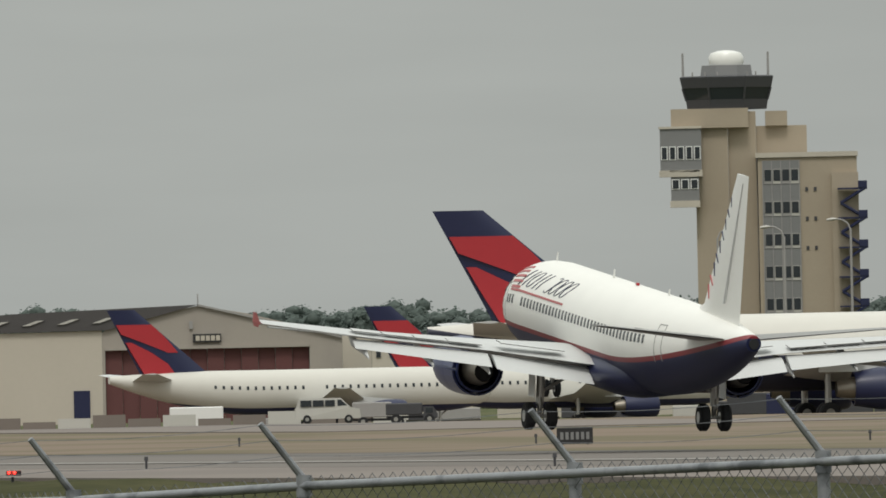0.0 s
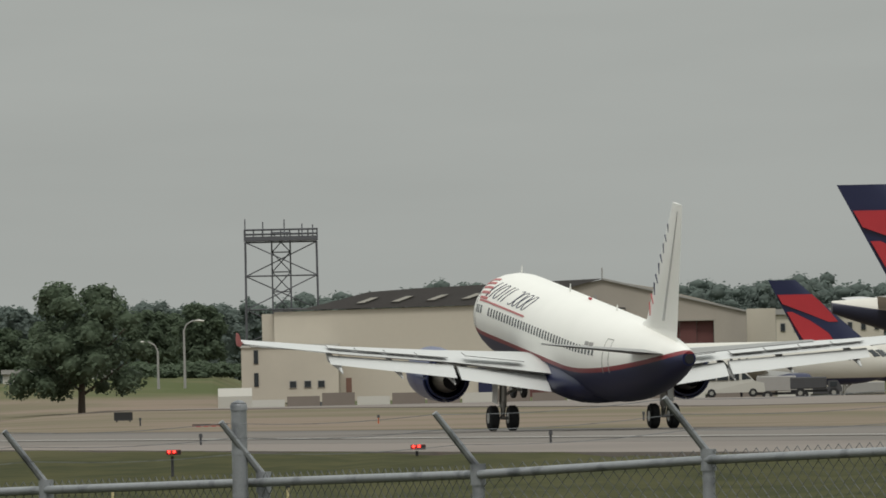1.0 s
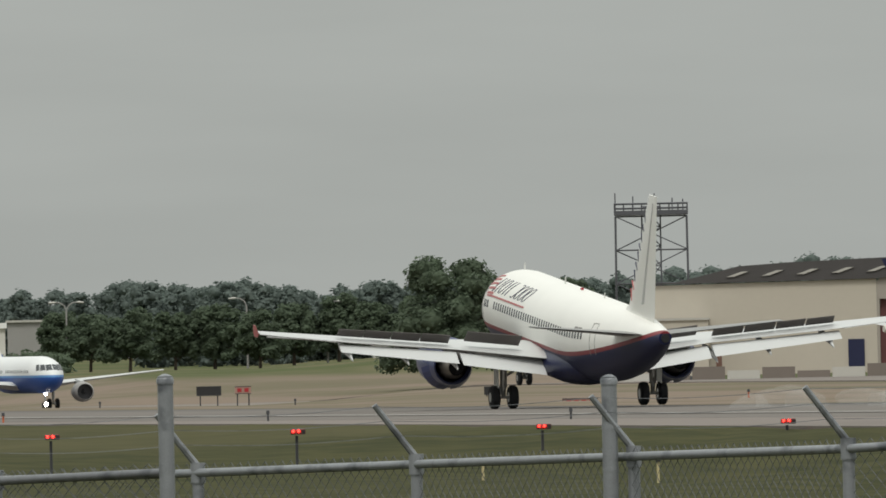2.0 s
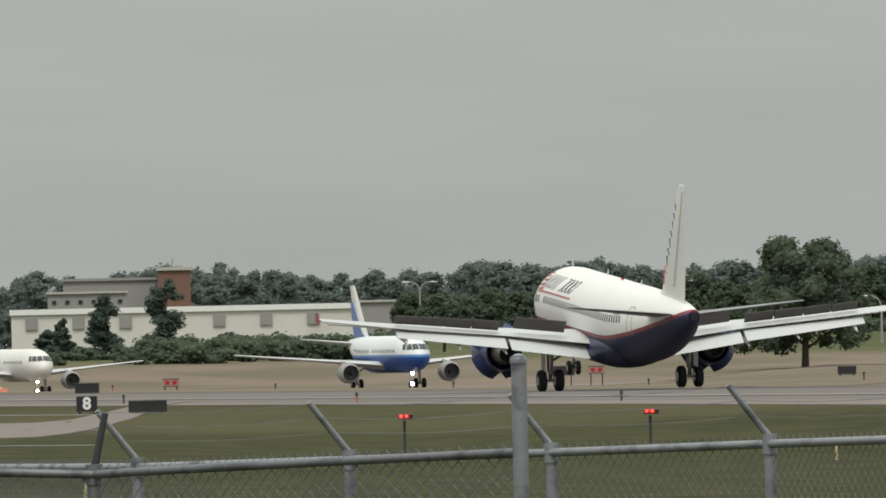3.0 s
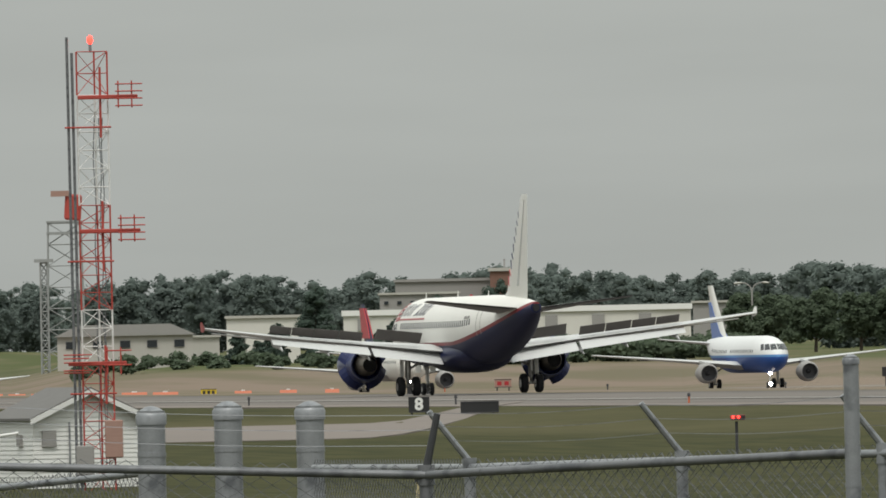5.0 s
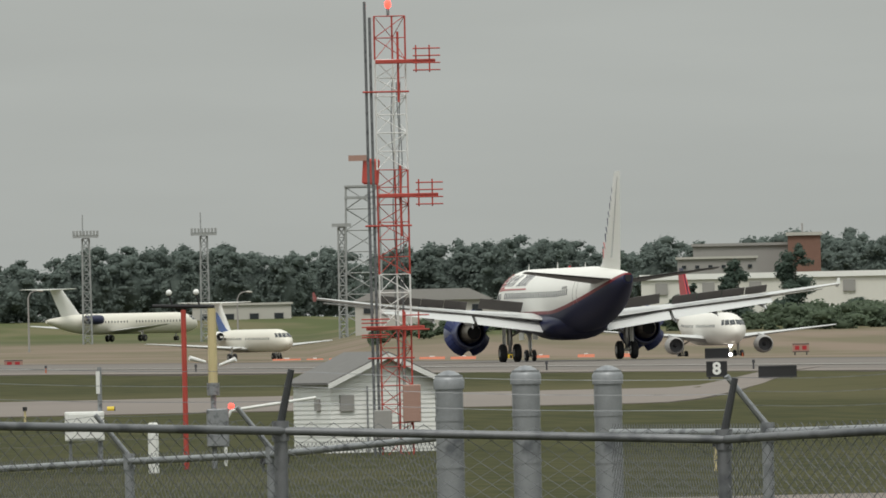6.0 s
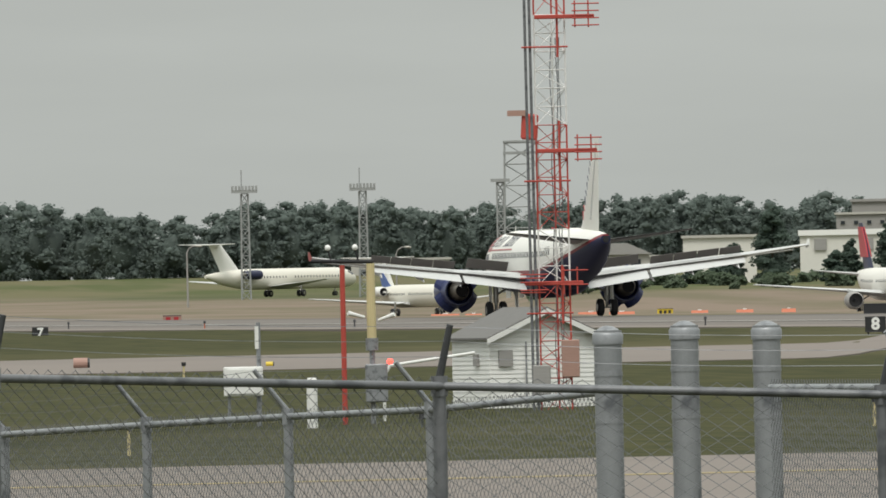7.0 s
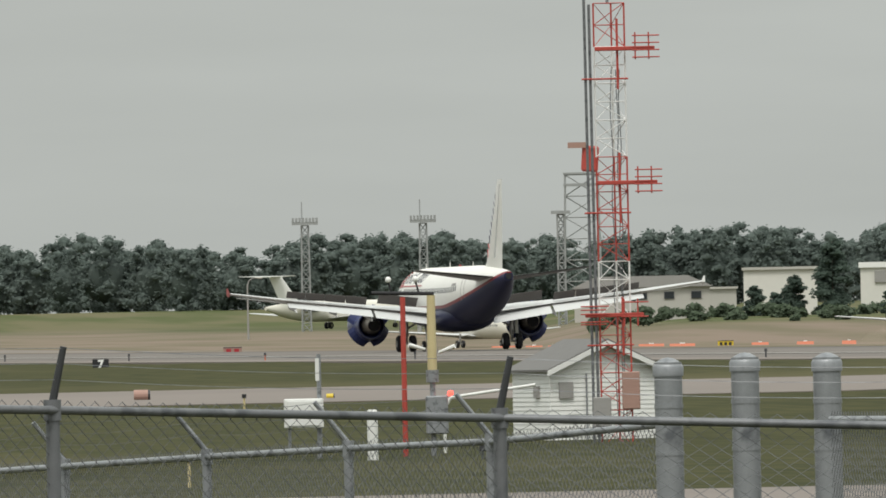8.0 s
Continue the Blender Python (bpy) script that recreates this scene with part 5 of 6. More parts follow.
def equipment_hut():
    d = 652
    p = spot(-3254, d)
    m = pose(p.x, p.y, ground_z(p.x, p.y) - 0.05, 0, 0, -math.degrees(bearing(-3254)) + 22)
    h = thing("equipment_hut", m, "white clapboard equipment hut with a grey shingle roof", "hut")
    W, D, H, P = 4.0, 3.4, 2.45, 3.35
    bm = bmesh.new()
    loft(bm, [[(-W / 2, y, 0), (W / 2, y, 0), (W / 2, y, H), (0, y, P), (-W / 2, y, H)] for y in (-D / 2 + 0.02, D / 2 - 0.02)])
    body = part("wall", bm, SIDING, h)
    n = 16
    step = H / n
    bm = bmesh.new()
    loft(bm, [[(-W / 2, 0, 0), (-W / 2, -0.028, 0), (-W / 2, -0.006, step), (-W / 2, 0, step)], [(W / 2, 0, 0), (W / 2, -0.028, 0), (W / 2, -0.006, step), (W / 2, 0, step)]])
    plank = mesh_of("plank", bm, SIDING)
    for i in range(n):
        part("plank", plank, None, body, m=Matrix.Translation((0, -D / 2 + 0.02, i * step)))
    bm = bmesh.new()
    loft(bm, [[(0, -D / 2, 0), (-0.028, -D / 2, 0), (-0.006, -D / 2, step), (0, -D / 2, step)], [(0, D / 2, 0), (-0.028, D / 2, 0), (-0.006, D / 2, step), (0, D / 2, step)]])
    plank2 = mesh_of("plank", bm, SIDING)
    for i in range(n):
        part("plank", plank2, None, body, m=Matrix.Translation((-W / 2, 0, i * step)))
    for i in range(5):
        z0 = H + i * (P - H) / 5.5
        hw = W / 2 * (P - z0) / (P - H) - 0.12
        bm = bmesh.new()
        box(bm, (0, -D / 2 + 0.005, z0 + 0.07), (2 * hw, 0.03, 0.13))
        part("plank", bm, SIDING, body)
    for s in (1, -1):
        bm = bmesh.new()
        e = 0.22
        sl = (P - H) / (W / 2)
        loft(bm, [[(0, y, P + 0.02), (s * (W / 2 + e), y, H - e * sl + 0.02), (s * (W / 2 + e), y, H - e * sl + 0.10), (0, y, P + 0.12)] for y in (-D / 2 - 0.3, D / 2 + 0.3)])
        r = part("roof_slope", bm, SHINGLE, h, "grey shingle roof slope")
        bm = bmesh.new()
        loft(bm, [[(0, y, P - 0.12), (s * (W / 2 + e), y, H - e * sl - 0.12), (s * (W / 2 + e), y, H - e * sl + 0.06), (0, y, P + 0.06)] for y in (-D / 2 - 0.34, -D / 2 - 0.305)])
        part("fascia", bm, SIDING, r, "white roof fascia")
    bm = bmesh.new()
    box(bm, (-1.45, -D / 2 - 0.03, 1.75), (0.5, 0.12, 0.55))
    v = part("vent_box", bm, GREYWALL, h, "grey wall vent")
    bm = bmesh.new()
    box(bm, (-W / 2 - 0.06, -0.6, 1.7), (0.12, 0.35, 0.4))
    part("vent_box", bm, GREYWALL, h)
    bm = bmesh.new()
    tube(bm, (-0.7, -D / 2 - 0.05, 0), (-0.7, -D / 2 - 0.05, 2.3), 0.03, n=6)
    part("conduit", bm, GALV, h)


def near_field():
    d = 600
    px = d / F
    # white cabinet on legs
    s = Site("equipment_cabinet", -3755, d, "white equipment cabinet on short legs in the grass", "cabinet")
    bm = bmesh.new()
    box(bm, (0, 0, (s.h(396) + s.h(448)) / 2), (70 * px, 0.5, s.h(396) - s.h(448)), bevel=0.03)
    b = part("body", bm, SIDING, s.ob)
    bm = bmesh.new()
    box(bm, (0, -0.27, (s.h(400) + s.h(444)) / 2), (58 * px, 0.04, s.h(400) - s.h(444)), bevel=0.01)
    part("door", bm, SIDING, b)
    for x in (-0.45, 0.45):
        bm = bmesh.new()
        tube(bm, (x, 0, -0.1), (x, 0, s.h(447)), 0.05, n=8)
        part("leg", bm, GALV, s.ob)
    s = Site("marker_pole", -3576, d, "orange-red marker pole in the grass", "pole")
    bm = bmesh.new()
    tube(bm, (0, 0, -0.1), (0, 0, s.h(220)), 0.085, n=10)
    part("pole", bm, MAST_RED, s.ob)
    s = Site("wind_sensor", -3526, d, "pale yellow wind sensor mast with a dark arm and cups", "wind sensor")
    bm = bmesh.new()
    tube(bm, (0, 0, s.h(357)), (0, 0, s.h(218)), 0.15, 0.13, n=12)
    part("mast", bm, YELLOW, s.ob, "pale yellow fibreglass mast")
    bm = bmesh.new()
    tube(bm, (0, 0, -0.1), (0, 0, s.h(357)), 0.09, n=10)
    tube(bm, (0, 0, s.h(372)), (0, 0, s.h(350)), 0.20, n=12)
    part("base_pipe", bm, GALV, s.ob)
    bm = bmesh.new()
    tube(bm, (-1.85, 0, s.h(212)), (0.1, 0, s.h(215)), 0.06, n=8)
    arm = part("arm", bm, BLACK, s.ob, "dark horizontal arm")
    for x, v in ((-1.32, 190), (-0.47, 189)):
        bm = bmesh.new()
        tube(bm, (x + 0.1, 0, s.h(213)), (x, 0, s.h(192)), 0.03, n=6)
        part("stalk", bm, BLACK, arm)
        bm = bmesh.new()
        bmesh.ops.create_uvsphere(bm, u_segments=10, v_segments=6, radius=0.10, matrix=Matrix.Translation((x, 0, s.h(189))))
        part("cup", bm, SIGNWHITE, arm, "white sensor cup")
    for sg in (-1, 1):
        bm = bmesh.new()
        tube(bm, (sg * 0.22, -0.1, s.h(316 + 3 * sg)), (sg * 0.72, -0.3, s.h(307 + 2 * sg)), 0.045, 0.075, n=10)
        part("sensor_head", bm, SIGNWHITE, s.ob, "small white sensor head")
    bm = bmesh.new()
    box(bm, (0.12, -0.15, s.h(430)), (0.7, 0.4, 1.2), bevel=0.04)
    part("control_box", bm, GALV, s.ob, "grey control box")
    bm = bmesh.new()
    bmesh.ops.create_uvsphere(bm, u_segments=8, v_segments=6, radius=0.09, matrix=Matrix.Translation((0.55, -0.3, s.h(392))))
    part("red_light", bm, LAMPRED, s.ob, "small red light")
    s = Site("steel_post", -3727, d, "grey steel post beside the cabinet", "post")
    bm = bmesh.new()
    tube(bm, (0, 0, -0.1), (0, 0, s.h(318)), 0.07, n=8)
    part("post", bm, GALV, s.ob)
    bm = bmesh.new()
    box(bm, (-0.05, -0.05, s.h(345)), (0.12, 0.1, 0.7))
    part("bracket", bm, SIDING, s.ob)
    s = Site("vent_pipe", -3634, 590, "short white vent pipe with a cap", "pipe")
    bm = bmesh.new()
    tube(bm, (0, 0, -0.1), (0, 0, s.h(424)), 0.17, n=14)
    tube(bm, (0, 0, s.h(426)), (0, 0, s.h(418)), 0.21, 0.12, n=14)
    part("pipe", bm, SIDING, s.ob)
    s = Site("pump_box", -3420, 585, "low dark box on legs by the hut", "box")
    bm = bmesh.new()
    box(bm, (0, 0, 0.45), (0.9, 0.5, 0.4), bevel=0.03)
    part("body", bm, DARKGREY, s.ob)
    for x in (-0.35, 0.35):
        bm = bmesh.new()
        tube(bm, (x, 0, -0.1), (x, 0, 0.3), 0.04, n=6)
        part("leg", bm, GALV, s.ob)
    # grey pipe rail running to the hut
    s = Site("cable_pipe", -3400, 610, "bent grey cable pipe running to the hut", "pipe")
    bm = bmesh.new()
    pts = [(-1.9, 0, -0.1), (-1.9, 0, 1.4), (-1.7, 0, 1.75), (1.0, 0, 2.1)]
    for a, b in zip(pts, pts[1:]):
        tube(bm, a, b, 0.05, n=8)
    part("pipe", bm, SIDING, s.ob)
    # approach slope indicators: red lights on posts
    for u in (-2071, -1636, -1201, -768):
        s = Site("approach_light_box", u, 705, "red-lit slope indicator box on a dark post", "airfield light", "slope indicators")
        bm = bmesh.new()
        tube(bm, (-0.05, 0, -0.2), (-0.05, 0, s.h(387)), 0.055, n=8)
        part("post", bm, DARKGREY, s.ob)
        bm = bmesh.new()
        box(bm, (0, 0, s.h(380)), (0.56, 0.7, 0.19), bevel=0.03)
        part("housing", bm, PAPIRED, s.ob, "dark red housing")
        for x in (-0.17, 0.03):
            bm = bmesh.new()
            tube(bm, (x, -0.36, s.h(379)), (x, -0.42, s.h(379)), 0.048, n=10)
            part("lamp", bm, LAMPRED, s.ob, "glowing red lamp")
        bm = bmesh.new()
        box(bm, (0.2, -0.36, s.h(380)), (0.14, 0.03, 0.16))
        part("cover", bm, SIGNBLACK, s.ob)
    for u, v0, d2, mat, lb in ((-3707, 370, 840, SIGNYELLOW, "small yellow-orange ground marker"), (-4040, 366, 850, DUSTY, "faded pink drum on its side")):
        s = Site("ground_marker", u, d2, lb, "marker")
        bm = bmesh.new()
        q = 1.0 if mat is DUSTY else 0.5
        r = 10 * q * d2 / F
        tube(bm, (-15 * q * d2 / F, 0, r), (10 * q * d2 / F, 0, r), r, n=14)
        part("drum", bm, mat, s.ob)
        bm = bmesh.new()
        tube(bm, (10 * q * d2 / F, 0, r), (14 * q * d2 / F, 0, r), r * 0.98, n=14)
        part("end", bm, SIGNBLACK, s.ob)


def sign(name, u0, u1, v0, v1, d, mat, label, text="", bars=0, group="", bar_mat=None, legs=True):
    s = Site(name, (u0 + u1) / 2, d, label, "sign", group)
    zt, zb = s.h(v0), s.h(v1)
    w = s.x(u1) - s.x(u0)
    bm = bmesh.new()
    box(bm, (0, 0, (zt + zb) / 2), (w, 0.3, zt - zb), bevel=0.04)
    p = part("panel", bm, mat, s.ob)
    for z in (zt - 0.03, zb + 0.03):
        bm = bmesh.new()
        box(bm, (0, -0.16, z), (w, 0.04, 0.05))
        part("frame_rail", bm, DARKGREY, p)
    for x in (-w * 0.35, w * 0.35):
        bm = bmesh.new()
        tube(bm, (x, 0, min(-0.3, zb - 0.2)), (x, 0, zb + 0.05), 0.05, n=8)
        part("leg", bm, DARKGREY, s.ob)
    if text:
        c = bpy.data.curves.new("numeral", "FONT")
        c.body, c.size, c.align_x, c.align_y, c.extrude = text, (zt - zb) * 1.05, "CENTER", "CENTER", 0.01
        c.offset = 0.03
        c.materials.append(SIGNWHITE)
        o = new("numeral", c)
        o.parent = s.ob
        o.matrix_basis = Matrix.Translation((0, -0.175, (zt + zb) / 2)) @ Matrix.Rotation(radians(90), 4, "X")
    for i in range(bars):
        bm = bmesh.new()
        box(bm, (w * ((i + 0.5) / bars - 0.5) * 0.86, -0.165, (zt + zb) / 2), (w * 0.86 / bars * 0.6, 0.03, (zt - zb) * 0.45))
        part("bar", bm, bar_mat or SIGNWHITE, p)
    return s


def airfield_signs():
    sign("distance_sign", -2653, -2616, 331, 359, 940, SIGNBLACK, "black distance sign with a white numeral eight", "8")
    sign("distance_sign", -4127, -4098, 318, 338, 1235, SIGNBLACK, "black distance sign with a white numeral seven", "7")
    sign("taxi_sign", -2561, -2493, 341, 362, 925, SIGNBLACK, "wide black sign board seen unlit", "", 0)
    sign("taxi_sign", -2655, -2612, 308, 326, 1240, SIGNBLACK, "black sign board beyond the runway", "")
    sign("taxi_sign", 194, 258, 321, 350, 960, SIGNBLACK, "black sign with a row of dim characters", "", 6, bar_mat=GREYPANEL)
    sign("taxi_sign", -1814, -1770, 296, 313, 1450, SIGNBLACK, "black sign board on the far verge", "")
    sign("taxi_sign", -1305, -1272, 307, 322, 1250, SIGNBLACK, "black sign board on the far verge", "")
    sign("taxi_sign", -1746, -1717, 297, 311, 1460, DUSTY, "faded pink sign board on the far verge", "", 2, bar_mat=RED)
    sign("taxi_sign", -1167, -1104, 331, 345, 1120, DUSTY, "faded pink barrier board by the runway", "", 4, bar_mat=RED)
    sign("taxi_sign", -2500, -2470, 303, 318, 1420, DUSTY, "faded red sign board on the far verge", "", 2, bar_mat=RED)
    sign("taxi_sign", -3895, -3862, 302, 314, 1550, DUSTY, "faded red sign board on the far verge", "", 2, bar_mat=RED)
    sign("taxi_sign", -3020, -2992, 309, 321, 1560, SIGNYELLOW, "yellow taxiway sign with dark characters", "", 3, bar_mat=SIGNBLACK)
    for i, (u0, u1, d) in enumerate(((-3160, -3115, 1570), (-3105, -3060, 1580), (-2960, -2930, 1560), (-2880, -2850, 1560), (-2800, -2775, 1560), (-3420, -3370, 1640), (-3360, -3330, 1640), (-3320, -3300, 1640))):
        s = Site("barricade", (u0 + u1) / 2, d, "low orange and white taxiway barricade", "barricade", "barricades")
        w = s.x(u1) - s.x(u0)
        bm = bmesh.new()
        loft(bm, [[(x, -0.3, 0), (x, 0.3, 0), (x, 0.1, 0.32), (x, -0.1, 0.32)] for x in (-w / 2, w / 2)])
        b = part("body", bm, ORANGE, s.ob)
        bm = bmesh.new()
        box(bm, (0, 0, 0.36), (w * 0.2, 0.2, 0.09))
        part("handle", bm, SIGNWHITE, s.ob)
    # runway edge lights
    for i in range(26):
        y = 620 + i * 30.5
        x = 188.5 if i % 2 == 0 else 263.5
        e = thing("edge_light", pose(x, y, ground_z(x, y)), "small dark runway edge light on a stem", "airfield light", "runway edge lights")
        bm = bmesh.new()
        tube(bm, (0, 0, -0.05), (0, 0, 0.42), 0.05, n=6)
        part("stem", bm, ORANGE if i % 5 == 0 else DARKGREY, e)
        bm = bmesh.new()
        tube(bm, (0, 0, 0.34), (0, 0, 0.50), 0.09, 0.07, n=8)
        part("lens", bm, DARKGREY, e)
    for u, d in ((-3960, 520), (-3120, 470), (-2640, 560), (-1000, 640), (-1310, 660), (-3860, 760)):
        s = Site("field_marker", u, d, "slender yellow stake with a dark top in the grass", "marker", "field markers")
        bm = bmesh.new()
        tube(bm, (0, 0, -0.1), (0, 0, 0.7), 0.05, n=6)
        part("stake", bm, YELLOW, s.ob)
        bm = bmesh.new()
        tube(bm, (0, 0, 0.7), (0, 0, 0.85), 0.09, n=8)
        part("top", bm, SIGNBLACK, s.ob)


def street_lamp(u, v_top, d, double=False, drop=(0, 0), side=1):
    s = Site("street_lamp", u, d, "tall pale street lamp with a curved arm", "street lamp", "street lamps")
    h = s.h(v_top)
    bm = bmesh.new()
    tube(bm, (0, 0, -0.2), (0, 0, h - 1.0), 0.16, 0.11, n=8)
    part("pole", bm, GREYWALL, s.ob)
    for sd in ((1, -1) if double else (side,)):
        bm = bmesh.new()
        pts = [(0, 0, h - 1.1), (sd * 0.3, 0, h - 0.4), (sd * 0.9, 0, h - 0.05), (sd * 1.6, 0, h)]
        for a, b in zip(pts, pts[1:]):
            tube(bm, a, b, 0.08, n=6)
        arm = part("arm", bm, GREYWALL, s.ob)
        bm = bmesh.new()
        loft(bm, [ring(sd * 1.3, h, 0.1, 0.06, 8), ring(sd * 1.7, h - 0.02, 0.3, 0.17, 8), ring(sd * 2.3, h - 0.08, 0.22, 0.1, 8)])
        part("lamp_head", bm, PALEWALL, arm, smooth=True)
    return s


def apron():
    for u, v, d, dbl, sd in ((604, -27, 1850, False, -1), (722, -38, 1850, False, -1), (486, -26, 1950, False, 1), (-2041, 142, 2500, True, 1), (-1722, 141, 2500, False, -1), (-1178, 148, 2150, False, 1), (-1225, 184, 2150, False, -1), (-1580, 150, 2500, False, 1), (-3850, 180, 2900, False, 1), (-3480, 190, 2900, False, 1)):
        street_lamp(u, v, d, dbl, side=sd)
    # van
    s = Site("van", -210, 1480, "white passenger van parked on the apron", "van")
    bm = bmesh.new()
    prof = [(-2.5, 0.35), (-2.55, 1.2), (-2.45, 1.3), (-2.2, 1.95), (1.0, 1.98), (1.75, 1.25), (2.45, 1.1), (2.55, 0.4)]
    loft(bm, [[(x, y * (1 if z < 1.3 else 0.88), z) for x, z in prof] for y in (-0.95, 0.95)])
    b = part("body", bm, PALEWALL, s.ob)
    for x0, x1 in ((-2.1, -1.25), (-1.15, -0.3), (-0.2, 0.55)):
        bm = bmesh.new()
        box(bm, ((x0 + x1) / 2, -0.93, 1.58), (x1 - x0, 0.06, 0.48))
        part("window", bm, GLASS, b)
    bm = bmesh.new()
    loft(bm, [[(0.75, y, 1.35), (1.55, y, 1.35), (1.0, y, 1.85), (0.75, y, 1.85)] for y in (-0.93, -0.86)])
    part("window", bm, GLASS, b)
    for x in (-1.6, 1.6):
        wheel(s.ob, (x, -0.85, 0.36), 0.36, 0.22)
        wheel(s.ob, (x, 0.85, 0.36), 0.36, 0.22)
    # container trailer and carts
    for u0, u1, v0, d, mat, lb, nm in ((-490, -395, 270, 1640, SIDING, "white cargo container on a low trailer", "cargo_trailer"), (320, 372, 272, 1900, BLUE, "blue cargo container on the apron", "cargo_trailer"), (400, 452, 286, 1800, PALEWALL, "pale ground power cart on wheels", "cargo_trailer"), (-75, -20, 290, 1900, DARKGREY, "dark baggage tug on the apron", "cargo_trailer"), (-130, -84, 284, 1880, GREYWALL, "grey baggage cart on the apron", "cargo_trailer"), (-20, 60, 282, 1930, GREYWALL, "grey baggage cart with luggage", "cargo_trailer"), (480, 540, 280, 1880, DARKGREY, "dark belt loader on the apron", "cargo_trailer")):
        s = Site(nm, (u0 + u1) / 2, d, lb, "trailer")
        w = s.x(u1) - s.x(u0)
        h = s.h(v0)
        bm = bmesh.new()
        box(bm, (0, 0, 0.7 + (h - 0.7) / 2), (w, 2.2, h - 0.7), bevel=0.08)
        part("box", bm, mat, s.ob)
        bm = bmesh.new()
        box(bm, (0, 0, 0.6), (w * 1.02, 2.0, 0.16))
        part("chassis", bm, DARKGREY, s.ob)
        for x in (-w * 0.35, w * 0.35):
            wheel(s.ob, (x, -0.9, 0.3), 0.3, 0.2)
            wheel(s.ob, (x, 0.9, 0.3), 0.3, 0.2)
    # service trucks under and beside the parked jets; dark ones added to fill darkness
    for u, d, length, h, mat, lb in ((262, 1840, 6.5, 2.6, DARKGREY, "dark box-bodied truck added to fill a dark band on the apron"), (318, 1860, 5.0, 2.2, NAVY, "navy truck added to fill a dark band on the apron"),
                                     (560, 1830, 7.0, 2.8, DARKGREY, "dark truck added to fill a dark band beside the large airliner"), (640, 1800, 8.0, 2.7, NAVY, "navy truck added to fill a dark band beside the large airliner"),
                                     (725, 1790, 7.5, 2.9, DARKGREY, "tall dark truck added to fill a dark band beside the large airliner"), (-118, 1560, 4.6, 2.0, GREYWALL, "grey stair truck behind the van"),
                                     (-62, 1540, 4.2, 1.7, DARKGREY, "dark tug beside the van"), (-300, 1640, 3.8, 1.5, GREYWALL, "grey tug by the cargo container")):
        s = Site("service_truck", u, d, lb, "truck", "service trucks")
        bm = bmesh.new()
        box(bm, (-length * 0.14, 0, 0.75 + (h - 0.75) / 2), (length * 0.70, 2.1, h - 0.75), bevel=0.07)
        part("box_body", bm, mat, s.ob)
        bm = bmesh.new()
        x0, x1, hc = length * 0.225, length * 0.5, h * 0.82
        loft(bm, [[(x0, y, 0.5), (x1, y, 0.5), (x1, y, hc * 0.58), (x1 - 0.35, y, hc), (x0, y, hc)] for y in (-1.0, 1.0)])
        cab = part("cab", bm, PALEWALL if mat is GREYWALL else mat, s.ob)
        bm = bmesh.new()
        box(bm, ((x0 + x1) / 2 - 0.1, -1.01, hc * 0.78), ((x1 - x0) * 0.5, 0.05, hc * 0.28))
        part("side_window", bm, GLASS, cab)
        bm = bmesh.new()
        box(bm, (0, 0, 0.58), (length * 0.96, 1.7, 0.2))
        part("chassis", bm, BLACK, s.ob)
        for x in (-length * 0.3, length * 0.34):
            for y in (-0.9, 0.9):
                wheel(s.ob, (x, y, 0.42), 0.42, 0.28)
    # low concrete barriers before the hangars
    for i in range(16):
        u0 = -1060 + i * 62
        s = Site("concrete_barrier", u0 + 29, 1600, "pale low concrete barrier section", "barrier", "concrete barriers")
        w = 58 * 1600 / F
        bm = bmesh.new()
        k = (i * 7 % 5) * 0.12
        loft(bm, [[(x, -0.4, -0.2), (x, 0.4, -0.2), (x, 0.25, 0.5), (x, 0.15, 1.3 + k), (x, -0.15, 1.3 + k), (x, -0.25, 0.5)] for x in (-w / 2, w / 2)])
        part("body", bm, ROADGREY if i % 3 else PALEWALL, s.ob)
    s = Site("utility_shelter", -1090, 1900, "white rounded shelter at the hangar corner", "shelter")
    bm = bmesh.new()
    w = 60 * 1900 / F
    loft(bm, [[(x, -1.5, 0), (x, 1.5, 0), (x, 1.5, 1.8), (x, 0.9, 2.6), (x, -0.9, 2.6), (x, -1.5, 1.8)] for x in (-w / 2, w / 2)])
    part("shell", bm, PALEWALL, s.ob)


# ---- trees ----
ICO_V, ICO_F = [], []


def ico():
    if not ICO_V:
        bm = bmesh.new()
        bmesh.ops.create_icosphere(bm, subdivisions=1, radius=1)
        bm.verts.ensure_lookup_table()
        ICO_V.extend([tuple(v.co) for v in bm.verts])
        ICO_F.extend([tuple(v.index for v in f.verts) for f in bm.faces])
        bm.free()
    return np.array(ICO_V), np.array(ICO_F)


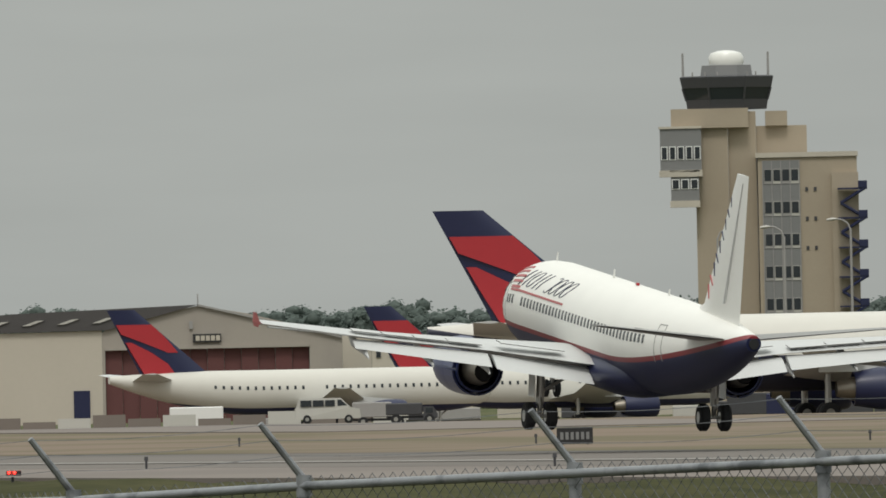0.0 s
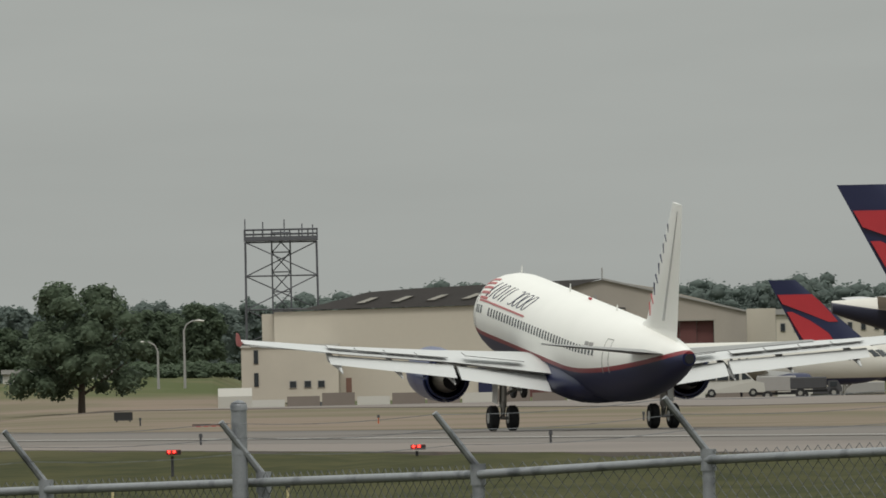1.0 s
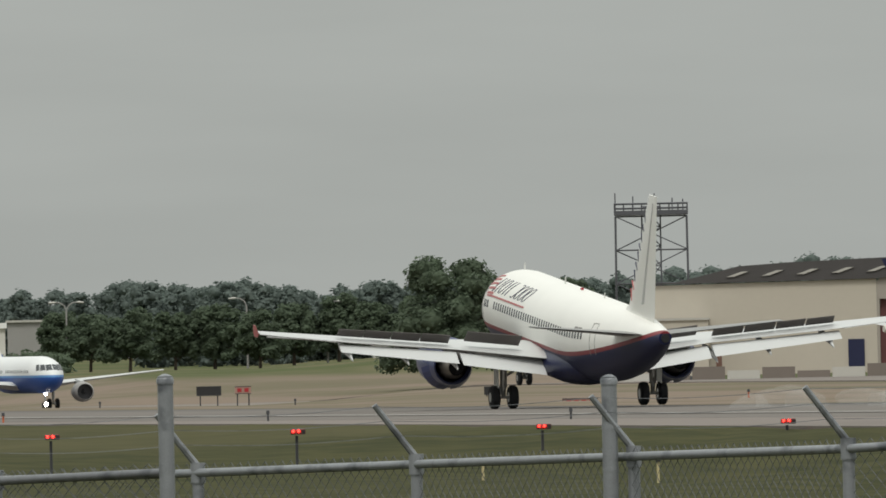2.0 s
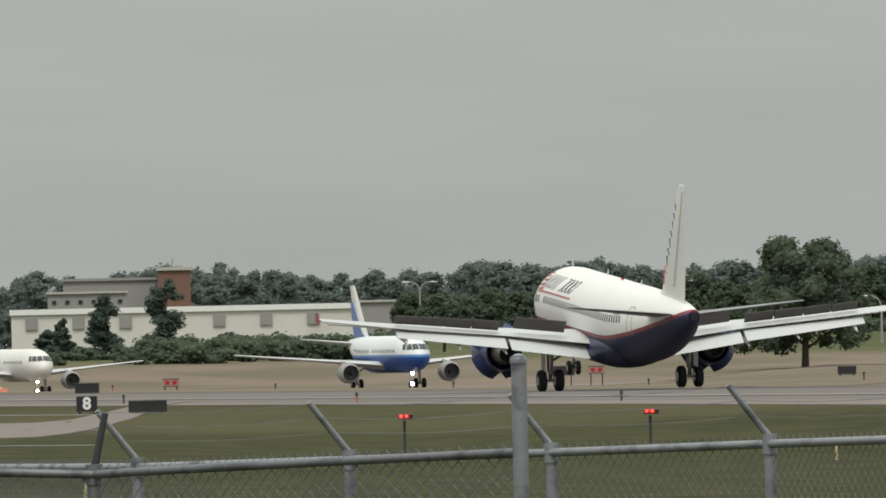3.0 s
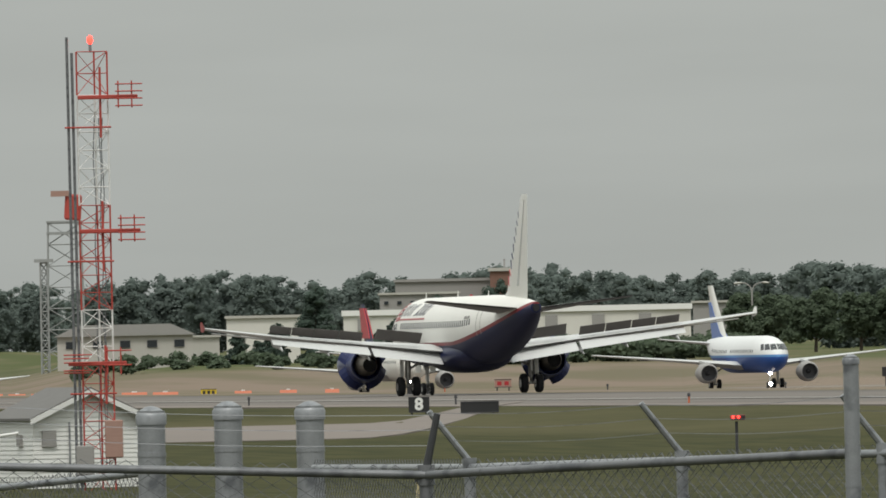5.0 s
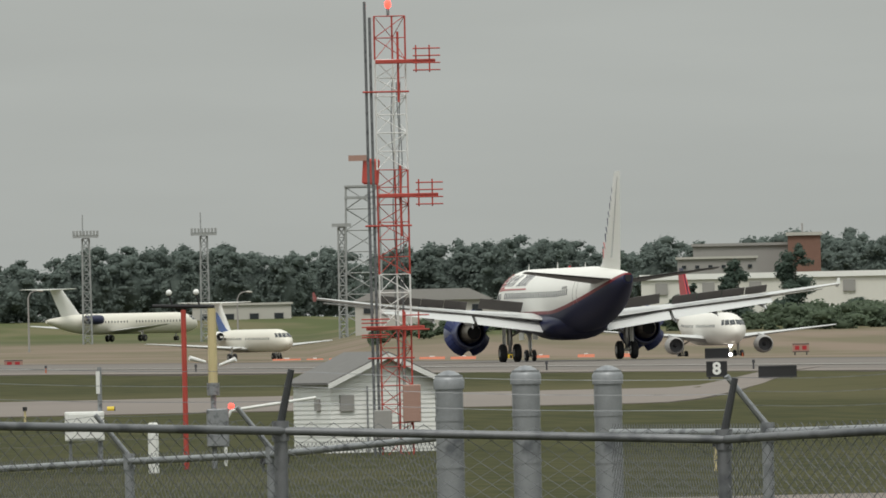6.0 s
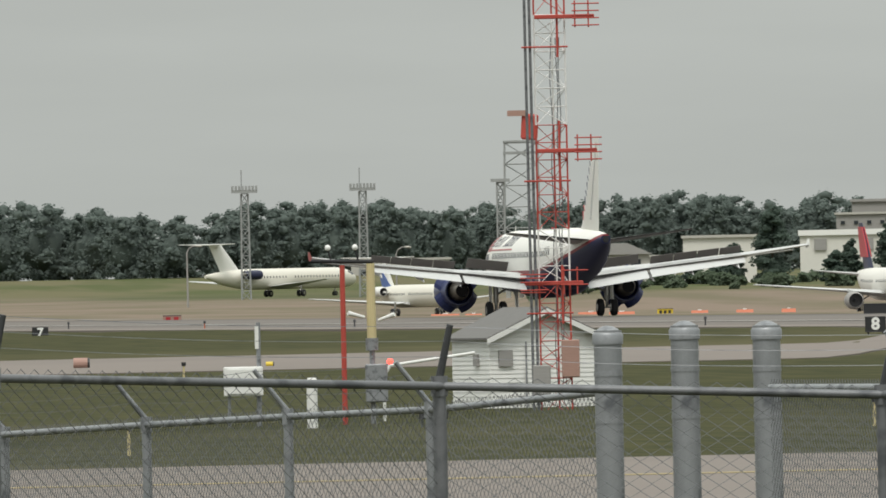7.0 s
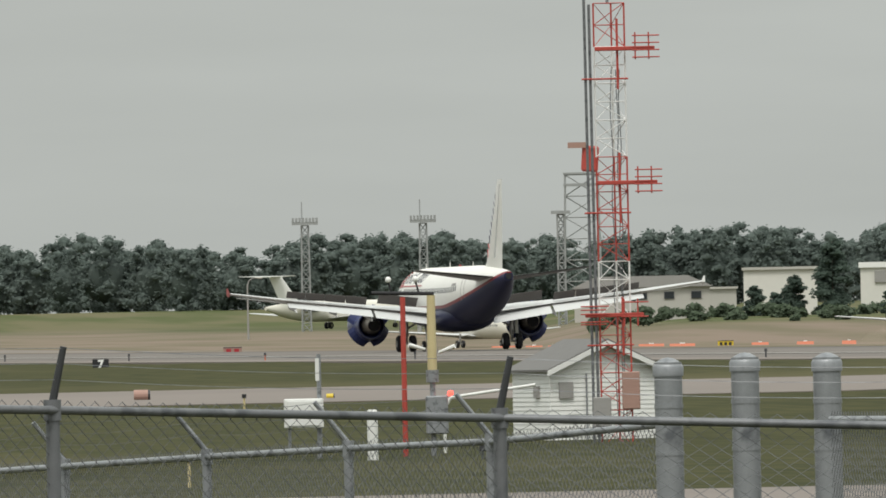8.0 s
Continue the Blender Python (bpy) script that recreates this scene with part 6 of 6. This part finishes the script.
def leaf_cloud(lobes, n, size, rng, core=0.9):
    """Foliage: ragged leafy clumps (centre, radii) clad in leaves that lie open to the sky. Returns points, triangles, quads."""
    iv, fa = ico()
    vols = np.array([a * b * c for _, (a, b, c) in lobes]) ** 0.67
    counts = np.maximum(8, (vols / vols.sum() * n)).astype(int)
    vs, ts, qs, base = [], [], [], 0
    for (c, r), k in zip(lobes, counts):
        c, r = np.array(c), np.array(r)
        vs.append(iv * (0.8 + 0.2 * rng.uniform(size=(len(iv), 1))) * r * core + c)
        ts.append(fa + base)
        base += len(iv)
        out = rng.normal(size=(k, 3))
        out /= np.linalg.norm(out, axis=1)[:, None]
        p = c + out * r * rng.uniform(0.86, 1.1, k)[:, None]
        face = out * 0.5 + np.array((0, 0, 0.8)) + rng.normal(size=(k, 3)) * 0.42
        face /= np.linalg.norm(face, axis=1)[:, None]
        a = np.cross(face, rng.normal(size=(k, 3)))
        a /= np.linalg.norm(a, axis=1)[:, None]
        b = np.cross(face, a)
        sz = size * rng.uniform(0.6, 1.35, k)[:, None]
        vs.append(np.stack([p - a * sz, p + b * sz * 0.7, p + a * sz, p - b * sz * 0.7], 1).reshape(-1, 3))
        qs.append(np.arange(4 * k).reshape(k, 4) + base)
        base += 4 * k
    return np.concatenate(vs), np.concatenate(ts), np.concatenate(qs)


def gathered(clouds):
    base, vs, ts, qs = 0, [], [], []
    for v, t, q in clouds:
        vs.append(v), ts.append(t + base), qs.append(q + base)
        base += len(v)
    return np.concatenate(vs), np.concatenate(ts), np.concatenate(qs)


def cloud_mesh(name, cloud, mat):
    v, t, q = cloud
    me = bpy.data.meshes.new(name)
    me.vertices.add(len(v))
    me.vertices.foreach_set("co", v.astype(np.float32).ravel())
    loops = np.concatenate([t.ravel(), q.ravel()]).astype(np.int32)
    me.loops.add(len(loops))
    me.loops.foreach_set("vertex_index", loops)
    me.polygons.add(len(t) + len(q))
    me.polygons.foreach_set("loop_start", np.concatenate([np.arange(len(t)) * 3, len(t) * 3 + np.arange(len(q)) * 4]).astype(np.int32))
    me.update(calc_edges=True)
    me.validate()
    me.materials.append(mat)
    return me


def broadleaf(u, d, h, w, seed, label, n=2600):
    rng = np.random.default_rng(seed)
    p = spot(u, d)
    t = thing("tree", pose(p.x, p.y, ground_z(p.x, p.y)), label, "tree", "broadleaf trees")
    bm = bmesh.new()
    tube(bm, (0, 0, -0.3), (0.1, 0, h * 0.35), 0.045 * h * 0.7, 0.02 * h, n=10)
    for i in range(7):
        a = i * 2.4
        tube(bm, (0.05, 0, h * (0.16 + 0.03 * i)), (math.cos(a) * w * 0.3, math.sin(a) * w * 0.3, h * (0.4 + 0.05 * i)), 0.012 * h, 0.004 * h, n=6)
    part("trunk", bm, BARK, t)
    lobes = [((0, 0, h * 0.52), (w * 0.30, w * 0.30, h * 0.30))]
    for i in range(64):
        a = rng.uniform(0, 2 * math.pi)
        zz = rng.uniform(0.21, 0.94)
        span = w * 0.43 * math.sin(math.pi * min(0.97, 0.27 + 0.66 * zz)) ** 0.7
        r = w * rng.uniform(0.06, 0.11)
        lobes.append(((math.cos(a) * span * rng.uniform(0.45, 1), math.sin(a) * span * rng.uniform(0.45, 1), zz * h), (r, r, min(r * 0.85, h * 0.1))))
    part("crown", cloud_mesh("crown", leaf_cloud(lobes, n * 3, 0.24, rng), LEAF), None, t)
    return t


def conifer(u, d, h, w, seed):
    rng = np.random.default_rng(seed)
    p = spot(u, d)
    t = thing("conifer_tree", pose(p.x, p.y, ground_z(p.x, p.y)), "dark narrow evergreen tree before the warehouse", "tree", "evergreen trees")
    bm = bmesh.new()
    tube(bm, (0, 0, -0.3), (0, 0, h * 0.95), 0.2, 0.03, n=8)
    part("trunk", bm, BARK, t)
    lobes = []
    for i in range(26):
        z = 0.08 + 0.86 * i / 25
        span = w * 0.5 * (0.22 + 0.95 * math.sin(math.pi * min(1, 0.26 + 0.74 * z)) ** 0.7) * rng.uniform(0.65, 1.1)
        a = rng.uniform(0, 2 * math.pi)
        lobes.append(((math.cos(a) * span * 0.5, math.sin(a) * span * 0.5, h * z), (span * 0.55, span * 0.55, h * rng.uniform(0.05, 0.085))))
    part("crown", cloud_mesh("crown", leaf_cloud(lobes, 2600, 0.22, rng), LEAF_FIR), None, t)


def woods():
    rng = np.random.default_rng(7)
    clouds = []
    u = -4900.0
    while u < 1500:
        for row in range(2):
            d = 3300 + 150 * row + rng.uniform(-60, 60)
            if -1900 < u < -1350:
                d -= 600
            elif u < -3250:
                d += 480
            crest = 106 if u > -1000 else 122
            top = height(crest + rng.normal() * 6 - 6 * row + 8 * math.sin(u * 0.011) + 6 * math.sin(u * 0.031 + 1), d)
            p = spot(u + rng.uniform(-20, 20), d)
            base = ground_z(p.x, p.y)
            h = max(5, top - base)
            w = h * rng.uniform(0.62, 0.9)
            lobes = [((p.x, p.y, base + h * 0.42), (w * 0.42, w * 0.3, h * 0.42))]
            for i in range(24):
                z = 0.05 + 0.87 * i / 23
                span = w * 0.44 * math.sin(math.pi * min(0.97, 0.3 + 0.62 * z)) ** 0.6
                a = rng.uniform(0, 2 * math.pi)
                lobes.append(((p.x + math.cos(a) * span * rng.uniform(0.3, 1), p.y + math.sin(a) * span * 0.8, base + h * z),
                              (w * rng.uniform(0.10, 0.19), w * 0.15, h * rng.uniform(0.05, 0.10))))
            clouds.append(leaf_cloud(lobes, 1400 if row == 0 else 1000, 0.36, rng))
        u += rng.uniform(22, 38)
    tagged(new("woods", cloud_mesh("woods", gathered(clouds), LEAF_FAR)), "long belt of mature trees with haze tinted into their green", "woods", kind="stuff")
    # shrubs along the embankment
    clouds = []
    for i in range(215):
        u = rng.uniform(-2530, -2080) if i < 110 else rng.uniform(-3240, -2530) if i < 170 else rng.uniform(-1290, -1085)
        d = rng.uniform(2330, 2480) if i < 170 else rng.uniform(2210, 2290)
        p = spot(u, d)
        b = ground_z(p.x, p.y)
        h = rng.uniform(1.0, 3.0) if i < 110 else rng.uniform(0.6, 1.8)
        lobes = [((p.x + rng.normal() * h * 0.5, p.y + rng.normal() * h * 0.4, b + h * z), (h * rng.uniform(0.4, 0.7), h * 0.6, h * 0.3)) for z in (0.15, 0.3, 0.45, 0.6, 0.75)]
        clouds.append(leaf_cloud(lobes, 260, 0.3, rng))
    tagged(new("shrubs", cloud_mesh("shrubs", gathered(clouds), LEAF)), "low dark shrubs on the far embankment", "shrubs", kind="stuff")


def trees():
    woods()
    broadleaf(-1362, 1950, 13.6, 16.0, 1, "large broad green tree near the cream hangar", 3600)
    for i, (u, d, h, w) in enumerate(((-1490, 2320, 7.0, 8), (-1240, 2320, 8.0, 8), (-1200, 2350, 7.6, 8), (-1150, 2300, 8.6, 8), (-1560, 2500, 9, 9), (-1640, 2500, 8.2, 9), (-1700, 2450, 7.4, 8), (-1780, 2500, 8.6, 9), (-1850, 2500, 7.6, 8), (-1930, 2450, 8, 9), (-2000, 2500, 7.6, 9), (-2055, 2550, 8, 8), (-1420, 2450, 7.5, 8))):
        broadleaf(u, d, h, w, 20 + i, "leafy green tree at the edge of the airfield", 1700)
    for i, (u, d, h, w) in enumerate(((-2492, 2420, 10.2, 5.4), (-2814, 2420, 9.8, 5.0), (-2599, 2430, 8.4, 4.4), (-2674, 2430, 5.4, 2.6), (-2884, 2420, 5.2, 3.4), (-2952, 2450, 4.0, 2.8), (-2380, 2450, 3.2, 4.0), (-2704, 2440, 4.0, 3.6), (-2916, 2440, 3.0, 3.0))):
        conifer(u, d, h, w, 50 + i)


# ---- the perimeter fence ----
B_LINE = [(1300, 82, 376), (784, 85, 388), (-252, 88, 414), (-660, 89, 431), (-1425, 93, 442), (-1812, 94.5, 449), (-2169, 95.5, 454), (-2545, 97, 459), (-2822, 101, 454)]
C_LINE = [(-3116, 112, 455), (-3419, 115, 479), (-3676, 117.5, 486), (-3926, 121, 495), (-4295, 127, 512), (-4700, 134, 531)]
A_LINE = [(-1874, 91.2, 447), (-2523, 93.4, 466), (-2622, 94, 470), (-3404, 94, 438), (-4190, 91, 407), (-4980, 88, 377)]


def along(line, u):
    for (u0, d0, v0), (u1, d1, v1) in zip(line, line[1:]):
        if u1 <= u <= u0:
            k = (u0 - u) / (u0 - u1)
            d = d0 + (d1 - d0) * k
            return at(u, v0 + (v1 - v0) * k, d)
    u, d, v = line[-1] if u < line[-1][0] else line[0]
    return at(u, v, d)


def chain_link(line, drop, pitch):
    """Woven wire: zigzag wires that hook into one another, as thin three-sided rods."""
    pts = [at(u, v, d) for u, d, v in line]
    seg = [(b - a).length for a, b in zip(pts, pts[1:])]
    total = sum(seg)
    n = int(total / pitch)
    verts, faces = [], []

    def on(s):
        for a, b, l in zip(pts, pts[1:], seg):
            if s <= l:
                return a.lerp(b, s / l)
            s -= l
        return pts[-1].copy()
    r = 0.0017
    rows = int(drop / 0.036)
    for i in range(n):
        prev = None
        for j in range(rows + 1):
            s = (i + 0.5 + (0.53 if (i + j) % 2 else -0.53)) * pitch
            p = on(min(total - 0.01, s))
            p.z += 0.045 - j * 0.036
            p.y += 0.035 + (0.003 if j % 2 else -0.003)
            k = len(verts)
            verts += [(p.x - r, p.y, p.z), (p.x + r, p.y, p.z + r), (p.x, p.y - r * 1.5, p.z - r)]
            if prev is not None:
                for a in range(3):
                    b = (a + 1) % 3
                    faces.append((prev + a, prev + b, k + b, k + a))
            prev = k
    me = bpy.data.meshes.new("wire_mesh")
    me.from_pydata(verts, [], faces)
    me.materials.append(GALV_DARK)
    return me


def fence(line, posts, arm, label, arm_mat, post_r, steel, pitch):
    f = thing("chain_link_fence", Matrix.Identity(4), label, "fence")
    tagged(part("wire_mesh", chain_link(line, 1.25, pitch), None, f, "woven galvanised wire mesh"), kind="stuff")
    pts = [at(u, v, d) for u, d, v in line]
    for a, b in zip(pts, pts[1:]):
        bm = bmesh.new()
        tube(bm, a, b, 0.021, n=10)
        part("top_rail", bm, steel, f, "galvanised top rail", smooth=True)
    tips = []
    for u in posts:
        p = along(line, u)
        g = ground_z(p.x, p.y)
        bm = bmesh.new()
        tube(bm, (p.x, p.y + 0.03, g - 0.2), (p.x, p.y + 0.03, p.z + 0.02), post_r, n=12)
        post = part("post", bm, steel, f, smooth=True)
        bm = bmesh.new()
        tube(bm, (p.x, p.y + 0.03, p.z - 0.05), (p.x, p.y + 0.03, p.z + 0.05), post_r * 1.25, n=12)
        part("rail_cap", bm, steel, post, smooth=True)
        tip = p + Vector(arm)
        bm = bmesh.new()
        tube(bm, p + Vector((0, 0.03, 0.03)), tip, post_r * 0.62, post_r * 0.5, n=8)
        part("barb_arm", bm, arm_mat, post, "angled barbed wire arm", smooth=True)
        tips.append((p + Vector((0, 0.03, 0.03)), tip))
    for k in (0.42, 0.7, 0.97):
        for (a0, a1), (b0, b1) in zip(tips, tips[1:]):
            bm = bmesh.new()
            a, b = a0.lerp(a1, k), b0.lerp(b1, k)
            n = 9
            q = [a.lerp(b, i / n) - Vector((0, 0, 0.02 * math.sin(math.pi * i / n))) for i in range(n + 1)]
            loft(bm, [[c + Vector((0, 0, 0.0018)), c + Vector((0, -0.0018, -0.001)), c + Vector((0, 0.0018, -0.001))] for c in q])
            part("barbed_strand", bm, GALV_OLD, f)
    return f


def tall_post(u, d, v, r, label, band=True):
    s = Site("steel_bollard" if r > 0.06 else "gate_post", u, d, label, "post", "steel pipe posts" if r > 0.06 else "gate posts")
    h = s.h(v)
    bm = bmesh.new()
    tube(bm, (0, 0, -0.2), (0, 0, h - r * 0.35), r, n=24)
    p = part("pipe", bm, GALV, s.ob, smooth=True)
    bm = bmesh.new()
    prof = [(1.10, -1.0), (1.12, -0.35), (1.0, -0.15), (0.75, 0.1), (0.4, 0.28), (0.03, 0.35)]
    loft(bm, [[(k * r * math.cos(2 * math.pi * i / 20), k * r * math.sin(2 * math.pi * i / 20), h - r * 0.35 + z * r) for i in range(20)] for k, z in prof])
    part("cap", bm, GALV, p, "domed steel cap", smooth=True)
    for z in ((h - 0.28, h - 0.55) if r > 0.06 else (h - 0.25, h - 0.45, h - 0.62)):
        bm = bmesh.new()
        tube(bm, (0, 0, z - 0.012), (0, 0, z + 0.012), r * 1.045, n=20)
        part("band", bm, GALV, p)


glide_slope_mast()
equipment_hut()
near_field()
airfield_signs()
control_tower()
hangar()
backdrop_buildings()
far_masts()
apron()
trees()
fence(B_LINE, (1110, 668, 228, -252, -660, -1040, -1425, -1812, -2169, -2545), (-0.21, 0, 0.29), "galvanised chain-link fence with barbed wire arms along the airfield", GALV, 0.030, GALV, 0.036)
fence(C_LINE, (-3424, -3676, -3927, -4178, -4430), (-0.21, 0, 0.29), "galvanised chain-link fence running on past the pipe posts", GALV, 0.030, GALV, 0.036)
fence(A_LINE, (-2622, -3407, -4198, -4975), (0.055, 0, 0.30), "nearer chain-link fence branching off with upright barb arms", ARM_DARK, 0.034, GALV_OLD, 0.055)
for u, v in ((-3109, 337), (-2973, 331), (-2828, 334)):
    tall_post(u, 110, v, 0.080, "thick galvanised steel pipe post with a domed cap")
for u, v in ((-1869, 272), (-1084, 290)):
    tall_post(u, 91, v, 0.037, "tall galvanised gate post with clamp bands")


# ---- tyre smoke and blown dust: faint rigid puffs that swell out of the runway and drift along ----
def smoke_material(name, color, density):
    m = bpy.data.materials.new(name)
    m.use_nodes = True
    n, l = m.node_tree.nodes, m.node_tree.links
    n.clear()
    out, mix, tr, df = (n.new(k) for k in ("ShaderNodeOutputMaterial", "ShaderNodeMixShader", "ShaderNodeBsdfTransparent", "ShaderNodeBsdfDiffuse"))
    df.inputs[0].default_value = (*color, 1)
    mix.inputs[0].default_value = density
    l.new(tr.outputs[0], mix.inputs[1]), l.new(df.outputs[0], mix.inputs[2]), l.new(mix.outputs[0], out.inputs[0])
    return m


SMOKE = smoke_material("thin_smoke", (0.80, 0.80, 0.79), 0.07)
DUST = smoke_material("thin_dust", (0.50, 0.43, 0.35), 0.055)
PUFFS = []


def puff(name, mat, size, rng, label, group):
    bm = bmesh.new()
    bmesh.ops.create_icosphere(bm, subdivisions=3, radius=1)
    k = rng.uniform(0, 6, 3)
    for v in bm.verts:
        v.co *= 1 + 0.16 * math.sin(3.1 * v.co.x + k[0]) + 0.14 * math.sin(4.3 * v.co.y + k[1]) + 0.1 * math.sin(5.7 * v.co.z + k[2])
        v.co = Vector((v.co.x * size[0], v.co.y * size[1], v.co.z * size[2]))
    ob = part(name, bm, mat, None, smooth=True)
    return tagged(ob, label, "smoke" if mat is SMOKE else "dust", group)


def smoke():
    """Each puff: object, place, half height, moment it appears, drift."""
    rng = np.random.default_rng(3)
    for x_off, y_start, y_end, n in ((-3.8, 850, 884, 5), (3.8, 858, 890, 4)):
        for i in range(n):
            y = y_start + (y_end - y_start) * i / n
            r = rng.uniform(0.7, 1.2)
            ob = puff("smoke_puff", SMOKE, (r * 1.1, r * 2.4, r * 0.75), rng, "thin pale puff of tyre smoke over the runway", "smoke puffs")
            PUFFS.append((ob, RUN_X + x_off + rng.normal() * 0.7, y, r * 0.75, max(0.1, (y - 850) / 75 + 0.85), (0.8, 5.0)))
    for i in range(12):
        t = 2.0 + 5.4 * i / 12
        y = 945 + 67.5 * (t - 2.0) + rng.uniform(-4, 14)
        size = (rng.uniform(2, 4), rng.uniform(4, 7), rng.uniform(0.6, 1.2))
        ob = puff("dust_puff", DUST, size, rng, "thin tan veil of dust blown along the runway", "dust puffs")
        PUFFS.append((ob, RUN_X + rng.uniform(12, 34), y, size[2], t, (2.0, 24.0)))


smoke()


# ---- what moves ----
def motions():
    walk(airliner, [(t, pose(RUN_X, y, z, roll, -pitch, 90 + head)) for t, y, z, head, pitch, roll in A320_ROWS])
    for ob, c, axis in SPOILERS:
        ax = Vector(axis).normalized()
        rows = []
        for t, ang in ((0, 0), (1.2, 0), (1.35, 3), (2.1, 46), (2.4, 50), (8.0, 50)):
            rows.append((t, Matrix.Translation(c) @ Matrix.Rotation(radians(ang), 4, ax)))
        walk(ob, rows)
    for ob in GEAR:
        walk(ob, [(t, pose(0, 0, z)) for t, z in ((0, -0.29), (0.9, -0.22), (1.15, -0.08), (1.5, 0), (8.0, 0))])
    for ob, base in DOORS:
        rows = []
        for t, ang in ((0, 0), (1.5, 0), (1.9, 12), (2.5, 44), (8.0, 44)):
            rows.append((t, base @ Matrix.Rotation(radians(-ang), 4, "Y")))
        walk(ob, rows)
    for ob, (u, d, turn), du, back in ((taxi_a, TAXI_A, 23, 0.4), (taxi_b, TAXI_B, 37, 0.8), (taxi_c, TAXI_C, 8, 0.2)):
        walk(ob, [(t, rest(u + du * (t - 4), d - back * (t - 4), turn)) for t in (0, 2, 4, 6, 8)])
    for ob, x, y, r, born, (dx, dy) in PUFFS:
        low = RUNWAY_Z - 0.45 - r * 1.5
        k = (8.0 - born) / 6
        walk(ob, [(0, pose(x, y, low)), (born - 0.05, pose(x, y, low)), (born + 0.4, pose(x + dx * 0.15, y + dy * 0.15, RUNWAY_Z)), (8.0, pose(x + dx * k, y + dy * k, RUNWAY_Z - 0.1))])


motions()
